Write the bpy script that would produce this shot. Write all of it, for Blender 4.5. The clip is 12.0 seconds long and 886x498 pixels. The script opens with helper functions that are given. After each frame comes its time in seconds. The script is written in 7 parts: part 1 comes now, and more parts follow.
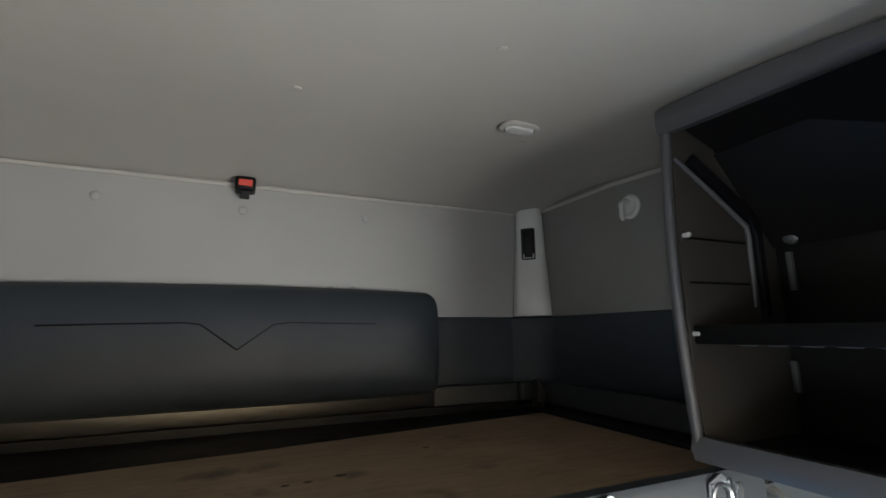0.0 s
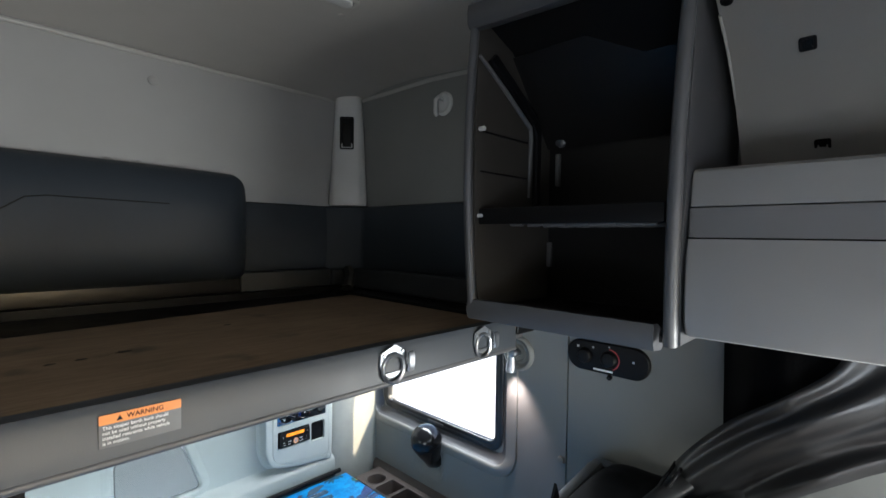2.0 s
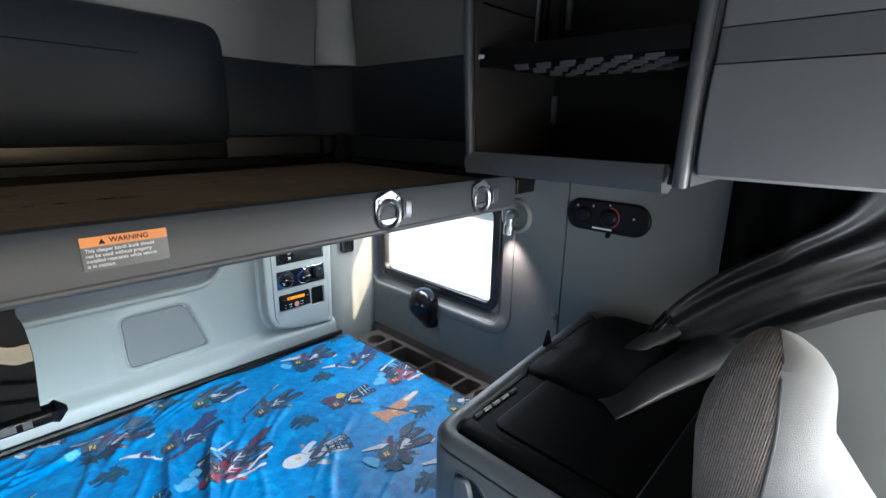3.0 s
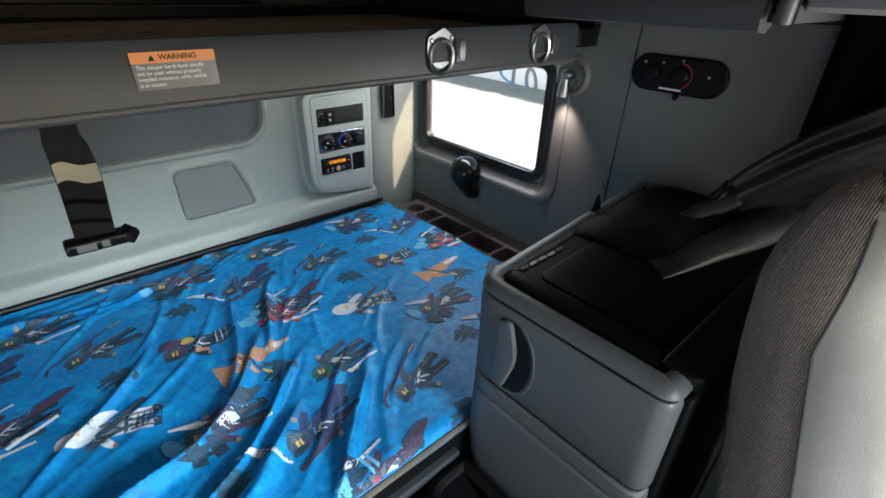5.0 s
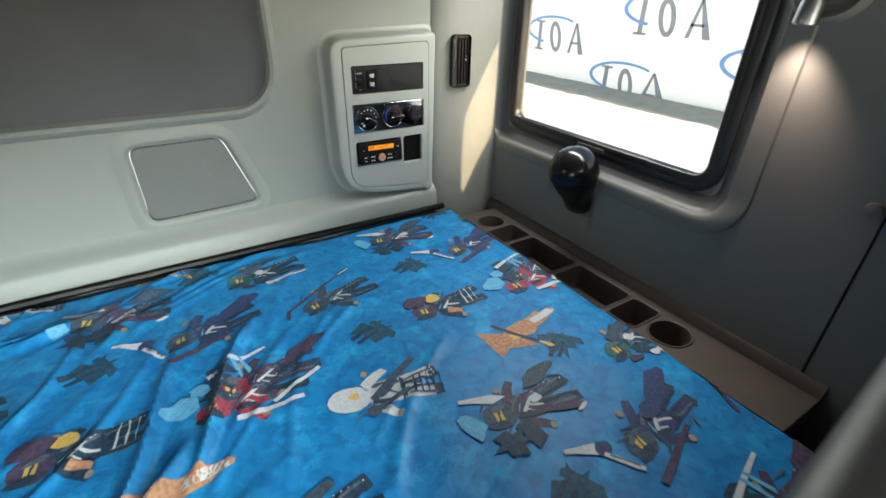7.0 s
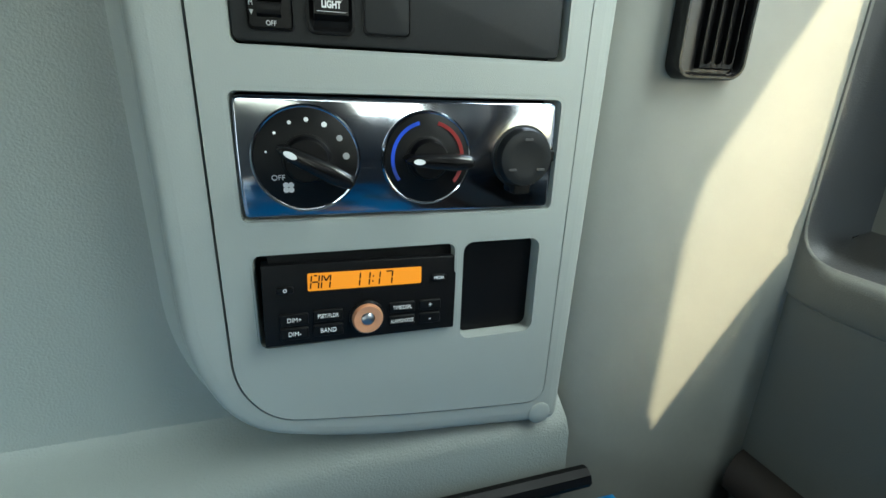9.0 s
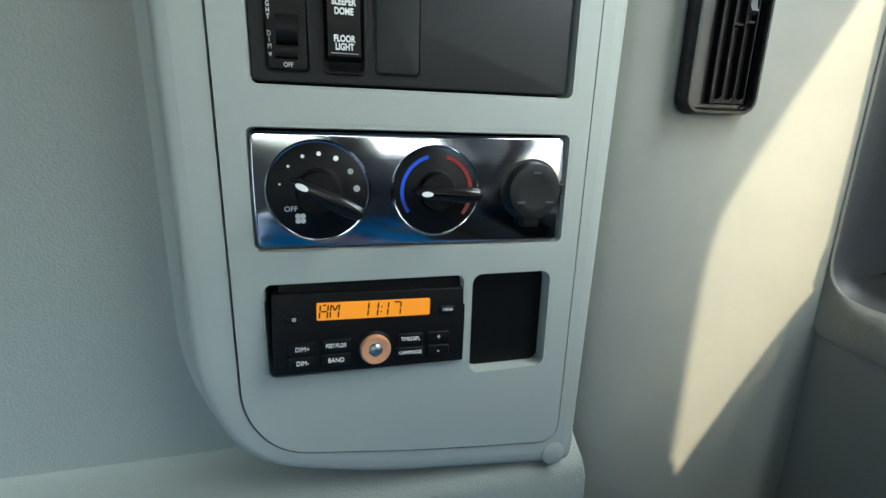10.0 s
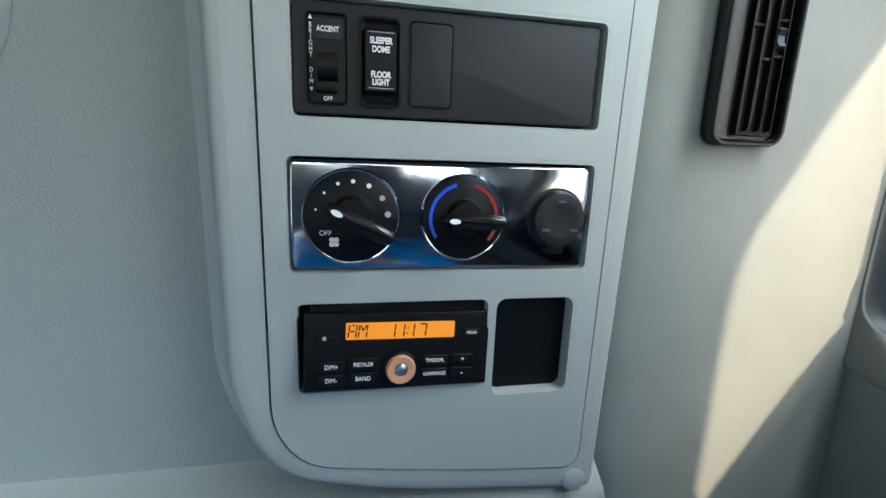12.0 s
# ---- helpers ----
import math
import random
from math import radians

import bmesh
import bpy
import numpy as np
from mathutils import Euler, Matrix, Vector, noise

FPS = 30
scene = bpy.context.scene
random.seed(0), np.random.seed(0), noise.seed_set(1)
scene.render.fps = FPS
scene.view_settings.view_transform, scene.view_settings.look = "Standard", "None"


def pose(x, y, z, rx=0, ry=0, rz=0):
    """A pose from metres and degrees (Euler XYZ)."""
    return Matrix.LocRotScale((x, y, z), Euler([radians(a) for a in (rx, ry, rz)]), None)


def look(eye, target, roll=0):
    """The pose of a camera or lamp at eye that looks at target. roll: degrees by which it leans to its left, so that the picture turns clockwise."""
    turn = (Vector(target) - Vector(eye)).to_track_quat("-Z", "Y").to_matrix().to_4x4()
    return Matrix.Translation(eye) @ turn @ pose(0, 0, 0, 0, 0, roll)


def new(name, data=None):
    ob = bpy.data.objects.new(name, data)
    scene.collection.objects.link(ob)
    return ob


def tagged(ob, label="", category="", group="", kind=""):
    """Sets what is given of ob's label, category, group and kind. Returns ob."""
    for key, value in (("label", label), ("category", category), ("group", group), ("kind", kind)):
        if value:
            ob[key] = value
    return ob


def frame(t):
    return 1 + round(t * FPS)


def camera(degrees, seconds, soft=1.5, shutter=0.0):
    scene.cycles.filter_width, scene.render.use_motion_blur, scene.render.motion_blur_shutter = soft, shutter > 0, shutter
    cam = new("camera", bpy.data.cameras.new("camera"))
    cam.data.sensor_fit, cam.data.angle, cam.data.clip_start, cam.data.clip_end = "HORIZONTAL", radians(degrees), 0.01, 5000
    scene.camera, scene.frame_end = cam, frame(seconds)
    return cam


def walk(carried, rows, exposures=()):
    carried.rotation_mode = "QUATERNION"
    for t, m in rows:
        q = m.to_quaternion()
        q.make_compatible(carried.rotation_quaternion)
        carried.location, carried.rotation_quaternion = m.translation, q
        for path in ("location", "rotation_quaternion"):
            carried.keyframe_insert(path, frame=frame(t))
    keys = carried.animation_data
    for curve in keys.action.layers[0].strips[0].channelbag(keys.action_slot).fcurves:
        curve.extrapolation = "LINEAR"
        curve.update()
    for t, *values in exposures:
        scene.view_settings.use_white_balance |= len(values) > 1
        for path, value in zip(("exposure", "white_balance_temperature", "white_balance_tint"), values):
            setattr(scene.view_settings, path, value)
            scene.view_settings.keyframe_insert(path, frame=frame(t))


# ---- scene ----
cam = camera(88.2, 12.0, shutter=0.12)
PATH = [
    (0, (-0.751, -1.482, 1.674), (0.049, 0.316, 2.033), -0.7),
    (0.5, (-0.742, -1.525, 1.664), (0.355, 0.114, 1.994), 0.1),
    (1, (-0.735, -1.541, 1.665), (0.541, -0.027, 1.947), -0.1),
    (1.5, (-0.736, -1.532, 1.658), (0.64, -0.089, 1.811), 0.3),
    (2, (-0.734, -1.524, 1.617), (0.694, -0.125, 1.557), 0.7),
    (2.5, (-0.718, -1.509, 1.57), (0.709, -0.145, 1.245), 0.8),
    (3, (-0.711, -1.497, 1.525), (0.685, -0.166, 0.996), 0.9),
    (3.5, (-0.714, -1.486, 1.497), (0.636, -0.183, 0.806), 0.6),
    (5.5, (-0.742, -1.473, 1.442), (0.338, -0.152, 0.399), 2.3),
    (6, (-0.748, -1.425, 1.403), (0.245, -0.057, 0.334), 2.7),
    (6.5, (-0.603, -1.27, 1.332), (0.378, 0.113, 0.272), 2.5),
    (7, (-0.403, -1.052, 1.24), (0.526, 0.423, 0.259), 1.1),
    (7.5, (-0.165, -0.693, 1.084), (0.635, 0.915, 0.204), 0.4),
    (7.7, (-0.094, -0.555, 1.055), (0.637, 1.09, 0.182), 0.9),
    (9.3, (0.033, -0.266, 1.004), (0.592, 1.564, 0.424), 1.7),
    (9.5, (0.035, -0.27, 1.005), (0.573, 1.578, 0.462), 1.6),
    (10, (0.039, -0.273, 1.002), (0.527, 1.602, 0.508), 1.5),
    (10.5, (0.035, -0.272, 1.012), (0.505, 1.612, 0.536), 1.6),
    (11, (0.036, -0.277, 1.011), (0.468, 1.625, 0.569), 1.8),
    (11.5, (0.034, -0.278, 1.012), (0.452, 1.633, 0.597), 2.0),
    (12, (0.034, -0.28, 1.01), (0.432, 1.632, 0.578), 2.2),
]
EXPOSURES = [(0, 2.87, 6500, 10), (0.5, 2.8, 6500, 10), (1.5, 2.7, 6400, 10), (2.0, 2.6, 6200, 10), (2.5, 2.45, 6000, 10), (3.5, 2.05, 6050, 10), (5.5, 1.57, 6800, 8), (6.5, 1.72, 7150, 7), (7.0, 1.86, 7350, 7), (7.5, 1.9, 6900, 3), (9.5, 1.73, 6450, -5), (10, 1.71, 6400, 0), (12, 1.71, 6050, 5)]
walk(cam, [(t, look(eye, target, roll)) for t, eye, target, roll in PATH], EXPOSURES)

# ---- world and light ----
SUN = Vector((0.235, -1.0, 0.55)).normalized()
world = bpy.data.worlds.new("sky_world")
scene.world = world
world.use_nodes = True
wn = world.node_tree
sky = wn.nodes.new("ShaderNodeTexSky")
sky.sky_type, sky.sun_disc = "NISHITA", False
sky.sun_elevation = math.asin(SUN.z)
sky.sun_rotation = math.atan2(SUN.x, SUN.y)
wn.links.new(sky.outputs[0], wn.nodes["Background"].inputs[0])
wn.nodes["Background"].inputs[1].default_value = 0.15
sun = new("sun", bpy.data.lights.new("sun", "SUN"))
sun.data.energy, sun.data.angle, sun.data.color = 2.0, radians(0.8), (1.0, 0.81, 0.56)
sun.matrix_basis = look(SUN * 50, (0, 0, 1))


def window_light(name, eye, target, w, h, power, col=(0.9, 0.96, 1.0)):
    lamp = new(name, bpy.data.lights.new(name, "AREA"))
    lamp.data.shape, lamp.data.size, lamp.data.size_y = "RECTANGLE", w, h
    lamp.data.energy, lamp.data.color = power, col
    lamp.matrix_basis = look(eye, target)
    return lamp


# Area lamps stand in for window skylight; the windshield cones are narrowed onto the bed.
window_light("windshield_skylight", (-0.55, -3.10, 1.46), (-0.42, -0.86, 0.66), 0.8, 0.4, 0.9).data.spread = radians(28)
window_light("door_skylight_near", (0.42, -2.3, 1.04), (-0.05, -0.90, 2.35), 0.8, 0.62, 8.4, (0.98, 0.99, 0.94)).data.spread = radians(172)
# Added fill from the unseen far side, aimed at the curtain and bin.
window_light("door_fill_far", (-1.92, -2.25, 0.74), (0.20, -1.25, 1.25), 0.8, 0.6, 0.47, (0.86, 0.95, 1.0)).data.spread = radians(85)
window_light("windshield_skylight_far", (-1.15, -3.10, 1.46), (-0.80, -0.58, 0.64), 0.8, 0.4, 0.72, (0.72, 0.91, 1.0)).data.spread = radians(22)
# Added fill: strip lamp hidden above the pane, boosting the window's light.
window_light("sleeper_fill_near", (0.424, -0.36, 1.345), (-0.16, -0.40, 0.45), 0.54, 0.05, 1.38).data.spread = radians(145)
window_light("sleeper_skylight_far", (-1.955, -0.36, 1.13), (0, -0.5, 0.8), 0.5, 0.3, 0.15)


# ---- materials ----
def mat(name, col, rough=0.6, metal=0.0, var=0.12, vs=4.0, bump=0.15, bs=600.0, spec=0.5, col2=None, dist=0.002, coat=0.0):
    m = bpy.data.materials.new(name)
    m.use_nodes = True
    t = m.node_tree
    b = t.nodes["Principled BSDF"]
    b.inputs["Roughness"].default_value = rough
    b.inputs["Metallic"].default_value = metal
    b.inputs["Specular IOR Level"].default_value = spec
    b.inputs["Coat Weight"].default_value = coat
    co = t.nodes.new("ShaderNodeTexCoord")
    big = t.nodes.new("ShaderNodeTexNoise")
    big.inputs["Scale"].default_value, big.inputs["Detail"].default_value = vs, 6
    big.inputs["Roughness"].default_value = 0.65
    t.links.new(co.outputs["Object"], big.inputs["Vector"])
    ramp = t.nodes.new("ShaderNodeMix")
    ramp.data_type = "RGBA"
    c2 = col2 or tuple(c * (1 - 2 * var) for c in col)
    c1 = tuple(min(1, c * (1 + var)) for c in col) if col2 is None else col
    ramp.inputs["A"].default_value, ramp.inputs["B"].default_value = (*c1, 1), (*c2, 1)
    t.links.new(big.outputs["Fac"], ramp.inputs["Factor"])
    t.links.new(ramp.outputs["Result"], b.inputs["Base Color"])
    if bump:
        fine = t.nodes.new("ShaderNodeTexNoise")
        fine.inputs["Scale"].default_value, fine.inputs["Detail"].default_value = bs, 3
        t.links.new(co.outputs["Object"], fine.inputs["Vector"])
        bp = t.nodes.new("ShaderNodeBump")
        bp.inputs["Strength"].default_value, bp.inputs["Distance"].default_value = bump, dist
        t.links.new(fine.outputs["Fac"], bp.inputs["Height"])
        t.links.new(bp.outputs["Normal"], b.inputs["Normal"])
        rr_ = t.nodes.new("ShaderNodeMapRange")
        rr_.inputs["To Min"].default_value, rr_.inputs["To Max"].default_value = max(0.02, rough - 0.1), min(1, rough + 0.1)
        t.links.new(big.outputs["Fac"], rr_.inputs["Value"])
        t.links.new(rr_.outputs["Result"], b.inputs["Roughness"])
    return m


def glow(name, col, strength):
    m = bpy.data.materials.new(name)
    m.use_nodes = True
    b = m.node_tree.nodes["Principled BSDF"]
    b.inputs["Base Color"].default_value = (*[c * 0.5 for c in col], 1)
    b.inputs["Emission Color"].default_value = (*col, 1)
    b.inputs["Emission Strength"].default_value = strength
    return m


def glass(name):
    m = bpy.data.materials.new(name)
    m.use_nodes = True
    b = m.node_tree.nodes["Principled BSDF"]
    b.inputs["Transmission Weight"].default_value = 1.0
    b.inputs["Roughness"].default_value = 0.0
    b.inputs["IOR"].default_value = 1.05
    return m


M_HEAD = mat("headliner_vinyl", (0.40, 0.385, 0.355), 0.6, var=0.06, vs=2.5, bump=0.2, bs=500)
M_UPWALL = mat("upper_wall_vinyl", (0.31, 0.306, 0.295), 0.55, var=0.06, vs=3, bump=0.2, bs=500)
M_PLAST = mat("grey_moulded_plastic", (0.250, 0.272, 0.256), 0.40, var=0.06, vs=5, bump=0.5, bs=620, dist=0.0012)
M_COLUMN = mat("pale_lamp_plastic", (0.55, 0.55, 0.53), 0.45, var=0.04, vs=6, bump=0.15, bs=900, dist=0.0006)
M_POD = mat("control_panel_plastic", (0.335, 0.36, 0.338), 0.45, var=0.03, vs=8, bump=0.2, bs=1200, dist=0.0006)
M_SIDE = mat("side_wall_plastic", (0.178, 0.180, 0.170), 0.5, var=0.05, vs=4, bump=0.25, bs=900, dist=0.001)
M_CORNER = mat("corner_moulding_plastic", (0.275, 0.282, 0.262), 0.45, var=0.09, vs=14, bump=0.3, bs=85, dist=0.001)
M_FABRIC = mat("grey_panel_fabric", (0.10, 0.107, 0.115), 0.85, var=0.1, vs=6, bump=0.4, bs=1500, dist=0.001)
M_VINYL = mat("dark_blue_grey_vinyl", (0.027, 0.0345, 0.0435), 0.48, spec=0.27, var=0.1, vs=4, bump=0.35, bs=700, dist=0.0015)
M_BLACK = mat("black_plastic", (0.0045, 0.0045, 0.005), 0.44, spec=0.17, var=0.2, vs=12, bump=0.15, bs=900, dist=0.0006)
M_LID = mat("black_console_lid_plastic", (0.0035, 0.0035, 0.004), 0.5, spec=0.08, var=0.2, vs=10, bump=0.15, bs=900, dist=0.0006)
M_GLOSSBLACK = mat("gloss_black_plastic", (0.008, 0.008, 0.009), 0.2, spec=0.3, var=0.2, vs=10, bump=0.05, bs=800, dist=0.0004)
M_CHAR = mat("charcoal_panel_plastic", (0.015, 0.0165, 0.018), 0.46, spec=0.2, var=0.06, vs=14, bump=0.3, bs=1800, dist=0.0005)
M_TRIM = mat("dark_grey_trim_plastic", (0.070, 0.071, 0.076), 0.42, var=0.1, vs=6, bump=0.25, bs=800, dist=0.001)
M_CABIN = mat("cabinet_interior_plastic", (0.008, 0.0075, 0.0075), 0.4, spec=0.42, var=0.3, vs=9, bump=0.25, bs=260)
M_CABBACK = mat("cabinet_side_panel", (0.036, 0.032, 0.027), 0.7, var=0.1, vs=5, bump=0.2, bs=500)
M_CHROME = mat("polished_chrome", (0.30, 0.33, 0.40), 0.06, 1.0, var=0.04, vs=20, bump=0.03, bs=150, dist=0.0005)
M_STEEL = mat("galvanised_steel", (0.40, 0.42, 0.45), 0.33, 1.0, var=0.15, vs=40, bump=0.1, bs=300, dist=0.0005)
M_LEDGE = mat("bunk_ledge_plastic", (0.019, 0.0225, 0.027), 0.6, var=0.1, vs=5, bump=0.25, bs=700, dist=0.001)


def plywood(name):
    m = mat(name, (0.275, 0.192, 0.120), 0.75, var=0.2, vs=5, bump=0.25, bs=250)
    t = m.node_tree
    bsdf = t.nodes["Principled BSDF"]
    src = bsdf.inputs["Base Color"].links[0].from_socket
    co = t.nodes.new("ShaderNodeTexCoord")
    mp = t.nodes.new("ShaderNodeMapping")
    mp.inputs["Scale"].default_value = (2.2, 26, 26)
    t.links.new(co.outputs["Object"], mp.inputs["Vector"])
    n = t.nodes.new("ShaderNodeTexNoise")
    n.inputs["Scale"].default_value, n.inputs["Detail"].default_value, n.inputs["Distortion"].default_value = 3.0, 9, 1.2
    n.inputs["Roughness"].default_value = 0.7
    t.links.new(mp.outputs["Vector"], n.inputs["Vector"])
    r = t.nodes.new("ShaderNodeValToRGB")
    r.color_ramp.elements[0].position, r.color_ramp.elements[1].position = 0.34, 0.68
    r.color_ramp.elements[0].color, r.color_ramp.elements[1].color = (0.72, 0.68, 0.64, 1), (1.14, 1.12, 1.1, 1)
    t.links.new(n.outputs["Fac"], r.inputs["Fac"])
    mul = t.nodes.new("ShaderNodeMix")
    mul.data_type, mul.blend_type = "RGBA", "MULTIPLY"
    mul.inputs["Factor"].default_value = 1.0
    t.links.new(src, mul.inputs["A"])
    t.links.new(r.outputs["Color"], mul.inputs["B"])
    st_ = t.nodes.new("ShaderNodeTexNoise")
    st_.inputs["Scale"].default_value, st_.inputs["Detail"].default_value = 7.5, 5
    t.links.new(co.outputs["Object"], st_.inputs["Vector"])
    r2 = t.nodes.new("ShaderNodeValToRGB")
    r2.color_ramp.elements[0].position, r2.color_ramp.elements[1].position = 0.60, 0.74
    t.links.new(st_.outputs["Fac"], r2.inputs["Fac"])
    mix = t.nodes.new("ShaderNodeMix")
    mix.data_type = "RGBA"
    t.links.new(r2.outputs["Color"], mix.inputs["Factor"])
    t.links.new(mul.outputs["Result"], mix.inputs["A"])
    mix.inputs["B"].default_value = (0.085, 0.06, 0.042, 1)
    t.links.new(mix.outputs["Result"], bsdf.inputs["Base Color"])
    return m


M_PLY = plywood("brown_plywood")
M_KNOT = mat("dark_knot", (0.03, 0.02, 0.013), 0.8, var=0.3, vs=80, bump=0.3)
M_RAIL = mat("grey_bunk_rail", (0.0345, 0.0405, 0.0490), 0.45, var=0.1, vs=6, bump=0.25, bs=900, dist=0.0008)
M_TRAY = mat("brown_tray_plastic", (0.066, 0.052, 0.046), 0.6, var=0.15, vs=9, bump=0.25, bs=900, dist=0.001)
M_RUBBER = mat("black_rubber", (0.012, 0.012, 0.013), 0.35, var=0.2, vs=10, bump=0.1, bs=500, dist=0.0006)
M_CONSOLE = mat("console_grey_plastic", (0.086, 0.091, 0.095), 0.42, var=0.06, vs=5, bump=0.3, bs=900, dist=0.001)
M_BIN = mat("bin_door_vinyl", (0.215, 0.212, 0.212), 0.5, var=0.06, vs=4, bump=0.3, bs=600, dist=0.001)
M_BINDARK = mat("bin_stripe_vinyl", (0.14, 0.14, 0.143), 0.5, var=0.06, vs=4, bump=0.3, bs=600, dist=0.001)
M_CURTAIN = mat("black_curtain_vinyl", (0.010, 0.010, 0.011), 0.37, spec=0.9, var=0.15, vs=7, bump=0.03, bs=500, dist=0.0015)
M_CURTAINBACK = mat("grey_curtain_backing", (0.050, 0.051, 0.054), 0.36, spec=0.6, var=0.15, vs=9, bump=0.15, bs=500, dist=0.001)
M_BLACKCLOTH = mat("black_cloth", (0.004, 0.004, 0.0045), 0.6, spec=0.08, var=0.3, vs=14, bump=0.5, bs=500, dist=0.002)
M_WEB = mat("black_webbing", (0.014, 0.014, 0.014), 0.75, var=0.3, vs=30, bump=0.6, bs=1400, dist=0.001)
M_TAG = mat("cream_tag", (0.62, 0.55, 0.42), 0.7, var=0.15, vs=40, bump=0.1)
M_WHITE = mat("white_print", (0.8, 0.8, 0.8), 0.5, var=0.02, bump=0)
M_GREYPRINT = mat("grey_print", (0.35, 0.36, 0.37), 0.5, var=0.02, bump=0)
M_BLUEP = mat("blue_print", (0.02, 0.08, 0.6), 0.4, var=0.02, bump=0)
M_REDP = mat("red_print", (0.30, 0.03, 0.03), 0.4, var=0.02, bump=0)
M_ORANGE = mat("orange_label", (0.72, 0.24, 0.05), 0.45, var=0.05, vs=60, bump=0)
M_LABEL = mat("glossy_label_film", (0.13, 0.132, 0.135), 0.3, var=0.1, vs=40, bump=0)
M_REDLENS = mat("red_button", (0.6, 0.07, 0.05), 0.35, var=0.05, bump=0)
M_LENS = mat("clear_lens_plastic", (0.55, 0.55, 0.54), 0.2, var=0.05, vs=60, bump=0.3, bs=300)
M_MATTRESS = mat("beige_mattress_piping", (0.10, 0.092, 0.072), 0.8, var=0.15, vs=20, bump=0.4, bs=700)
M_FLOOR = mat("black_floor_mat", (0.02, 0.02, 0.02), 0.7, var=0.3, vs=8, bump=0.5, bs=200)
M_CONCRETE = mat("pale_gravel", (0.82, 0.80, 0.75), 0.9, var=0.12, vs=0.6, bump=0.6, bs=40, dist=0.02)


M_WEEDS = mat("weedy_gravel", (0.36, 0.36, 0.30), 0.95, var=0.3, vs=3, bump=0.8, bs=30, dist=0.03, col2=(0.16, 0.17, 0.12))


def banner_cloth(name, col):
    """Thin vinyl that lets part of the sun through."""
    m = mat(name, col, 0.6, var=0.03, vs=1, bump=0.0)
    t = m.node_tree
    tl = t.nodes.new("ShaderNodeBsdfTranslucent")
    tl.inputs[0].default_value = (*col, 1)
    mx = t.nodes.new("ShaderNodeMixShader")
    mx.inputs[0].default_value = 0.6
    t.links.new(t.nodes["Principled BSDF"].outputs[0], mx.inputs[1])
    t.links.new(tl.outputs[0], mx.inputs[2])
    t.links.new(mx.outputs[0], t.nodes["Material Output"].inputs[0])
    return m


M_BANNER = banner_cloth("white_banner", (0.92, 0.92, 0.90))
M_LOGOG = mat("grey_banner_print", (0.33, 0.33, 0.335), 0.8, spec=0.1, bump=0)
M_LOGOB = mat("blue_banner_print", (0.22, 0.40, 0.70), 0.8, spec=0.1, bump=0)
M_GLASS = glass("window_glass")
M_LCD = glow("amber_display", (1.0, 0.33, 0.015), 0.165)
M_COPPER = mat("copper_knob", (0.75, 0.36, 0.20), 0.35, 0.3, var=0.08, vs=60, bump=0)


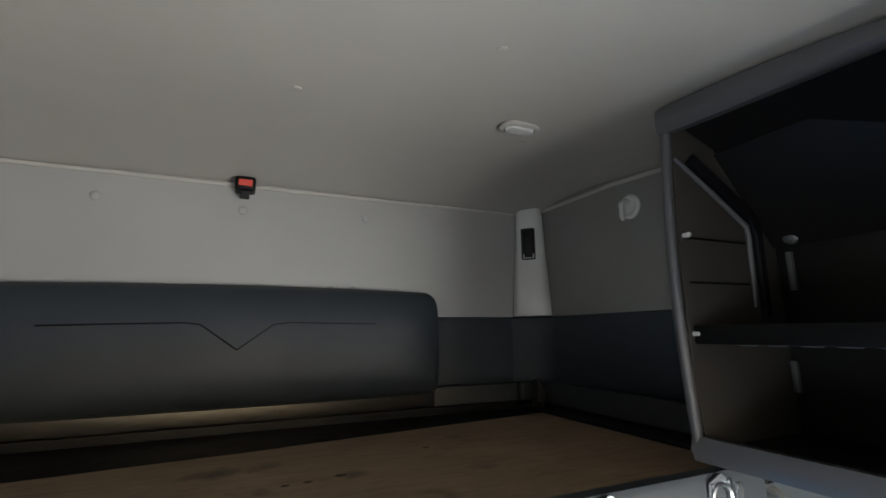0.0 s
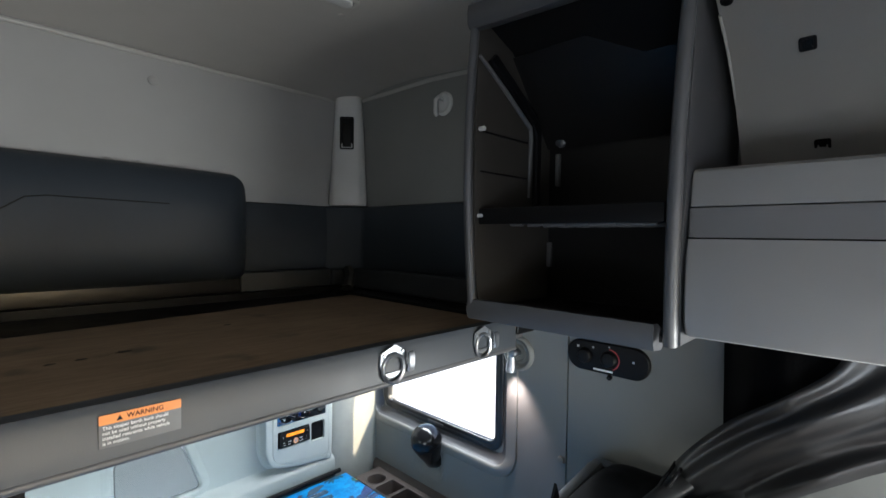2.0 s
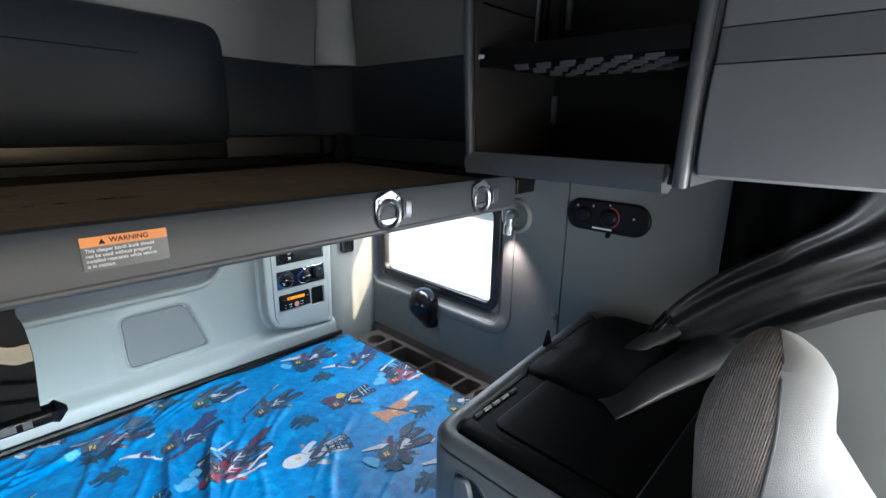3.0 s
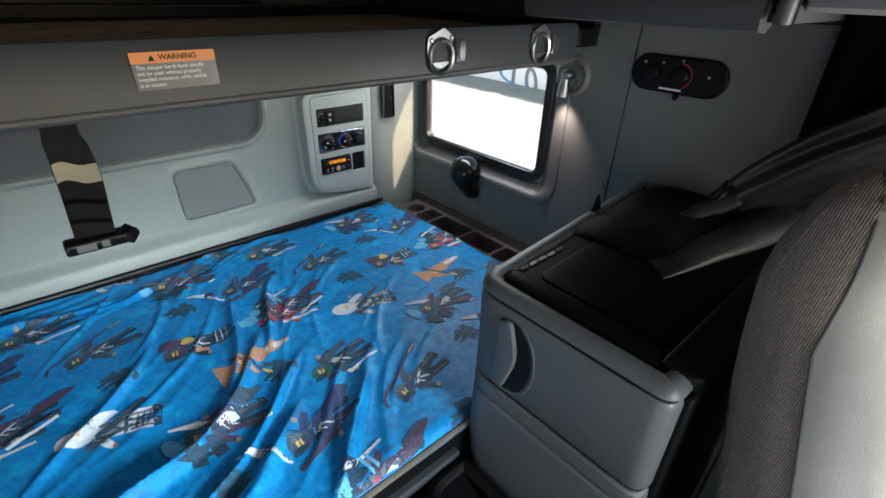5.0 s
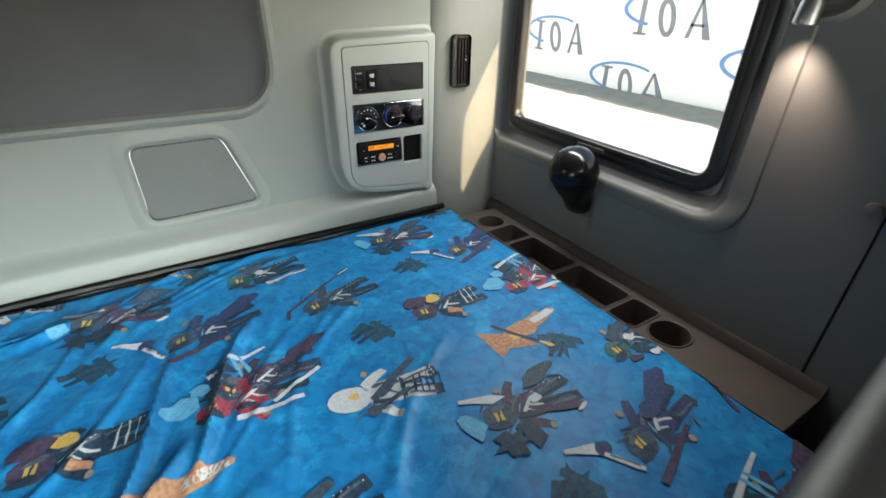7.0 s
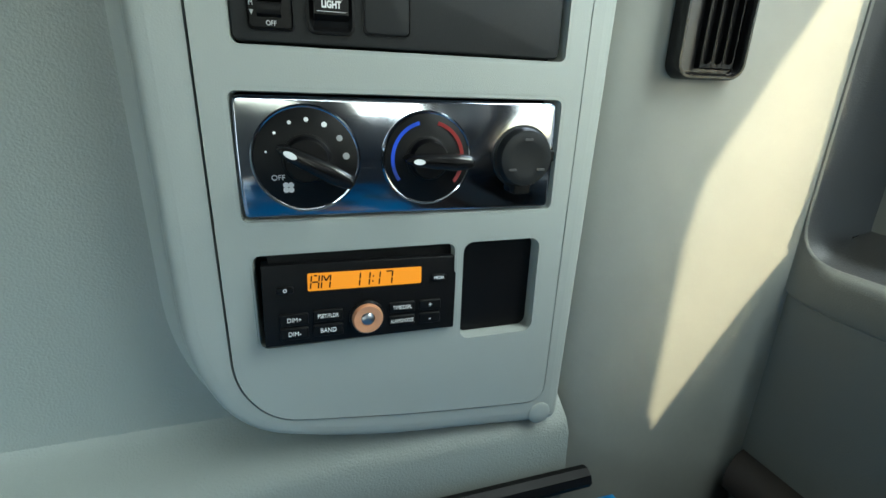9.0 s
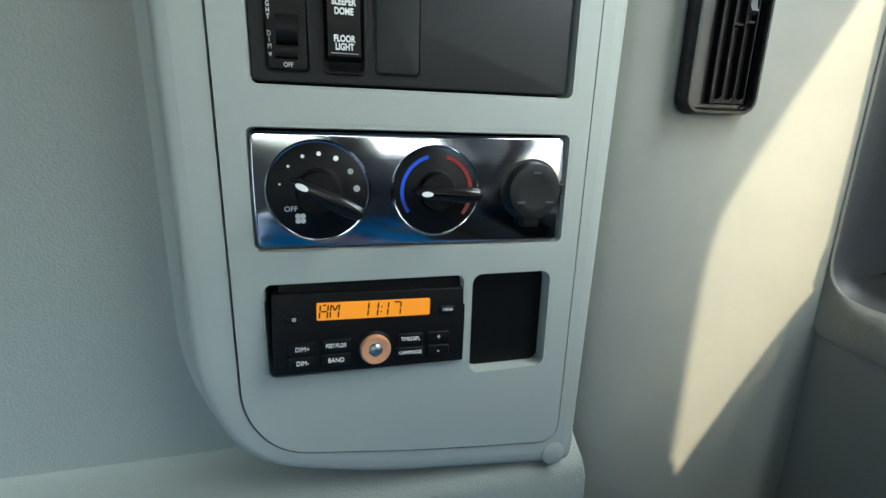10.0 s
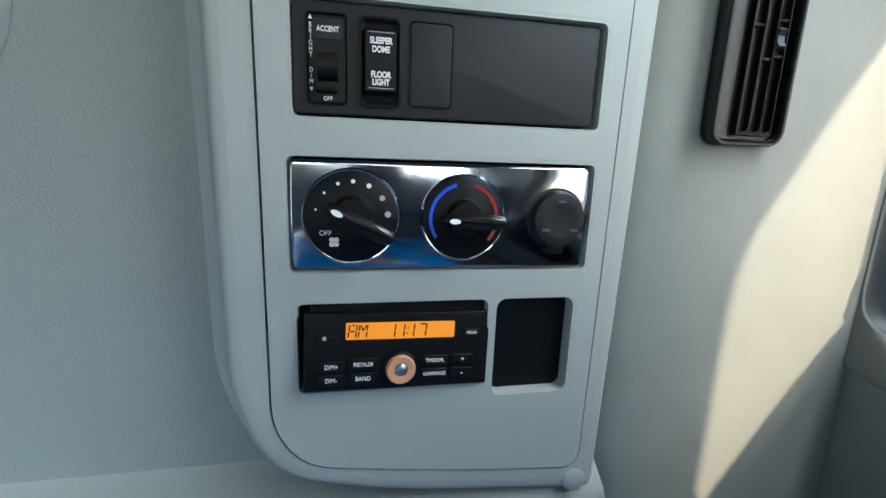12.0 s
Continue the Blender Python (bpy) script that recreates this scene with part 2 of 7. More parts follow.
def knit(name, col):
    m = mat(name, col, 0.9, var=0.15, vs=8, bump=0.0)
    t = m.node_tree
    co = t.nodes.new("ShaderNodeTexCoord")
    wave = t.nodes.new("ShaderNodeTexWave")
    wave.wave_type, wave.bands_direction = "BANDS", "Y"
    wave.inputs["Scale"].default_value, wave.inputs["Distortion"].default_value = 74, 0.7
    wave.inputs["Detail"].default_value, wave.inputs["Detail Scale"].default_value = 2, 30
    lean = t.nodes.new("ShaderNodeMapping")
    lean.inputs["Rotation"].default_value, lean.inputs["Scale"].default_value = (radians(-7), 0, 0), (1, 1.8, 1)
    t.links.new(co.outputs["Object"], lean.inputs["Vector"])
    t.links.new(lean.outputs["Vector"], wave.inputs["Vector"])
    loops_ = t.nodes.new("ShaderNodeTexNoise")
    loops_.inputs["Scale"].default_value, loops_.inputs["Detail"].default_value = 520, 2
    t.links.new(co.outputs["Object"], loops_.inputs["Vector"])
    add = t.nodes.new("ShaderNodeMath")
    add.operation = "ADD"
    t.links.new(wave.outputs["Fac"], add.inputs[0])
    t.links.new(loops_.outputs["Fac"], add.inputs[1])
    bp = t.nodes.new("ShaderNodeBump")
    bp.inputs["Strength"].default_value, bp.inputs["Distance"].default_value = 0.85, 0.0024
    t.links.new(add.outputs[0], bp.inputs["Height"])
    bsdf = t.nodes["Principled BSDF"]
    t.links.new(bp.outputs["Normal"], bsdf.inputs["Normal"])
    # flecked yarn: pale and dark loops side by side
    yarn = t.nodes.new("ShaderNodeTexVoronoi")
    yarn.inputs["Scale"].default_value = 800
    flat = t.nodes.new("ShaderNodeMapping")
    flat.inputs["Scale"].default_value = (1, 1, 0.6)
    t.links.new(co.outputs["Object"], flat.inputs["Vector"])
    t.links.new(flat.outputs["Vector"], yarn.inputs["Vector"])
    fleck = t.nodes.new("ShaderNodeMapRange")
    fleck.inputs["To Min"].default_value, fleck.inputs["To Max"].default_value = 0.7, 1.3
    t.links.new(yarn.outputs["Color"], fleck.inputs["Value"])
    mul = t.nodes.new("ShaderNodeMix")
    mul.data_type, mul.blend_type = "RGBA", "MULTIPLY"
    mul.inputs["Factor"].default_value = 1.0
    t.links.new(bsdf.inputs["Base Color"].links[0].from_socket, mul.inputs["A"])
    rib = t.nodes.new("ShaderNodeMapRange")
    rib.inputs["To Min"].default_value, rib.inputs["To Max"].default_value = 0.80, 1.10
    t.links.new(wave.outputs["Fac"], rib.inputs["Value"])
    tone = t.nodes.new("ShaderNodeMath")
    tone.operation = "MULTIPLY"
    t.links.new(fleck.outputs["Result"], tone.inputs[0])
    t.links.new(rib.outputs["Result"], tone.inputs[1])
    t.links.new(tone.outputs[0], mul.inputs["B"])
    t.links.new(mul.outputs["Result"], bsdf.inputs["Base Color"])
    return m


M_KNIT = knit("brown_grey_knit_fabric", (0.28, 0.235, 0.208))
M_PLUSH = mat("pale_plush_fabric", (0.26, 0.252, 0.245), 0.95, var=0.08, vs=25, bump=0.55, bs=900, dist=0.0022)
M_BELT = mat("orange_webbing", (0.75, 0.16, 0.02), 0.7, var=0.1, vs=30, bump=0.5, bs=900, dist=0.001)


def perforated(name, col, pitch):
    """Plastic grille with staggered round holes."""
    m = mat(name, col, 0.6, var=0.04, bump=0.0)
    t = m.node_tree
    co = t.nodes.new("ShaderNodeTexCoord")
    sep = t.nodes.new("ShaderNodeSeparateXYZ")
    t.links.new(co.outputs["Object"], sep.inputs[0])

    def op(kind, a, b=None):
        n = t.nodes.new("ShaderNodeMath")
        n.operation = kind
        for i, v in enumerate((a, b)):
            if v is None:
                continue
            if isinstance(v, (int, float)):
                n.inputs[i].default_value = v
            else:
                t.links.new(v, n.inputs[i])
        return n.outputs[0]

    u = op("DIVIDE", sep.outputs[0], pitch)
    v = op("DIVIDE", sep.outputs[2], pitch * 0.866)
    row = op("FLOOR", v)
    shift = op("MULTIPLY", op("MODULO", op("ABSOLUTE", row), 2.0), 0.5)
    fu = op("SUBTRACT", op("FRACT", op("ADD", op("ADD", u, 1000.0), shift)), 0.5)
    fv = op("MULTIPLY", op("SUBTRACT", op("FRACT", v), 0.5), 0.866)
    d = op("SQRT", op("ADD", op("MULTIPLY", fu, fu), op("MULTIPLY", fv, fv)))
    hole = op("LESS_THAN", d, 0.29)
    mix = t.nodes.new("ShaderNodeMix")
    mix.data_type = "RGBA"
    mix.inputs["A"].default_value, mix.inputs["B"].default_value = (*col, 1), (0.055, 0.06, 0.058, 1)
    t.links.new(hole, mix.inputs["Factor"])
    t.links.new(mix.outputs["Result"], t.nodes["Principled BSDF"].inputs["Base Color"])
    return m


M_GRILLE = perforated("perforated_speaker_grille", (0.185, 0.198, 0.192), 0.0036)


# ---- building helpers ----
def XZ(u, v, d):
    return Vector((u, d, v))


def YZ(u, v, d):
    return Vector((d, u, v))


def XY(u, v, d):
    return Vector((u, v, d))


def thing(name, loc, label, category, group="", kind=""):
    ob = new(name)
    ob.empty_display_size = 0.05
    ob.matrix_basis = Matrix.Translation(loc)
    return tagged(ob, label, category, group, kind)


def mesh_of(bm, name, material, sharp=38):
    bmesh.ops.recalc_face_normals(bm, faces=bm.faces[:])
    lim = radians(sharp)
    for f in bm.faces:
        f.smooth = True
    for e in bm.edges:
        e.smooth = not (len(e.link_faces) == 2 and e.calc_face_angle(0) > lim)
    me = bpy.data.meshes.new(name)
    bm.to_mesh(me)
    bm.free()
    me.materials.append(material)
    return me


def part(name, bm, material, parent=None, label=""):
    ob = new(name, mesh_of(bm, name, material))
    if parent is not None:
        ob.parent = parent
        if parent.data is None:
            ob.matrix_parent_inverse = parent.matrix_basis.inverted()
    return tagged(ob, label)


def structure(name, bm, material, label, category):
    return tagged(part(name, bm, material), label, category, kind="structure")


def rr(cx, cy, w, h, r, n=6):
    out = []
    for qx, qy, a0 in ((1, 1, 0), (-1, 1, 90), (-1, -1, 180), (1, -1, 270)):
        for i in range(n + 1):
            a = radians(a0 + 90 * i / n)
            out.append((cx + qx * (w / 2 - r) + r * math.cos(a), cy + qy * (h / 2 - r) + r * math.sin(a)))
    return out


def rbox(x0, x1, y0, y1, r, n=6):
    return rr((x0 + x1) / 2, (y0 + y1) / 2, x1 - x0, y1 - y0, r, n)


def rounded(poly, r, n=5):
    """A polygon (counter-clockwise) with its corners rounded off; r: one radius or one for each corner."""
    out, k = [], len(poly)
    for i, p in enumerate(poly):
        p = Vector(p)
        a, b = Vector(poly[i - 1]) - p, Vector(poly[(i + 1) % k]) - p
        q = r[i] if isinstance(r, (list, tuple)) else r
        q = min(q, a.length * 0.49, b.length * 0.49)
        p0, p1 = p + a.normalized() * q, p + b.normalized() * q
        for j in range(n + 1):
            s = j / n
            w = p0 * (1 - s) ** 2 + p * 2 * s * (1 - s) + p1 * s * s
            out.append((w.x, w.y))
    return out


def ccw(loop):
    a = sum(p[0] * q[1] - q[0] * p[1] for p, q in zip(loop, loop[1:] + loop[:1]))
    return loop if a > 0 else loop[::-1]


def grow(loop, off):
    loop, out, k = ccw(loop), [], len(loop)
    for i in range(k):
        p, a, b = Vector(loop[i]), Vector(loop[i - 1]), Vector(loop[(i + 1) % k])
        e0, e1 = (p - a), (b - p)
        if e0.length < 1e-7 or e1.length < 1e-7:
            e0 = e1 = b - a
        n0, n1 = Vector((e0.y, -e0.x)).normalized(), Vector((e1.y, -e1.x)).normalized()
        m = n0 + n1
        m = m / max(0.3, m.dot(n0)) if m.length > 1e-6 else n0
        out.append((p.x + m.x * off, p.y + m.y * off))
    return out


def rings(bm, loops, cap0=False, cap1=False, closed=True):
    vs = [[bm.verts.new(p) for p in lp] for lp in loops]
    k = len(vs[0])
    for a, b in zip(vs, vs[1:]):
        for i in range(k if closed else k - 1):
            j = (i + 1) % k
            try:
                bm.faces.new((a[i], a[j], b[j], b[i]))
            except ValueError:
                pass
    if cap0:
        bm.faces.new(vs[0])
    if cap1:
        bm.faces.new(vs[-1])
    return vs


def sweep(bm, loop, prof, to3, cap0=False, cap1=False):
    """A loop grown and shifted by each (grow, depth) of the profile in turn, and skinned."""
    return rings(bm, [[to3(u, v, d) for u, v in grow(loop, o)] for o, d in prof], cap0, cap1)


def eased(prof, times=2):
    """A profile with its corners cut round."""
    for _ in range(times):
        cut = [prof[0]]
        for (a, b), (c, d) in zip(prof, prof[1:]):
            cut += [(0.75 * a + 0.25 * c, 0.75 * b + 0.25 * d), (0.25 * a + 0.75 * c, 0.25 * b + 0.75 * d)]
        prof = cut + [prof[-1]]
    return prof


def slab(bm, loop, to3, lo, hi, r=0.0):
    """A plate from depth lo to hi, with the edge at hi rounded by r."""
    s = 1 if hi > lo else -1
    prof = [(0, lo)]
    if r > 0:
        prof += [(-r * (1 - math.cos(a)), hi - s * r * (1 - math.sin(a))) for a in (0, 0.39, 0.79, 1.18, 1.57)]
    else:
        prof += [(0, hi)]
    sweep(bm, loop, prof, to3, True, True)


def holed(bm, outer, holes, to3, lo, hi):
    loops = [ccw(outer)] + [ccw(h)[::-1] for h in holes]
    flat = [p for lp in loops for p in lp]
    from mathutils.geometry import tessellate_polygon
    tris = tessellate_polygon([[Vector((*p, 0)) for p in lp] for lp in loops])
    va = [bm.verts.new(to3(*p, lo)) for p in flat]
    vb = [bm.verts.new(to3(*p, hi)) for p in flat]
    for a, b, c in tris:
        for vs in (va, vb):
            try:
                bm.faces.new((vs[a], vs[b], vs[c]))
            except ValueError:
                pass
    at = 0
    for lp in loops:
        k = len(lp)
        for i in range(k):
            j = (i + 1) % k
            bm.faces.new((va[at + i], va[at + j], vb[at + j], vb[at + i]))
        at += k


def tube(bm, pts, r, n=10, closed=False):
    pts = [Vector(p) for p in pts]
    k, loops, up = len(pts), [], None
    for i, p in enumerate(pts):
        a = pts[i - 1] if (i or closed) else p
        b = pts[(i + 1) % k] if (i < k - 1 or closed) else p
        d = (b - a).normalized()
        if up is None:
            up = d.orthogonal().normalized()
        up = (up - d * up.dot(d)).normalized()
        side = d.cross(up)
        q = r[i] if isinstance(r, (list, tuple)) else r
        loops.append([p + up * math.cos(2 * math.pi * j / n) * q + side * math.sin(2 * math.pi * j / n) * q for j in range(n)])
    if closed:
        loops.append(loops[0])
    rings(bm, loops, not closed, not closed)
    if closed:
        bmesh.ops.remove_doubles(bm, verts=bm.verts[:], dist=1e-6)


def lathe(bm, prof, centre, axis, n=28):
    q = Vector(axis).to_track_quat("Z", "Y")
    c = Vector(centre)
    rings(bm, [[c + q @ Vector((r * math.cos(2 * math.pi * j / n), r * math.sin(2 * math.pi * j / n), h)) for j in range(n)] for r, h in prof], True, True)


def box(bm, x0, x1, y0, y1, z0, z1, r=0.0):
    m = Matrix.Translation(((x0 + x1) / 2, (y0 + y1) / 2, (z0 + z1) / 2)) @ Matrix.Diagonal((x1 - x0, y1 - y0, z1 - z0, 1))
    vs = bmesh.ops.create_cube(bm, size=1, matrix=m)["verts"]
    if r:
        es = list({e for v in vs for e in v.link_edges})
        bmesh.ops.bevel(bm, geom=es, offset=r, segments=3, profile=0.5, affect="EDGES")


def surface(bm, fn, nu, nv):
    vs = [[bm.verts.new(fn(i / nu, j / nv)) for j in range(nv + 1)] for i in range(nu + 1)]
    for i in range(nu):
        for j in range(nv):
            bm.faces.new((vs[i][j], vs[i + 1][j], vs[i + 1][j + 1], vs[i][j + 1]))
    return vs


def words(name, body, size, m, material, parent, spacing=1.0, bold=0.0, thick=0.0002, align="CENTER"):
    cu = bpy.data.curves.new(name, "FONT")
    cu.body, cu.size, cu.align_x, cu.align_y, cu.extrude, cu.offset = body, size, align, "CENTER", thick, bold
    cu.space_character = spacing
    ob = bpy.data.objects.new(name, cu)
    me = bpy.data.meshes.new_from_object(ob)
    me.transform(m)
    me.materials.clear()
    me.materials.append(material)
    bpy.data.objects.remove(ob)
    out = new(name, me)
    out.parent = parent
    if parent.data is None:
        out.matrix_parent_inverse = parent.matrix_basis.inverted()
    return out


def facing_front(x, y, z, sx=1.0):
    """Pose of flat writing that faces -y."""
    return Matrix.Translation((x, y, z)) @ Matrix.Rotation(radians(90), 4, "X") @ Matrix.Diagonal((sx, 1, 1, 1))


def bmnew():
    return bmesh.new()


# ---- setting ----
XS, YB = 0.44, 0.20
XC = -0.75
XF = 2 * XC - XS
b = bmnew()
box(b, XF - 0.1, XS + 0.1, -3.2, YB + 0.1, -0.06, 0.0)
structure("floor", b, M_FLOOR, "black rubber cab floor mat", "floor")

WIN = rbox(-0.655, -0.055, 0.925, 1.285, 0.045)
DOORWIN = rbox(-2.75, -1.85, 0.75, 1.40, 0.08)
b = bmnew()
holed(b, [(-3.2, -0.05), (YB + 0.1, -0.05), (YB + 0.1, 2.6), (-3.2, 2.6)], [WIN, DOORWIN], YZ, XS, XS + 0.04)
structure("wall_side_near", b, M_SIDE, "grey plastic sleeper side wall with window opening", "wall")
# Unseen wall: dark colour cuts bounced light, low opening keeps it off the roof.
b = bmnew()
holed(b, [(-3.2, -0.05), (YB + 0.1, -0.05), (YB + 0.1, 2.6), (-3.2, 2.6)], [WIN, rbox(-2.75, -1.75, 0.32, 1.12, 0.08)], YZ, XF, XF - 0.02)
structure("wall_side_far", b, M_TRIM, "unseen far side wall, darkened to cut bounced light", "wall")
b = bmnew()
box(b, XF, XS, YB, YB + 0.08, 1.30, 2.5)
structure("wall_back_upper", b, M_UPWALL, "pale grey vinyl upper rear wall of the sleeper", "wall")
b = bmnew()
holed(b, [(XF, 0.0), (XS, 0.0), (XS, 2.6), (XF, 2.6)], [rbox(-1.75, 0.25, 1.16, 1.68, 0.08)], XZ, -3.2, -3.12)
structure("wall_front", b, M_HEAD, "cab front wall with windshield opening", "wall")


def ceiling_z(x, y):
    side = max(0.0, abs(x - XC) - 0.3) / 0.55
    back = max(0.0, y + 0.25) / 0.45
    front = min(1.0, max(0.0, -y) / 1.27)
    return 2.238 - 0.01 * ((x - XC) ** 2 + (y + 0.6) ** 2) - side ** 1.5 * 0.085 * front ** 1.5 - 0.035 * back ** 2


b = bmnew()
surface(b, lambda s, t: Vector((XF + (XS - XF) * s, -3.15 + (YB + 3.15) * t, ceiling_z(XF + (XS - XF) * s, -3.15 + (YB + 3.15) * t))), 40, 50)
for f in list(b.faces):
    f.normal_update()
top_edge = bmesh.ops.extrude_face_region(b, geom=b.faces[:])
for v in [g for g in top_edge["geom"] if isinstance(g, bmesh.types.BMVert)]:
    v.co.z += 0.04
structure("ceiling", b, M_HEAD, "warm grey padded headliner over the bunk", "ceiling")

# side roof panel in front of the hanging cabinet: curves from the roof down to the side wall
b = bmnew()
ARC = [(-0.22, 2.215), (-0.16, 2.185), (-0.10, 2.158), (-0.04, 2.130), (0.013, 2.103), (0.08, 2.056), (0.150, 2.006), (0.158, 1.998), (0.195, 1.973), (0.229, 1.944), (0.260, 1.910), (0.287, 1.875), (0.33, 1.81), (0.38, 1.72), (0.41, 1.645)]
rings(b, [[Vector((x, y, z + 0.03 * k)) for x, z in ARC] for k, y in enumerate((-1.303, -1.9, -2.5, -3.12))], closed=False)
bmesh.ops.solidify(b, geom=b.faces[:], thickness=-0.02)
structure("roof_panel_near", b, M_HEAD, "curved pale grey roof side panel", "ceiling panel")
b = bmnew()
rings(b, [[Vector((2 * XC - x, y, z + 0.03 * k)) for x, z in ARC] for k, y in enumerate((-1.303, -1.9, -2.5, -3.12))], closed=False)
bmesh.ops.solidify(b, geom=b.faces[:], thickness=-0.02)
structure("roof_panel_far", b, M_HEAD, "curved pale grey roof side panel", "ceiling panel")
b = bmnew()
tube(b, [(x, -1.302, z - 0.002) for x, z in ARC[:6]], 0.0020, 8)
tube(b, [(x, -1.304, z - 0.002) for x, z in ARC[7:12]], [0.0026, 0.0026, 0.0022, 0.0018, 0.0012], 8)
structure("trim_roof_seam", b, M_HEAD, "rounded seam of the roof panel", "trim")

# square clip sockets and a screw socket in the roof panel
def socket(name, c, n, label):
    q = Vector(n).to_track_quat("Z", "Y")
    th = thing(name, c, label, "clip socket", "roof sockets")
    f3 = lambda u, v, d: Vector(c) + q @ Vector((u, v, d))
    b = bmnew()
    sweep(b, rr(0, 0, 0.020, 0.020, 0.002, 3), [(0.002, -0.001), (0.002, 0.0012), (0.001, 0.0017), (-0.002, 0.0015), (-0.003, 0.0003)], f3, True, True)
    part("frame", b, M_BLACK, th)
    b = bmnew()
    slab(b, rr(0, 0, 0.010, 0.010, 0.001, 3), f3, 0.0, 0.0012, 0.0006)
    part("clip", b, M_BLACK, th)
    return th


for at in ((0.088, -1.393, 2.050), (0.232, -1.416, 1.941), (0.345, -1.43, 1.790)):
    socket("clip_socket", at, (-0.58, 0, -0.81) if at[0] < 0.2 else (-0.75, 0, -0.66), "black square plastic clip socket in roof panel")
b = bmnew()
lathe(b, [(0.009, -0.002), (0.010, 0.002), (0.006, 0.003), (0.005, 0.0005)], (0.140, -1.318, 2.012), (-0.6, 0, -0.8), 16)
tagged(part("screw_socket", b, M_BLACK), "small round screw socket in roof panel", "screw")

# upper wall trims: cove at the roof, dark vinyl band, lower ledge
b = bmnew()
tube(b, [(XF, YB - 0.004, 2.185), (0.33, YB - 0.004, 2.185)], 0.007, 8)
structure("trim_roof_rear", b, M_HEAD, "rounded headliner edge along the rear wall", "trim")
b = bmnew()
tube(b, [(XS - 0.003, 0.12, 2.19), (XS - 0.003, -0.3, 2.185), (XS - 0.003, -0.8, 2.15)], 0.008, 8)
structure("trim_roof_side", b, M_HEAD, "rounded headliner edge along the side wall", "trim")
b = bmnew()
BANDZ = [(0.0, 1.468), (0.012, 1.474), (0.02, 1.50), (0.024, 1.60), (0.02, 1.70), (0.012, 1.728), (0.0, 1.734)]
rings(b, [[Vector((x, YB - d, z)) for d, z in BANDZ] for x in (XF, -1.4, -0.2, 0.30)] +
      [[Vector((0.30 + 0.118 * k - d * 0.7 * k, YB - 0.1 * k - d * (1 - 0.6 * k), z)) for d, z in BANDZ] for k in (0.5, 1.0)] +
      [[Vector((XS - d, y, z)) for d, z in BANDZ] for y in (0.06, -0.3, -0.8)], closed=False)
structure("trim_vinyl_band", b, M_VINYL, "dark blue-grey padded vinyl band along the walls", "wall padding")
b = bmnew()
box(b, -0.06, 0.315, YB - 0.032, YB, 1.398, 1.470, 0.006)
box(b, 0.318, XS, YB - 0.045, YB, 1.398, 1.470, 0.012)
structure("trim_bunk_ledge", b, M_LEDGE, "grey ledge below the vinyl band", "trim")
b = bmnew()
box(b, XF, -0.061, YB - 0.032, YB, 1.398, 1.470, 0.006)
structure("trim_bunk_ledge_rear", b, M_RUBBER, "dark vinyl ledge behind the back cushion", "trim")
# Solid boxes, coloured black for the darkness of the gap round the deck.
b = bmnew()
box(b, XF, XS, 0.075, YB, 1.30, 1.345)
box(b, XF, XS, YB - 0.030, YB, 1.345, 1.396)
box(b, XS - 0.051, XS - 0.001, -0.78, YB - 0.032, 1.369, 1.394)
structure("trim_bunk_gap_fill", b, M_BLACK, "black filler for the dark of the gap behind the bunk deck", "trim")
b = bmnew()
rings(b, [[Vector((x, y, z)) for x, z in ((XS, 1.472), (XS - 0.036, 1.472), (XS - 0.042, 1.468), (XS - 0.046, 1.455), (XS - 0.050, 1.395), (XS, 1.395))] for y in (-0.78, YB - 0.06)], True, True)
structure("trim_bunk_ledge_side", b, M_LEDGE, "grey ledge below the vinyl band", "trim")

# wall buttons
def button(x, z):
    b = bmnew()
    lathe(b, [(0.016, -0.001), (0.015, 0.003), (0.010, 0.006), (0.003, 0.0065)], (x, YB, z), (0, -1, 0), 18)
    return tagged(part("wall_button", b, M_UPWALL), "round pale grey upholstery button on rear wall", "button", "rear wall buttons")


for x, z in ((-0.759, 2.098), (-0.327, 2.107), (-1.18, 2.105), (-0.45, 1.83), (-0.37, 1.83)):
    button(x, z)

# seat-belt buckle under the ceiling edge
th = thing("belt_buckle", (-0.757, 0.15, 2.18), "black seat-belt buckle with red button at ceiling edge", "buckle")
b = bmnew()
box(b, -0.79, -0.724, 0.13, 0.20, 2.155, 2.20, 0.008)
part("housing", b, M_BLACK, th)
b = bmnew()
box(b, -0.779, -0.735, 0.124, 0.132, 2.166, 2.188, 0.003)
part("release_button", b, M_REDLENS, th, "red release button")
b = bmnew()
box(b, -0.772, -0.742, 0.15, 0.19, 2.135, 2.157, 0.004)
part("strap_stub", b, M_WEB, th)

# dome lamp and ceiling buttons
def dome(x, y, z, s=1.0):
    th = thing("dome_lamp", (x, y, z), "flush oval ceiling lamp with clear lens", "ceiling lamp", "ceiling lamps")
    down = lambda u, v, d: Vector((x + u * s, y + v * s, z - d * s))
    b = bmnew()
    sweep(b, rr(0, 0, 0.115, 0.07, 0.033, 8), [(0, 0), (0, 0.006), (-0.004, 0.009), (-0.012, 0.0095), (-0.014, 0.006)], down, True, True)
    part("bezel", b, M_HEAD, th)
    b = bmnew()
    slab(b, rr(0, 0, 0.082, 0.04, 0.018, 8), down, 0.006, 0.014, 0.004)
    part("lens", b, M_LENS, th, "clear ribbed plastic lens")
    return th


dome(-0.082, -0.50, ceiling_z(-0.082, -0.5))
dome(-0.44, -1.16, ceiling_z(-0.44, -1.16))
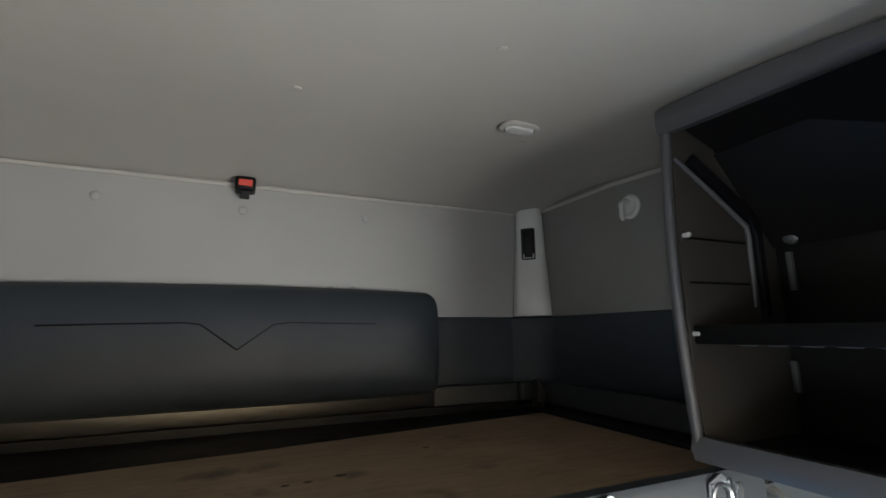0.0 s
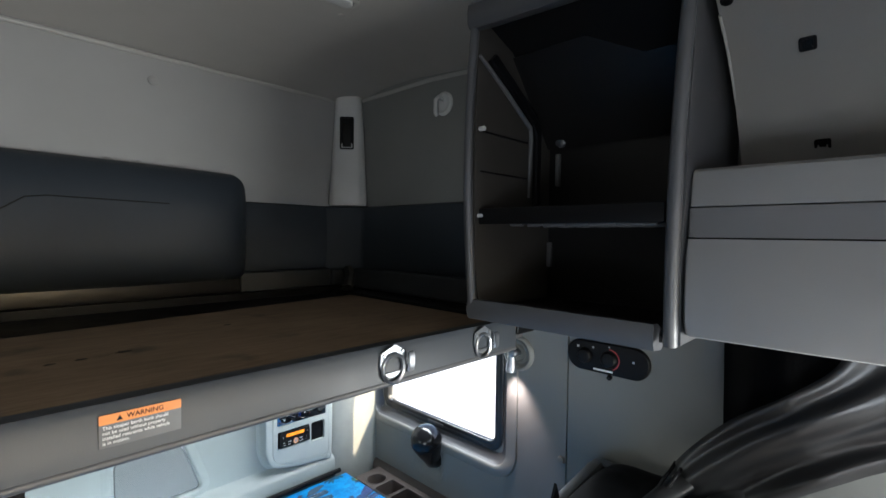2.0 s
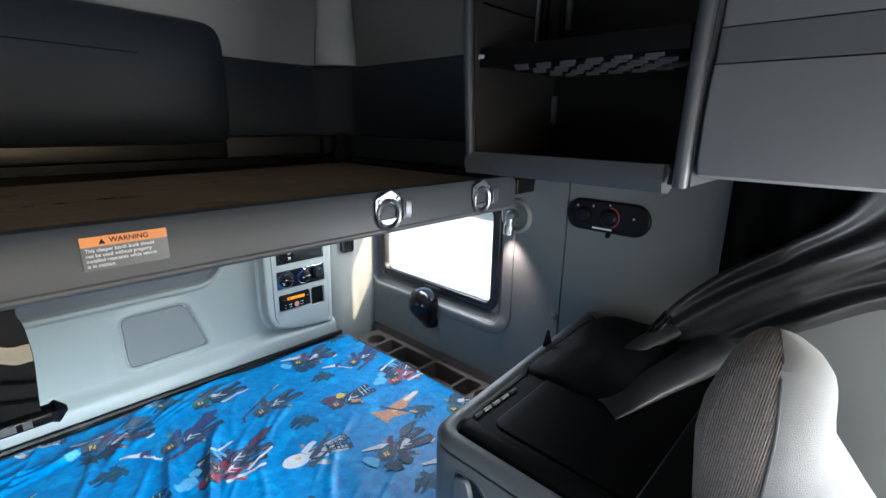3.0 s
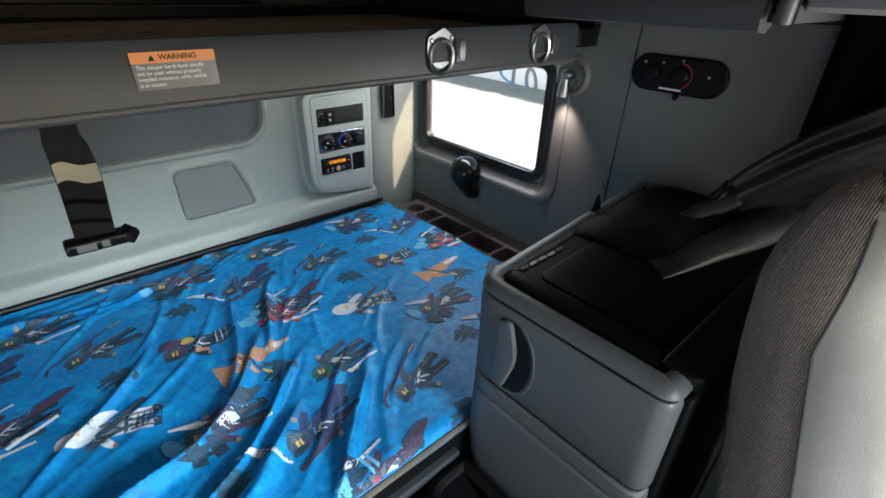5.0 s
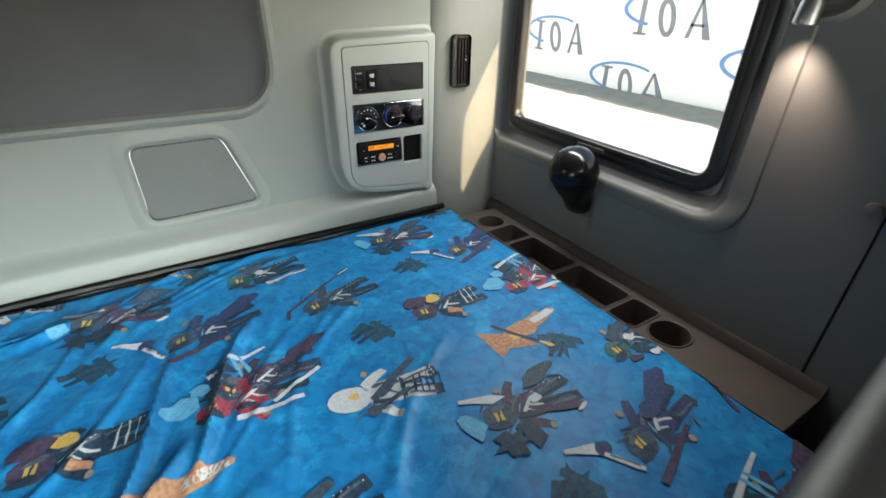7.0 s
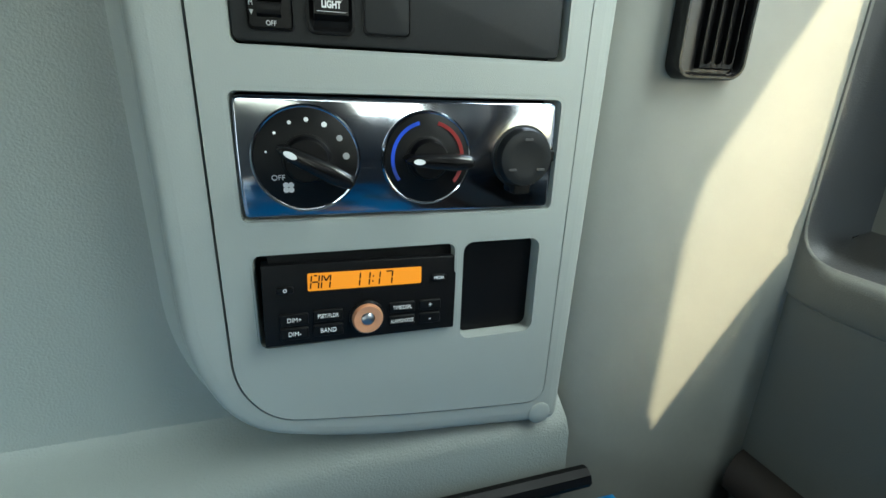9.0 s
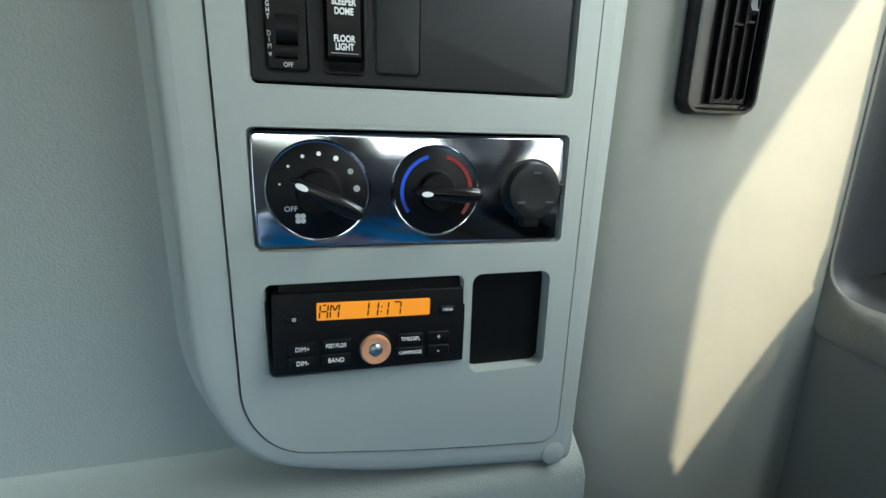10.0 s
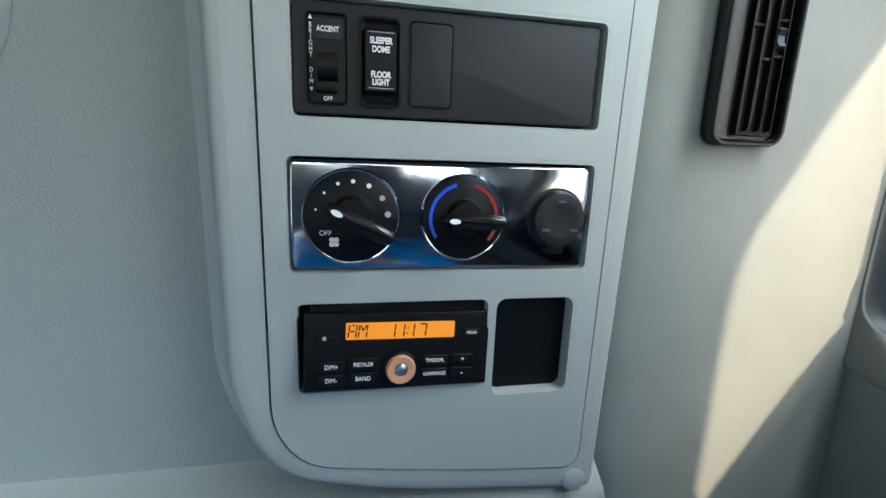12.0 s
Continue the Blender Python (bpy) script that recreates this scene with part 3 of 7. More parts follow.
for x, y in ((-0.30, -0.775), (-0.66, -0.45), (-0.02, -0.42)):
    z = ceiling_z(x, y)
    b = bmnew()
    lathe(b, [(0.012, 0.001), (0.011, -0.0016), (0.006, -0.0026), (0.002, -0.0028)], (x, y, z), (0, 0, 1), 14)
    tagged(part("ceiling_button", b, M_HEAD), "small round button in the headliner", "button", "ceiling buttons")

# corner lamp column
th = thing("corner_reading_lamp", (0.40, 0.16, 1.735), "pale grey corner lamp column with dark display window", "wall lamp")
PC, PU = Vector((0.376, 0.154, 0)), Vector((0.72, -0.69, 0)).normalized()
PN = Vector((-0.69, -0.72, 0)).normalized()


def column(u, v, d):
    return PC + PU * u + PN * d + Vector((0, 0, v))


b = bmnew()
secs = []
for z, w, d in ((1.738, 0.178, 0.035), (1.76, 0.176, 0.045), (1.88, 0.158, 0.04), (2.02, 0.140, 0.034), (2.15, 0.125, 0.030), (2.196, 0.118, 0.026), (2.207, 0.108, 0.014)):
    h = w / 2 * 0.92
    secs.append([column(u * h + 0.012, z, e) for u, e in ((-1, -0.05), (-1, 0.0), (-0.9, d * 0.55), (-0.62, d), (0, d * 1.06), (0.62, d), (0.9, d * 0.55), (1, 0.0), (1, -0.05))])
rings(b, secs, True, True)
part("housing", b, M_COLUMN, th)
b = bmnew()
sweep(b, rr(0.012, 2.04, 0.058, 0.135, 0.006, 4), [(0, 0.03), (0, 0.042), (-0.005, 0.043), (-0.006, 0.036)], column, True, True)
part("display_frame", b, M_BLACK, th)
b = bmnew()
slab(b, rr(0.012, 2.03, 0.036, 0.095, 0.003, 3), column, 0.036, 0.040, 0.001)
part("lens", b, M_GLOSSBLACK, th, "dark smoked lens")

# rear cushion of the upper bunk
th = thing("back_cushion", (XC, 0.17, 1.45), "dark blue-grey vinyl back cushion with stitched seam", "cushion")
b = bmnew()
CW, CZ0, CZ1 = 0.71, 1.445, 1.825


def cushion(u, v, d):
    return Vector((u, YB - 0.018 - d, v))


def cushion_depth(x, z):
    a, c = (x - XC) / CW, (z - (CZ0 + CZ1) / 2) / ((CZ1 - CZ0) / 2)
    return 0.085 * max(0.0, (1 - abs(a) ** 14) * (1 - abs(c) ** 3.2)) ** 0.5


def cushion_at(s, t):
    a, c = 2 * s - 1, 2 * t - 1
    a = math.copysign(abs(a) ** 0.6, a)
    c = math.copysign(abs(c) ** 0.75, c)
    w = max(0.0, abs(a) - 0.925) / 0.075
    k = 1 - (0.34 if c > 0 else 0.16) * (1 - math.sqrt(max(0.0, 1 - w * w))) * abs(c)
    x = XC + CW * a
    z = (CZ0 + CZ1) / 2 + (CZ1 - CZ0) / 2 * c * k + 0.012 * (1 - a * a) * (1 if c > 0 else -0.3) * abs(c)
    e = 0.085 * max(0.0, (1 - abs(a) ** 14) * (1 - abs(c) ** 3.2)) ** 0.5
    return cushion(x, z, e)


vs = surface(b, cushion_at, 90, 36)
part("pad", b, M_VINYL, th)
seam = [(-1.25, 1.705), (-0.90, 1.712), (-0.855, 1.706), (-0.75, 1.628), (-0.645, 1.706), (-0.60, 1.712), (-0.25, 1.705)]
pts = []
for p, q in zip(seam, seam[1:]):
    for k in range(6):
        x, z = p[0] + (q[0] - p[0]) * k / 6, p[1] + (q[1] - p[1]) * k / 6
        pts.append((x, YB - 0.018 - cushion_depth(x, z) + 0.0012, z))
b = bmnew()
tube(b, pts, 0.003, 6)
part("seam", b, M_BLACK, th, "black stitched v-shaped seam")
b = bmnew()
box(b, XC - CW + 0.02, XC + CW - 0.02, YB - 0.05, YB - 0.002, CZ0 + 0.02, CZ1 - 0.02, 0.01)
part("backing", b, M_VINYL, th)

# clothes hook on the side wall
th = thing("coat_hook", (0.44, -0.37, 2.10), "pale grey plastic coat hook on upper side wall", "hook")
b = bmnew()
lathe(b, [(0.042, 0.0), (0.042, 0.006), (0.034, 0.012), (0.026, 0.008), (0.02, 0.008)], (XS, -0.372, 2.085), (-1, 0, 0), 24)
part("base", b, M_COLUMN, th)
b = bmnew()
tube(b, [(XS - 0.004, -0.372, 2.10), (XS - 0.03, -0.372, 2.103), (XS - 0.042, -0.372, 2.09), (XS - 0.042, -0.372, 2.045), (XS - 0.036, -0.372, 2.035)], [0.008, 0.008, 0.009, 0.009, 0.006], 10)
part("hook_arm", b, M_COLUMN, th)

# ---- hanging cabinet on the side wall ----
CX, CY0, CY1, CB, CT = 0.10, -1.262, -0.80, 1.43, 2.152
M_STILE = mat("cabinet_edge_plastic", (0.12, 0.12, 0.122), 0.35, var=0.1, vs=6, bump=0.2, bs=800, dist=0.0008)
th = thing("hanging_cabinet", (0.27, -1.03, CB), "dark grey open wall cabinet with one wire shelf", "cabinet")


b = bmnew()
def side_outline(y):
    return [Vector((CX + 0.02, y, CB)), Vector((XS - 0.004, y, CB)), Vector((XS - 0.004, y, 1.86)), Vector((0.36, y, 1.95)), Vector((0.24, y, 2.09)), Vector((CX + 0.0, y, CT - 0.01)), Vector((CX + 0.0, y, CT - 0.2)), Vector((CX - 0.005, y, 1.80)), Vector((CX + 0.0, y, 1.55))]


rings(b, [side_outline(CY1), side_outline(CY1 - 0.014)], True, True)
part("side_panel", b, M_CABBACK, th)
b = bmnew()
rings(b, [[p - Vector((0, 0.006 + 0.022 * (p.z - CB) / (CT - CB), 0.048 if p.z > 2.0 else 0.0)) for p in side_outline(y)] for y in (CY0 + 0.008, CY0)], True, True)
part("side_panel", b, M_TRIM, th)
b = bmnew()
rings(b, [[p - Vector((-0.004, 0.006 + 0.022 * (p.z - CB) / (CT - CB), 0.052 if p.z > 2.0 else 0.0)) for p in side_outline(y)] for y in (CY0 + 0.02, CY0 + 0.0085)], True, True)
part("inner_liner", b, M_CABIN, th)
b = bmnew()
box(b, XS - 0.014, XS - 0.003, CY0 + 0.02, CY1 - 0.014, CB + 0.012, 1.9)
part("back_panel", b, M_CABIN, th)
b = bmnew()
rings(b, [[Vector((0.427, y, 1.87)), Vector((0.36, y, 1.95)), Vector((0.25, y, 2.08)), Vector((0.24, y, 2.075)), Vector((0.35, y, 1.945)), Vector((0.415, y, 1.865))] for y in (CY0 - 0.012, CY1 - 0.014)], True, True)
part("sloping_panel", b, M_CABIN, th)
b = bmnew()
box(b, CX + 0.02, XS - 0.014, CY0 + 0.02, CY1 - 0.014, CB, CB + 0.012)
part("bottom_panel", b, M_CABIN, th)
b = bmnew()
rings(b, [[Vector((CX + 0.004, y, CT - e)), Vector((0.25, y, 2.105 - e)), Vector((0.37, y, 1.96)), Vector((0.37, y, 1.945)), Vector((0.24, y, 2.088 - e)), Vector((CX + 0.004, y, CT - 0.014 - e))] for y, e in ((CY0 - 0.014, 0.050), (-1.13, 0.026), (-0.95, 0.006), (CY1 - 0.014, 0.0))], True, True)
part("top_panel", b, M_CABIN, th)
# front frame: bulging stiles and rails
def bow(z):
    return CX - 0.024 * math.sin(math.pi * (z - CB) / (CT - CB))


zs = [CB + (CT - 0.02 - CB) * k / 12 for k in range(13)]
b = bmnew()
tube(b, [(bow(z) + 0.004, CY1 - 0.006, z) for z in zs], 0.011, 12)
part("stile", b, M_TRIM, th)
b = bmnew()
tube(b, [(bow(z) + 0.004, CY0 + 0.006 - 0.022 * (z - CB) / (CT - CB), z - 0.052 * (z - CB) / (CT - CB)) for z in zs], 0.012, 12)
part("stile", b, M_TRIM, th)
b = bmnew()
RAIL = [(CY0 - 0.018, 2.106, 2.086), (CY0 - 0.004, 2.112, 2.087), (-1.20, 2.122, 2.088), (-1.12, 2.137, 2.091), (-1.03, 2.150, 2.094), (-0.93, 2.160, 2.099), (-0.85, 2.165, 2.104), (CY1 + 0.004, 2.167, 2.108)]
rings(b, [[Vector((CX + d, y, lo + (hi - lo) * k)) for d, k in ((-0.010, -0.06), (-0.018, 0.12), (-0.0195, 0.5), (-0.016, 0.85), (-0.006, 1.0), (0.03, 1.0), (0.03, 0.1), (0.004, -0.1))] for y, hi, lo in RAIL], True, True)
part("rail", b, M_TRIM, th)
b = bmnew()
rings(b, [[Vector((CX + d, y, z)) for d, z in ((-0.006, CB + 0.035), (-0.012, CB + 0.01), (-0.004, CB - 0.012), (0.03, CB - 0.016), (0.05, CB - 0.004), (0.04, CB + 0.02), (0.01, CB + 0.035))] for y in (CY0 + 0.03, CY1 + 0.002)], True, True)
part("rail", b, M_TRIM, th)
# shelf with slots
b = bmnew()
slots = [rr(CY0 + 0.06 + 0.055 * i + (0.022 if j % 2 else 0), CX + 0.055 + 0.024 * j, 0.036, 0.007, 0.003, 2) for i in range(7) for j in range(5)]
holed(b, [(CY0 + 0.02, CX + 0.018), (CY1 - 0.014, CX + 0.018), (CY1 - 0.014, XS - 0.014), (CY0 + 0.02, XS - 0.014)], slots, lambda u, v, d: Vector((v, u, d)), 1.648, 1.654)
part("shelf", b, M_BLACK, th, "black slotted shelf board")
b = bmnew()
box(b, CX + 0.008, CX + 0.02, CY0 + 0.022, CY1 - 0.016, 1.644, 1.682, 0.003)
part("shelf_lip", b, M_BLACK, th)
b = bmnew()
tube(b, [(0.103, CY1 - 0.018, 2.043), (0.21, CY1 - 0.019, 1.978), (0.318, CY1 - 0.019, 1.908), (0.322, CY1 - 0.019, 1.880), (0.314, CY1 - 0.019, 1.722)], [0.004, 0.0055, 0.006, 0.006, 0.003], 8)
part("rib", b, M_STILE, th, "pale edge rib inside the cabinet")
b = bmnew()
FLANGE = [(0.150, 2.050), (0.235, 1.998), (0.330, 1.938), (0.352, 1.900), (0.350, 1.70)]
rings(b, [[Vector((x + du, CY1 - 0.0145 - dy, z + du)) for du, dy in ((-0.012, 0), (-0.009, 0.012), (0.006, 0.014), (0.012, 0.004), (0.012, 0))] for x, z in FLANGE], True, True)
part("flange", b, M_GLOSSBLACK, th)
for z in (1.868, 1.772):
    b = bmnew()
    box(b, 0.116, 0.312, CY1 - 0.0165, CY1 - 0.0135, z - 0.0018, z + 0.0018)
    part("panel_seam", b, M_BLACK, th)
for y, z0, z1 in ((-0.845, 1.76, 1.85), (-0.822, 1.53, 1.60)):
    b = bmnew()
    box(b, XS - 0.026, XS - 0.0135, y - 0.006, y + 0.006, z0, z1, 0.002)
    part("bracket", b, M_STILE, th)
for z in (1.872, 1.665):
    b = bmnew()
    lathe(b, [(0.006, 0.0), (0.006, 0.016), (0.003, 0.019)], (0.112, CY1 - 0.012, z), (0, -1, 0), 10)
    part("shelf_peg", b, M_LENS, th)
for i in range(6):
    for j in range(7):
        b = bmnew()
        slab(b, rr(CY0 + 0.09 + 0.055 * i + (0.022 if j % 2 else 0), CX + 0.050 + 0.036 * j, 0.034, 0.006, 0.002, 2), lambda u, v, d: Vector((v, u, d)), 1.6485, 1.641, 0.002)
        part("louvre", b, M_STILE, th)
b = bmnew()
lathe(b, [(0.02, 0.0), (0.019, 0.01), (0.012, 0.016), (0.004, 0.017)], (XS - 0.024, -0.86, 1.885), (-1, 0, 0), 16)
part("knob", b, M_TRIM, th)

# overhead bin next to the cabinet
th = thing("overhead_bin", (0.28, -1.65, 1.44), "grey vinyl overhead bin with darker stripe, closed", "overhead bin")
BY0, BY1 = -3.10, CY0 - 0.014


def binstrip(prof, m, name, label=""):
    b = bmnew()
    ys = [BY1, BY1 - 0.004, BY1 - 0.012] + [BY1 - 0.012 - (BY1 - BY0) * k / 10 for k in range(1, 11)]
    off = [0.008, 0.002, 0.0] + [0.0] * 10
    rings(b, [[Vector((x + o, y, z)) for x, z in prof] for y, o in zip(ys, off)], closed=True, cap0=True, cap1=True)
    return part(name, b, m, th, label)


binstrip([(0.135, 1.445), (0.108, 1.452), (0.098, 1.475), (0.094, 1.53), (0.098, 1.59), (0.104, 1.616), (0.13, 1.616), (0.20, 1.45)], M_BIN, "door", "smooth grey vinyl lower door")
binstrip([(0.106, 1.6185), (0.111, 1.668), (0.14, 1.668), (0.14, 1.6185)], M_BINDARK, "stripe", "darker grey vinyl stripe")
binstrip([(0.113, 1.6705), (0.118, 1.715), (0.124, 1.730), (0.136, 1.736), (0.150, 1.732), (0.156, 1.715), (0.158, 1.6705)], M_BIN, "top_cover")
binstrip([(0.20, 1.45), (0.43, 1.45), (0.43, 1.640), (0.15, 1.640), (0.15, 1.617)], M_BLACK, "body")

# ---- upper bunk ----
th = thing("upper_bunk", (XC, -0.35, 1.32), "upper sleeper bunk with plywood deck and grey rail", "bunk")
b = bmnew()
slab(b, [(XF + 0.14, -0.795), (0.30, -0.795), (0.30, -0.005), (-0.73, -0.14), (XF + 0.14, -0.24)], XY, 1.359, 1.378, 0.002)
part("deck", b, M_PLY, th, "worn brown plywood deck")
b = bmnew()
rings(b, [[Vector((x, y, z)) for y, z in ((-0.80, 1.335), (-0.825, 1.322), (-0.838, 1.33), (-0.836, 1.39), (-0.828, 1.402), (-0.80, 1.402), (-0.79, 1.39), (-0.79, 1.335))] for x in (XF + 0.16, XS - 0.20)], True, True)
part("front_rail", b, M_RAIL, th)
b = bmnew()
tube(b, [(XF + 0.16, -0.834, 1.328), (XS - 0.2, -0.834, 1.328)], 0.0065, 10)
part("lower_bead", b, M_TRIM, th)
b = bmnew()
box(b, XF + 0.12, XS - 0.1, -0.79, 0.13, 1.334, 1.358)
part("underside", b, M_TRIM, th)
b = bmnew()
box(b, XS - 0.139, XS - 0.052, -0.80, 0.14, 1.345, 1.388, 0.006)
part("end_rail", b, M_BLACK, th)
b = bmnew()
box(b, XF + 0.1, XS - 0.12, -0.30, 0.1665, 1.3585, 1.370, 0.002)
part("rear_rail", b, M_BLACK, th)
b = bmnew()
tube(b, [(0.30, 0.02, 1.40), (0.34, 0.06, 1.44), (0.37, 0.12, 1.465)], 0.022, 8)
part("hinge_strap", b, M_WEB, th)

# deck marks
for x, y, s in ((-0.53, -0.44, 0.010), (-0.60, -0.455, 0.007), (-0.645, -0.46, 0.006), (-0.28, -0.30, 0.006), (-0.95, -0.52, 0.010)):
    b = bmnew()
    slab(b, [(x + s * (1.8 if k % 2 else 1.2) * math.cos(k * 0.7), y + s * (0.7 if k % 3 else 1.1) * math.sin(k * 0.7)) for k in range(9)], XY, 1.3775, 1.3784)
    part("knot", b, M_KNOT, th)

# warning label on the rail
th = thing("warning_label", (-0.586, -0.838, 1.37), "orange and black bunk warning label stuck on rail", "label")
LY = -0.8385
b = bmnew()
slab(b, rr(-0.587, 1.384, 0.091, 0.012, 0.001, 2), XZ, LY, LY - 0.0006)
part("header", b, M_ORANGE, th, "orange header band")
b = bmnew()
slab(b, rr(-0.587, 1.3635, 0.091, 0.029, 0.001, 2), XZ, LY, LY - 0.0006)
part("field", b, M_LABEL, th, "glossy black text field")
words("heading", "WARNING", 0.0085, facing_front(-0.583, LY - 0.0009, 1.384), M_BLACK, th, bold=0.0001)
for k, line in enumerate(("This sleeper berth bunk should", "not be used without properly", "installed restraints while vehicle", "is in motion.")):
    words("line", line, 0.0062, facing_front(-0.629, LY - 0.0009, 1.3735 - 0.0063 * k, 0.92), M_WHITE, th, align="LEFT")
b = bmnew()
slab(b, [(-0.6145, 1.3805), (-0.6075, 1.3805), (-0.6110, 1.3870)], XZ, LY - 0.0006, LY - 0.0011)
part("warning_triangle", b, M_BLACK, th)

# rail hooks
def rail_hook(x, label):
    y = -0.839
    th = thing("rail_hook", (x, y, 1.38), label, "hook", "bunk rail hooks")
    b = bmnew()
    edge = rounded([(x - 0.033, 1.366), (x - 0.026, 1.350), (x + 0.026, 1.350), (x + 0.030, 1.366), (x + 0.028, 1.388), (x + 0.004, 1.404), (x - 0.031, 1.390)], 0.004, 3)
    hole = [(x - 0.002 + 0.0225 * math.cos(radians(a)), 1.361 + 0.021 * math.sin(radians(a))) for a in range(0, 360, 15)]
    holed(b, edge, [hole], XZ, y, y - 0.0028)
    part("plate", b, M_STEEL, th)
    b = bmnew()
    prof = [(0.0032, 0.000), (0.0030, 0.0045), (0.0005, 0.0062), (-0.0032, 0.0045), (-0.0034, 0.000)]
    loop = [(x - 0.002 + 0.0255 * math.cos(radians(a)), 1.3605 + 0.0255 * math.sin(radians(a)) - (0.004 if math.sin(radians(a)) < 0 else 0)) for a in range(0, 360, 10)]
    sweep(b, ccw(loop), [(d, y - 0.0028 - h) for d, h in prof], XZ)
    part("ring", b, M_STEEL, th)
    b = bmnew()
    rings(b, [[Vector((x + 0.035 + u * 0.0065, yy - v * 0.003, z)) for u, v in ((-1, -1), (1, -1), (1, 1), (-1, 1))] for yy, z in ((y - 0.003, 1.350), (y - 0.008, 1.347), (y - 0.013, 1.350), (y - 0.015, 1.358), (y - 0.015, 1.378), (y - 0.012, 1.386))], True, True)
    rings(b, [[Vector((x + q, y - 0.003 - k, z)) for z, k in ((1.358, 0), (1.358, 0.003), (1.349, 0.003), (1.349, 0))] for q in (0.024, 0.040)], True, True)
    part("latch", b, M_STEEL, th)
    for u, z in ((-0.024, 1.385), (0.021, 1.388)):
        b = bmnew()
        lathe(b, [(0.0042, 0.0), (0.0042, 0.002), (0.003, 0.0032), (0.0008, 0.0034)], (x + u, y - 0.0028, z), (0, -1, 0), 12)
        part("rivet", b, M_STEEL, th)
    return th


rail_hook(-0.170, "galvanised steel ring hook on the bunk rail")
rail_hook(0.103, "galvanised steel ring hook at the rail end")

# hanging strap below the bunk
th = thing("hanging_strap", (-0.717, -0.80, 1.1), "black webbing strap with buckle hanging from bunk", "strap")
b = bmnew()
SX, SY = -0.717, -0.816


def strap_at(t):
    """Middle of the webbing, from the rail down to the buckle."""
    return Vector((SX + 0.003 * math.sin(t * 4), SY + 0.040 * t * t + 0.003 * math.sin(t * 11), 1.340 - 0.178 * t))


def strap(s, t):
    w = 0.0185 + 0.0035 * min(1.0, t * 2.2) - 0.003 * math.exp(-((t - 0.16) / 0.05) ** 2)
    c = strap_at(t)
    return c + Vector(((2 * s - 1) * w, 0.0016 * math.sin(7 * s + 9 * t) * math.sin(math.pi * s), 0.002 * math.sin(5 * s) - 0.006 * (s - 0.5)))


surface(b, strap, 8, 40)
bmesh.ops.solidify(b, geom=b.faces[:], thickness=0.0028)
part("webbing", b, M_WEB, th)
b = bmnew()
surface(b, lambda s, t: strap(0.02 + 0.96 * s, 0.375 + 0.135 * t) + Vector((0, -0.0045 + 0.0006 * math.sin(9 * s), 0.002 * math.sin(8 * s))), 10, 6)
bmesh.ops.solidify(b, geom=b.faces[:], thickness=0.001)
part("tag", b, M_TAG, th, "worn cream fabric tag")
for t0 in (0.66, 0.82):
    b = bmnew()
    surface(b, lambda s, t: strap(0.02 + 0.96 * s, t0 + 0.035 * t) + Vector((0, -0.0034, 0)), 8, 3)
    bmesh.ops.solidify(b, geom=b.faces[:], thickness=0.0008)
    part("stitched_fold", b, M_BLACK, th)
BU = strap_at(1.0)
b = bmnew()
box(b, BU.x - 0.036, BU.x + 0.034, BU.y - 0.016, BU.y + 0.012, BU.z - 0.012, BU.z + 0.004, 0.004)
part("buckle", b, M_GLOSSBLACK, th, "black plastic buckle")
b = bmnew()
rings(b, [[Vector((x, BU.y - 0.002 + p * h, BU.z - 0.004 + w * h)) for p, w in ((-1, -0.5), (1, -0.5), (1, 0.5), (-1, 0.5))] for x, h in ((BU.x + 0.030, 0.013), (BU.x + 0.037, 0.017), (BU.x + 0.043, 0.010), (BU.x + 0.048, 0.004))], True, True)
part("tongue", b, M_BLACK, th)
for x0, x1 in ((-0.024, -0.003), (0.003, 0.012)):
    b = bmnew()
    box(b, BU.x + x0, BU.x + x1, BU.y - 0.0172, BU.y - 0.0158, BU.z - 0.008, BU.z + 0.001)
    part("buckle_plate", b, M_STEEL, th)

# ---- lower rear wall ----
YL = 0.04
SPK = [(-0.470, 0.955), (-0.293, 0.957), (-0.236, 0.795), (-0.468, 0.790)]
SPK_R = rounded(ccw(SPK), 0.024)
SPK_L = rounded(ccw([(2 * XC - x, z) for x, z in SPK]), 0.024)
INSET = rbox(2 * XC + 0.170, -0.170, 1.012, 1.40, 0.085, 10)
b = bmnew()
holed(b, [(XF, 0.775), (0.235, 0.775), (0.235, 1.42), (XF, 1.42)], [INSET, SPK_R, SPK_L], XZ, YL, YL + 0.03)


def cut_top(bm, z=1.3335):
    """Keeps the lower wall under the bunk."""
    bmesh.ops.bisect_plane(bm, geom=bm.verts[:] + bm.edges[:] + bm.faces[:], plane_co=(0, 0, z), plane_no=(0, 0, 1), clear_outer=True)
    return bm


wall = structure("wall_back_lower", cut_top(b), M_PLAST, "grey moulded plastic lower rear wall", "wall")
b = bmnew()
rings(b, [[Vector((x, y, z)) for y, z in ((0.04, 0.776), (0.036, 0.768), (0.022, 0.755), (0.008, 0.745), (0.002, 0.735), (0.0, 0.70), (0.0, 0.50), (0.07, 0.50), (0.07, 0.776))] for x in (XF, -0.6, 0.235)], True, True)
structure("trim_rear_ledge", b, M_PLAST, "rounded plastic ledge along the mattress", "trim")
b = bmnew()
sweep(b, INSET, [(0.022, YL - 0.0005), (0.018, YL - 0.006), (0.010, YL - 0.009), (0.003, YL - 0.006), (0.0, YL), (-0.004, YL + 0.018)], XZ)
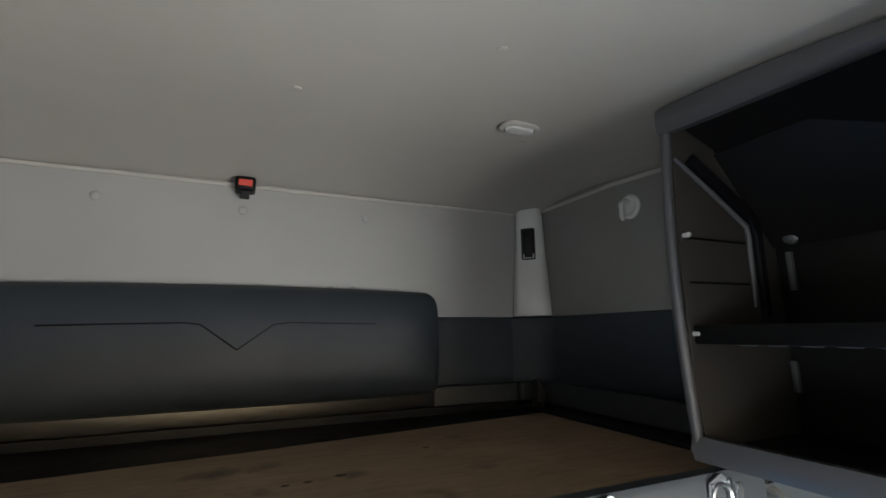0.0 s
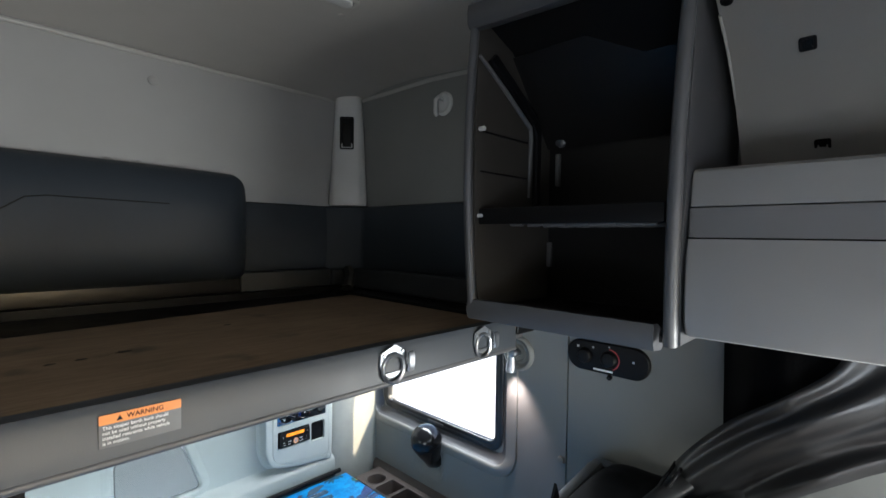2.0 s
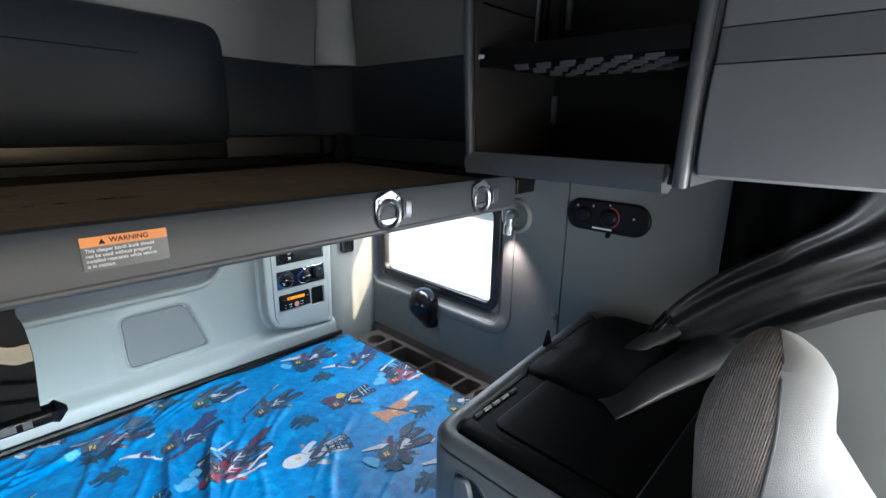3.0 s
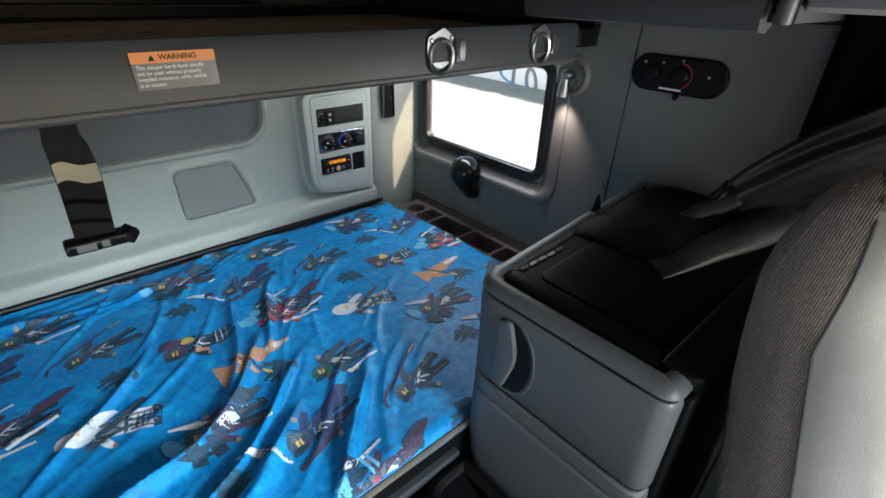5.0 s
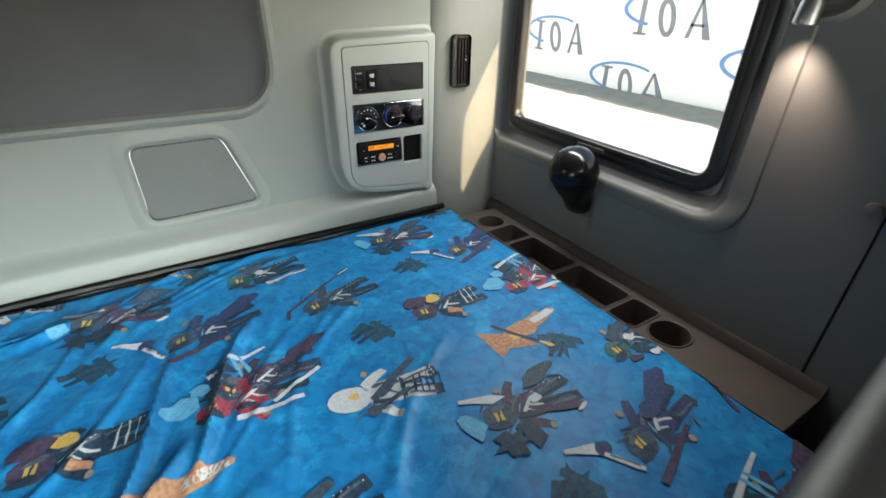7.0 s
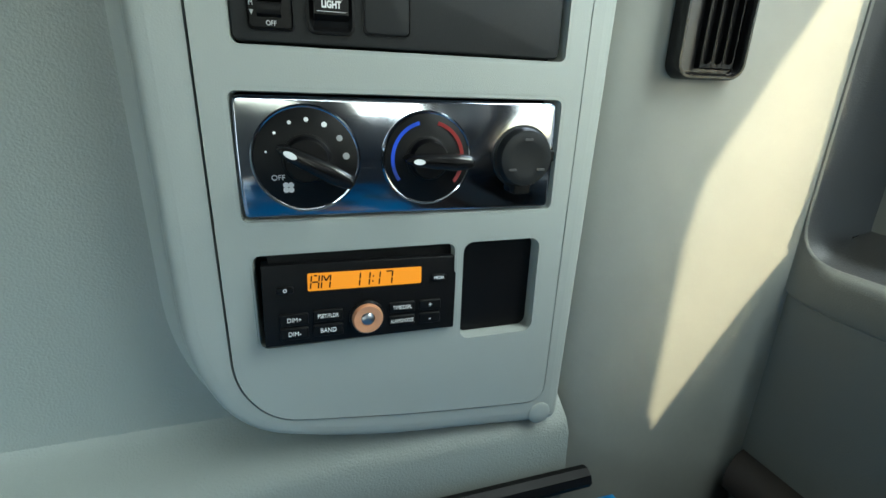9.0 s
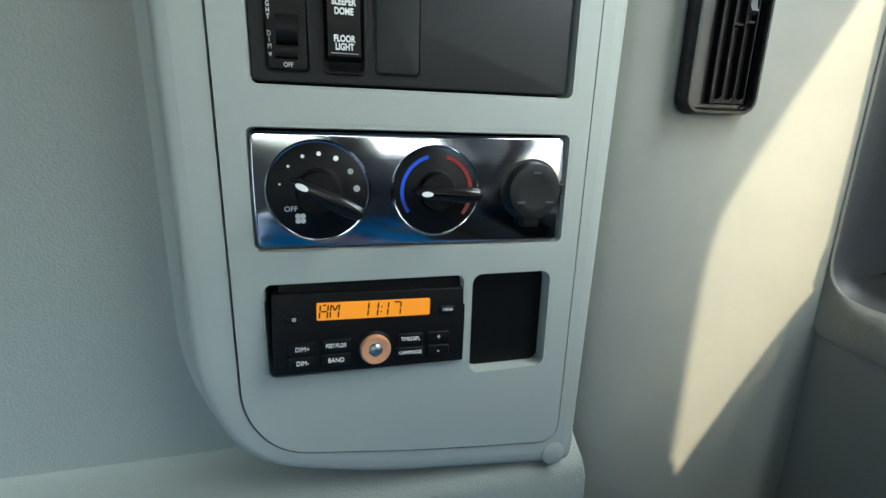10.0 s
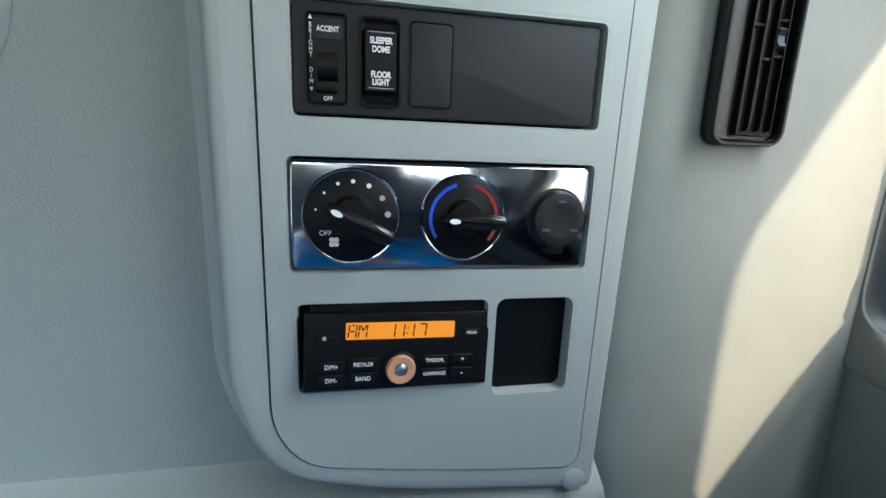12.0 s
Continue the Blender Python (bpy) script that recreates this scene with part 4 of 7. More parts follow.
structure("trim_panel_rim", cut_top(b), M_PLAST, "raised rounded rim around the rear wall panel", "trim")
b = bmnew()
slab(b, grow(INSET, 0.003), XZ, YL + 0.03, YL + 0.012)
structure("trim_rear_panel", cut_top(b), M_FABRIC, "dark grey fabric panel in the rear wall", "wall panel")
for nm, lp in (("speaker_grille", SPK_R), ("speaker_grille", SPK_L)):
    th = thing(nm, (lp[0][0], YL, 0.87), "grey perforated speaker grille in the rear wall", "speaker grille", "speaker grilles")
    b = bmnew()
    sweep(b, lp, eased([(0.030, YL - 0.0003), (0.022, YL - 0.0024), (0.014, YL - 0.0046), (0.008, YL - 0.0050), (0.003, YL - 0.0022), (0.0004, YL + 0.003), (-0.001, YL + 0.010)]), XZ)
    part("rim", b, M_PLAST, th)
    b = bmnew()
    slab(b, grow(lp, -0.0026), XZ, YL + 0.016, YL + 0.003, 0.003)
    part("grille", b, M_GRILLE, th)

# ---- control panel ----
th = thing("control_panel", (0.09, 0.0, 0.78), "grey plastic sleeper control panel with three openings", "control panel")
POD = rounded([(-0.046, 1.145), (-0.044, 0.845), (-0.018, 0.787), (0.06, 0.766), (0.222, 0.749), (0.230, 1.155)], [0.04, 0.07, 0.04, 0.1, 0.012, 0.015], 8)
FACE = rounded([(-0.016, 1.128), (-0.016, 0.826), (0.004, 0.797), (0.10, 0.783), (0.204, 0.774), (0.207, 1.135)], [0.012, 0.03, 0.03, 0.1, 0.016, 0.012], 6)
H_SW = rbox(0.002, 0.1915, 1.0245, 1.0885, 0.004, 4)
H_HEAT = rbox(-0.002, 0.1925, 0.932, 1.0025, 0.004, 4)
H_RAD = rbox(0.001, 0.125, 0.851, 0.912, 0.005, 4)
H_BOX = rbox(0.131, 0.187, 0.840, 0.912, 0.007, 5)
b = bmnew()
sweep(b, POD, eased([(0.019, YL + 0.001), (0.0115, YL - 0.0010), (0.0055, 0.036), (0.002, 0.024), (0.0, 0.010), (-0.003, 0.0022), (-0.012, 0.0012)]), XZ)
part("surround", b, M_POD, th)
b = bmnew()
holed(b, grow(POD, -0.0115), [grow(FACE, 0.0016)], XZ, 0.0012, 0.012)
part("border", b, M_POD, th)
b = bmnew()
holed(b, FACE, [H_SW, H_HEAT, H_RAD, H_BOX], XZ, 0.0, 0.012)
part("faceplate", b, M_POD, th)
b = bmnew()
holed(b, grow(FACE, 0.006), [grow(FACE, -0.004)], XZ, 0.0125, 0.0145)
part("groove", b, M_POD, th)
for h, e in ((H_SW, 0.003), (H_HEAT, 0.003), (H_RAD, 0.002), (H_BOX, 0.003)):
    b = bmnew()
    sweep(b, h, [(e + 0.0008, 0.0001), (e * 0.7, -0.00012), (e * 0.35, 0.0003), (0.0, 0.0020), (-0.0006, 0.0045), (-0.0006, 0.02)], XZ)
    part("opening_lip", b, M_POD, th)
b = bmnew()
slab(b, grow(FACE, -0.004), XZ, 0.034, 0.030)
part("backing", b, M_BLACK, th)
b = bmnew()
lathe(b, [(0.0095, 0.004), (0.0095, -0.0034), (0.0085, -0.0040), (0.002, -0.0042)], (0.203, 0.004, 0.762), (0, 1, 0), 18)
part("screw_cap", b, M_POD, th)
b = bmnew()
slab(b, grow(H_BOX, -0.001), XZ, 0.028, 0.010)
part("storage_pocket", b, M_BLACK, th, "black storage pocket")

# switch insert
sw = thing("switch_panel", (0.097, 0.0, 1.03), "charcoal switch panel with accent and dome light switches", "switch panel")
b = bmnew()
slab(b, rbox(0.003, 0.188, 1.0265, 1.0865, 0.003, 4), XZ, 0.014, 0.0026, 0.001)
part("insert", b, M_CHAR, sw)
def frame_on(loop, w, y, d):
    b = bmnew()
    sweep(b, loop, [(0.0, y), (0.0, y - d), (-w * 0.4, y - d * 1.1), (-w, y - d * 0.4), (-w, y)], XZ)
    return b
part("bezel", frame_on(rbox(0.0105, 0.0335, 1.0315, 1.0805, 0.003, 4), 0.0012, 0.0026, 0.0014), M_BLACK, sw)
b = bmnew()
slab(b, rbox(0.0118, 0.0322, 1.0328, 1.0792, 0.002, 3), XZ, 0.0027, 0.0018, 0.0004)
dim = part("dimmer", b, M_BLACK, sw)
b = bmnew()
slab(b, rbox(0.0145, 0.0305, 1.0665, 1.0775, 0.001, 2), XZ, 0.0019, 0.0014, 0.0002)
part("legend_plate", b, M_CHAR, dim)
b = bmnew()
rings(b, [[Vector((x, y, z)) for y, z in ((0.002, 1.060), (-0.0020, 1.0592), (-0.0034, 1.0540), (-0.0026, 1.0480), (0.0004, 1.0450), (0.002, 1.0448))] for x in (0.0168, 0.0278)], True, True)
rings(b, [[Vector((x, y, z)) for y, z in ((0.002, 1.0448), (-0.0022, 1.0440), (-0.0028, 1.0420), (-0.0018, 1.0388), (0.002, 1.0378))] for x in (0.0158, 0.0272)], True, True)
part("slider", b, M_BLACK, dim)
words("legend", "ACCENT", 0.0040, facing_front(0.0226, 0.0011, 1.0718, 0.76), M_WHITE, sw, bold=0.00008)
words("legend", "OFF", 0.0034, facing_front(0.0222, 0.0014, 1.0350, 0.85), M_WHITE, sw)
for k, ch in enumerate("BRIGHT"):
    words("legend", ch, 0.0036, facing_front(0.0132, 0.0015, 1.0735 - 0.0031 * k, 0.75), M_WHITE, sw)
for k, ch in enumerate("DIM"):
    words("legend", ch, 0.0036, facing_front(0.0132, 0.0015, 1.0500 - 0.0031 * k, 0.75), M_WHITE, sw)
for z, s in ((1.0765, 1), (1.0408, -1)):
    b = bmnew()
    bm_v = [b.verts.new(p) for p in ((0.0132 - 0.0011, 0.0014, z), (0.0132 + 0.0011, 0.0014, z), (0.0132, 0.0014, z + 0.0024 * s))]
    b.faces.new(bm_v)
    part("arrow", b, M_WHITE, sw)
part("bezel", frame_on(rbox(0.0395, 0.0640, 1.0315, 1.0805, 0.004, 4), 0.0035, 0.0026, 0.0026), M_BLACK, sw)
b = bmnew()
rings(b, [[Vector((x, y, z)) for y, z in ((0.002, 1.0765), (0.0012, 1.0740), (-0.0026, 1.0722), (-0.0026, 1.0700), (-0.0012, 1.0580), (-0.0012, 1.0545), (-0.0032, 1.0425), (-0.0032, 1.0405), (0.0012, 1.0380), (0.002, 1.0350))] for x in (0.0432, 0.0605)], True, True)
part("rocker", b, M_BLACK, sw, "gloss black rocker switch")
for body, z, y in (("SLEEPER", 1.0672, -0.0026), ("DOME", 1.0627, -0.0021), ("FLOOR", 1.0492, -0.0024), ("LIGHT", 1.0450, -0.0031)):
    words("legend", body, 0.0046, facing_front(0.0518, y, z, 0.76), M_WHITE, sw, bold=0.00016)
for z, y in ((1.0716, -0.0027), (1.0417, -0.0033)):
    b = bmnew()
    box(b, 0.0445, 0.0592, y - 0.0001, y, z, z + 0.0002)
    part("line_mark", b, M_WHITE, sw)
part("bezel", frame_on(rbox(0.0685, 0.0945, 1.0325, 1.0805, 0.003, 4), 0.0013, 0.0026, 0.0011), M_BLACK, sw)
b = bmnew()
slab(b, rbox(0.0695, 0.0935, 1.0335, 1.0795, 0.0025, 4), XZ, 0.0027, 0.0017, 0.0004)
part("blank_cover", b, M_CHAR, sw)

# heater control
ht = thing("heater_control", (0.095, 0.0, 0.935), "polished chrome heater control plate with two black knobs", "heater control")
b = bmnew()
slab(b, rounded([(-0.0005, 0.9345), (0.1895, 0.9335), (0.191, 0.966), (0.1895, 1.0005), (-0.0005, 1.0005), (-0.0015, 0.966)], [0.004, 0.004, 0.05, 0.004, 0.004, 0.05], 4), XZ, 0.012, 0.0004, 0.0018)
part("plate", b, M_CHROME, ht)


def dial(cx, cz, r, turn, parent, marks):
    b = bmnew()
    lathe(b, [(r + 0.0016, 0.0), (r + 0.0016, 0.0016), (r + 0.0006, 0.0026), (r - 0.0006, 0.0022)], (cx, 0.0005, cz), (0, -1, 0), 48)
    ring = part("bezel_ring", b, M_CHROME, parent, "chrome ring")
    b = bmnew()
    lathe(b, [(r, 0.0), (r, 0.0022), (r * 0.97, 0.0028), (0.001, 0.0030)], (cx, 0.0005, cz), (0, -1, 0), 48)
    disc = part("dial_face", b, M_BLACK, parent)
    b = bmnew()
    lathe(b, [(r * 0.50, 0.0), (r * 0.50, 0.0032), (r * 0.46, 0.0036), (r * 0.44, 0.0075), (r * 0.40, 0.0092), (0.001, 0.0095)], (cx, 0.0, cz), (0, -1, 0), 36)
    hub = part("knob", b, M_BLACK, parent)
    m = Matrix.Translation((cx, -0.004, cz)) @ Matrix.Rotation(radians(90), 4, "X") @ Matrix.Rotation(radians(turn), 4, "Z")
    f3 = lambda u, v, d: m @ Vector((u, v, d))
    b = bmnew()
    grip = [(-r * 0.66, 0.0), (-r * 0.45, -r * 0.13), (0, -r * 0.17), (r * 0.55, -r * 0.20), (r * 0.94, -r * 0.13), (r * 0.98, 0.02 * r), (r * 0.92, r * 0.13), (r * 0.5, r * 0.18), (0, r * 0.17), (-r * 0.45, r * 0.13)]
    slab(b, rounded(grip, 0.003, 3), f3, 0.0, 0.0135, 0.003)
    part("grip", b, M_GLOSSBLACK, hub)
    b = bmnew()
    slab(b, [(-r * 0.34 + r * 0.13 * math.cos(a), r * 0.06 * math.sin(a)) for a in [k * math.pi / 8 for k in range(16)]], f3, 0.0125, 0.0138)
    part("pointer_mark", b, M_WHITE, hub)
    return disc


d1 = dial(0.0352, 0.9672, 0.0280, -27, ht, ())
for k, a in enumerate((168, 138, 112, 88, 62, 33, 5)):
    s = 0.0006 + 0.00022 * k
    b = bmnew()
    lathe(b, [(s, 0.0), (s, 0.0003)], (0.0352 + 0.0215 * math.cos(radians(a)), -0.0024, 0.9672 + 0.0215 * math.sin(radians(a))), (0, -1, 0), 12)
    part("speed_dot", b, M_WHITE if k < 5 else M_GREYPRINT, d1)
words("legend", "OFF", 0.0042, facing_front(0.0195, -0.0028, 0.9575), M_WHITE, d1)
for a in (45, 135, 225, 315):
    b = bmnew()
    cx, cz = 0.0245 + 0.0019 * math.cos(radians(a)), 0.9520 + 0.0019 * math.sin(radians(a))
    lathe(b, [(0.0016, 0.0), (0.0016, 0.0003)], (cx, -0.0024, cz), (0, -1, 0), 10)
    part("fan_mark", b, M_WHITE, d1)
d2 = dial(0.1045, 0.9670, 0.0262, -2, ht, ())


def arc_mark(cx, cz, r, a0, a1, w, m, parent):
    b = bmnew()
    n = 24
    inner = [(cx + (r - w) * math.cos(radians(a0 + (a1 - a0) * k / n)), cz + (r - w) * math.sin(radians(a0 + (a1 - a0) * k / n))) for k in range(n + 1)]
    outer = [(cx + r * math.cos(radians(a0 + (a1 - a0) * k / n)), cz + r * math.sin(radians(a0 + (a1 - a0) * k / n))) for k in range(n + 1)]
    rings(b, [[XZ(u, v, -0.0029) for u, v in inner], [XZ(u, v, -0.0032) for u, v in outer]], closed=False)
    part("scale_mark", b, m, parent)


arc_mark(0.1045, 0.9670, 0.0225, 105, 215, 0.0022, M_BLUEP, d2)
arc_mark(0.1045, 0.9670, 0.0225, 75, -40, 0.0022, M_REDP, d2)
PX, PZ = 0.1675, 0.9672
b = bmnew()
lathe(b, [(0.0200, 0.0), (0.0200, 0.0014), (0.0186, 0.0018), (0.0182, 0.0050), (0.0170, 0.0078), (0.0130, 0.0090), (0.0105, 0.0086), (0.001, 0.0084)], (PX, 0.0005, PZ), (0, -1, 0), 40)
plug = part("socket_cap", b, M_CHAR, ht, "black rubber power socket cap")
b = bmnew()
slab(b, rr(PX - 0.001, PZ - 0.0195, 0.0115, 0.0070, 0.0015, 3), XZ, 0.001, -0.0062, 0.001)
part("tab", b, M_BLACK, plug)
b = bmnew()
slab(b, rr(PX + 0.0185, PZ + 0.001, 0.0050, 0.0070, 0.0012, 3), XZ, 0.001, -0.0050, 0.001)
part("tab", b, M_BLACK, plug)
for a in (90, 215, 325):
    cx, cz = PX + 0.0118 * math.cos(radians(a)), PZ + 0.0118 * math.sin(radians(a))
    b = bmnew()
    slab(b, rr(cx, cz, 0.0052, 0.0013, 0.0004, 2), XZ, -0.0080, -0.0092)
    part("legend_bar", b, M_TRIM, plug)

# clock radio
rd = thing("clock_radio", (0.064, 0.0, 0.852), "black clock radio with amber display, hanging loose", "radio")
R0 = Matrix.Translation((0.0655, -0.0035, 0.8812)) @ Matrix.Rotation(radians(2.0), 4, "Y") @ Matrix.Rotation(radians(2.5), 4, "Z") @ Matrix.Rotation(radians(-4), 4, "X")


def radio(u, v, d):
    return R0 @ Vector((u, d, v))


def rword(body, size, u, v, d, m, sx=1.0, bold=0.0):
    words("legend", body, size, R0 @ facing_front(u, d, v, sx), m, rd, bold=bold)


b = bmnew()
slab(b, rbox(-0.0605, 0.0605, -0.0270, 0.0240, 0.0008, 2), radio, 0.012, 0.0, 0.0005)
slab(b, rbox(-0.057, 0.061, -0.020, 0.0325, 0.002, 3), radio, 0.032, 0.006, 0.0005)
part("case", b, M_BLACK, rd)
b = bmnew()
slab(b, rbox(-0.0350, 0.0360, 0.0070, 0.0180, 0.0008, 2), radio, 0.001, -0.0006)
part("display", b, M_LCD, rd, "lit amber lcd display")


def lcd_sign(u, strokes):
    """One leaning segment character on the display."""
    b = bmnew()
    for u0, v0, u1, v1 in strokes:
        p, q = Vector((u0 + 0.10 * v0, v0, 0)), Vector((u1 + 0.10 * v1, v1, 0))
        n = Vector((-(q - p).y, (q - p).x, 0)).normalized() * 0.00042
        slab(b, ccw([((w.x + u), (w.y + 0.0083)) for w in (p + n, p - n, q - n, q + n)]), radio, -0.0005, -0.0009)
    part("lcd_character", b, M_BLACK, rd)


UP, LOW = (0.0047, 0.0083), (0.0003, 0.0039)
ONE = [(0, UP[0], 0, UP[1]), (0, LOW[0], 0, LOW[1])]
lcd_sign(-0.0335, ONE + [(0.0046, UP[0], 0.0046, UP[1]), (0.0046, LOW[0], 0.0046, LOW[1]), (0.0006, 0.0043, 0.0040, 0.0043), (0.0014, 0.0083, 0.0032, 0.0083)])
lcd_sign(-0.0272, ONE + [(0.0050, UP[0], 0.0050, UP[1]), (0.0050, LOW[0], 0.0050, LOW[1]), (0.0008, 0.0080, 0.0024, 0.0048), (0.0042, 0.0080, 0.0026, 0.0048)])
for u in (-0.0042, 0.0018, 0.0082):
    lcd_sign(u, ONE)
lcd_sign(0.0040, [(0, 0.0020, 0, 0.0029), (0, 0.0053, 0, 0.0062)])
lcd_sign(0.0162, ONE + [(-0.0042, 0.0083, -0.0005, 0.0083)])
b = bmnew()
f3 = lambda u, v, d: radio(u, v, d)
lathe(b, [(0.0098, 0.0), (0.0098, 0.004), (0.0088, 0.0055), (0.0045, 0.0050), (0.0040, 0.0035), (0.0005, 0.0033)], radio(0.0005, -0.0130, 0.0), (R0.to_3x3() @ Vector((0, -1, 0))), 32)
part("volume_knob", b, M_COPPER, rd, "copper coloured volume knob")
b = bmnew()
lathe(b, [(0.0112, 0.0), (0.0112, 0.002), (0.0101, 0.0028)], radio(0.0005, -0.0130, 0.0), (R0.to_3x3() @ Vector((0, -1, 0))), 32)
part("knob_ring", b, M_BLACK, rd)
b = bmnew()
lathe(b, [(0.0042, 0.002), (0.0040, 0.0048), (0.0028, 0.0058), (0.0005, 0.0060)], radio(0.0005, -0.0130, 0.0), (R0.to_3x3() @ Vector((0, -1, 0))), 24)
part("knob_cap", b, M_STEEL, rd, "bright metal knob centre")


def key(u, v, w, h, body, size, sx=0.9):
    b = bmnew()
    slab(b, rr(u, v, w, h, 0.0012, 3), radio, 0.001, -0.0014, 0.0008)
    part("key", b, M_BLACK, rd)
    if body:
        rword(body, size, u, v, -0.0016, M_WHITE, sx)


key(-0.0435, -0.0105, 0.0165, 0.0078, "DIM+", 0.0040)
key(-0.0435, -0.0195, 0.0165, 0.0078, "DIM-", 0.0040)
key(-0.0235, -0.0095, 0.0180, 0.0078, "PSET/FLDR", 0.0036, 0.75)
key(-0.0235, -0.0190, 0.0180, 0.0078, "BAND", 0.0040)
key(0.0235, -0.0085, 0.0175, 0.0070, "TIME/DSPL", 0.0036, 0.75)
key(0.0235, -0.0178, 0.0175, 0.0070, "ALARM/SNOOZE", 0.0034, 0.6)
key(0.0425, -0.0085, 0.0150, 0.0072, "+", 0.0050)
key(0.0425, -0.0178, 0.0150, 0.0072, "-", 0.0060)
key(-0.0480, 0.0085, 0.0100, 0.0042, "", 0.003)
rword("o", 0.0045, -0.0480, 0.0090, -0.0017, M_WHITE)
key(0.0480, 0.0100, 0.0105, 0.0044, "MEDIA", 0.0028, 0.85)

# ---- corner and window wall ----
COVE = [(0.232, 0.06), (0.233, 0.044), (0.240, 0.034), (0.254, 0.025), (0.280, 0.016), (0.31, 0.011), (0.34, 0.005), (0.365, -0.001), (0.385, -0.0065), (0.402, -0.0125), (0.4125, -0.0175)]
b = bmnew()
rings(b, [[Vector((x, y, z)) for x, y in COVE + [(0.439, -0.0175), (0.439, 0.06)]] for z in (0.45, 0.9, 1.42)], True, True)
structure("trim_corner", cut_top(b, 1.345), M_CORNER, "rounded grey plastic corner moulding", "trim")

# wall lining with a deep window pocket
DISH = rounded([(-0.410, 0.728), (-0.252, 0.728), (-0.262, 0.846), (-0.404, 0.846)], [0.045, 0.045, 0.03, 0.03], 7)
POCKET = rounded([(-0.686, 0.886), (-0.0185, 0.886), (-0.0185, 1.385), (-0.686, 1.385)], [0.06, 0.034, 0.06, 0.06], 7)
b = bmnew()
holed(b, [(-0.888, 0.30), (-0.006, 0.30), (-0.006, 1.42), (-0.888, 1.42)], [POCKET, DISH], YZ, 0.418, 0.439)
part("lining", b, M_SIDE, bpy.data.objects["wall_side_near"])
b = bmnew()
holed(b, [(-1.60, 0.30), (-0.892, 0.30), (-0.892, 1.42), (-1.60, 1.42)], [], YZ, 0.419, 0.439)
part("lining", b, M_SIDE, bpy.data.objects["wall_side_near"])
win = thing("window_1", (0.44, -0.36, 0.93), "sleeper side window with black rubber frame", "window", kind="structure")
b = bmnew()
sweep(b, POCKET, eased([(0.038, 0.4182), (0.035, 0.4060), (0.029, 0.3950), (0.021, 0.3875), (0.013, 0.3850), (0.007, 0.3870), (0.003, 0.3930), (0.001, 0.4010), (0.0, 0.4100), (-0.001, 0.4150)], 1), YZ)
for v in b.verts:
    v.co.x += (max(v.co.x, 0.4132) - v.co.x) * min(1.0, max(0.0, (v.co.z - 0.888) / 0.035))
    k = min(1.0, max(0.0, (v.co.y + 0.115) / 0.095))
    v.co.x += (max(v.co.x, 0.4132) - v.co.x) * k * k * (3 - 2 * k)
    v.co.x += (max(v.co.x, 0.4110) - v.co.x) * 0.75 * min(1.0, max(0.0, (-0.34 - v.co.y) / 0.14))
part("window_sill", b, M_SIDE, win, "rounded ledge below the window pocket")
# The reveal takes a darker grey than the wall to stand for its shade.
b = bmnew()
sweep(b, POCKET, [(0.0, 0.4128), (-0.0025, 0.4200), (-0.009, 0.4275), (-0.020, 0.4335), (-0.030, 0.4405), (-0.04, 0.4435)], YZ)
part("pocket_reveal", b, M_TRIM, win, "reveal of the window pocket, darkened for its shade")
GLASS = rbox(-0.622, -0.087, 0.949, 1.262, 0.022, 6)
b = bmnew()
sweep(b, GLASS, [(0.034, 0.4445), (0.034, 0.4355), (0.029, 0.4318), (0.021, 0.4305), (0.016, 0.4325), (0.011, 0.4310), (0.004, 0.4330), (0.0, 0.4385), (0.0, 0.4455)], YZ)
# Rear lip is pushed inwards to throw shade on the reveal.
for v in b.verts:
    if v.co.y > -0.091 and v.co.x < 0.4390:
        v.co.x -= 0.0075
part("window_frame", b, M_RUBBER, win, "black rubber window frame")
b = bmnew()
slab(b, grow(GLASS, 0.004), YZ, 0.4445, 0.4475)
pane = part("pane", b, M_GLASS, win, "clear glass pane")
pane.visible_shadow = False
b = bmnew()
box(b, 0.430, 0.436, -0.395, -0.315, 0.925, 0.938, 0.002)
part("maker_plate", b, M_TRIM, win)

# swivel ball lamp below the window
lb = thing("swivel_lamp", (0.42, -0.315, 0.86), "black ball-shaped swivel lamp in a wall recess", "lamp")
b = bmnew()
sweep(b, DISH, [(0.010, 0.4174), (0.004, 0.4162), (-0.001, 0.4180), (-0.006, 0.4225), (-0.016, 0.4310), (-0.026, 0.4355), (-0.034, 0.4365)], YZ, False, True)
part("recess", b, M_SIDE, lb)
b = bmnew()
lathe(b, [(0.016, -0.088), (0.030, -0.080), (0.037, -0.062), (0.046, -0.036), (0.0535, -0.010), (0.0545, 0.008), (0.050, 0.027), (0.040, 0.042), (0.024, 0.052), (0.006, 0.056)], (0.366, -0.376, 0.893), (-0.40, -0.06, 0.91), 40)
part("ball", b, M_GLOSSBLACK, lb)
b = bmnew()
tube(b, [(0.434, -0.352, 0.800), (0.415, -0.356, 0.806), (0.395, -0.364, 0.826)], [0.034, 0.031, 0.029], 18)
part("neck", b, M_GLOSSBLACK, lb)
b = bmnew()
lathe(b, [(0.0552, -0.003), (0.0558, 0.0), (0.0552, 0.003)], (0.366, -0.376, 0.893), (-0.40, -0.06, 0.91), 40)
part("seam_ring", b, M_BLACK, lb)

# air vent on the corner
vt = thing("air_vent", (0.312, 0.008, 1.02), "black plastic air vent with vertical slats", "air vent")
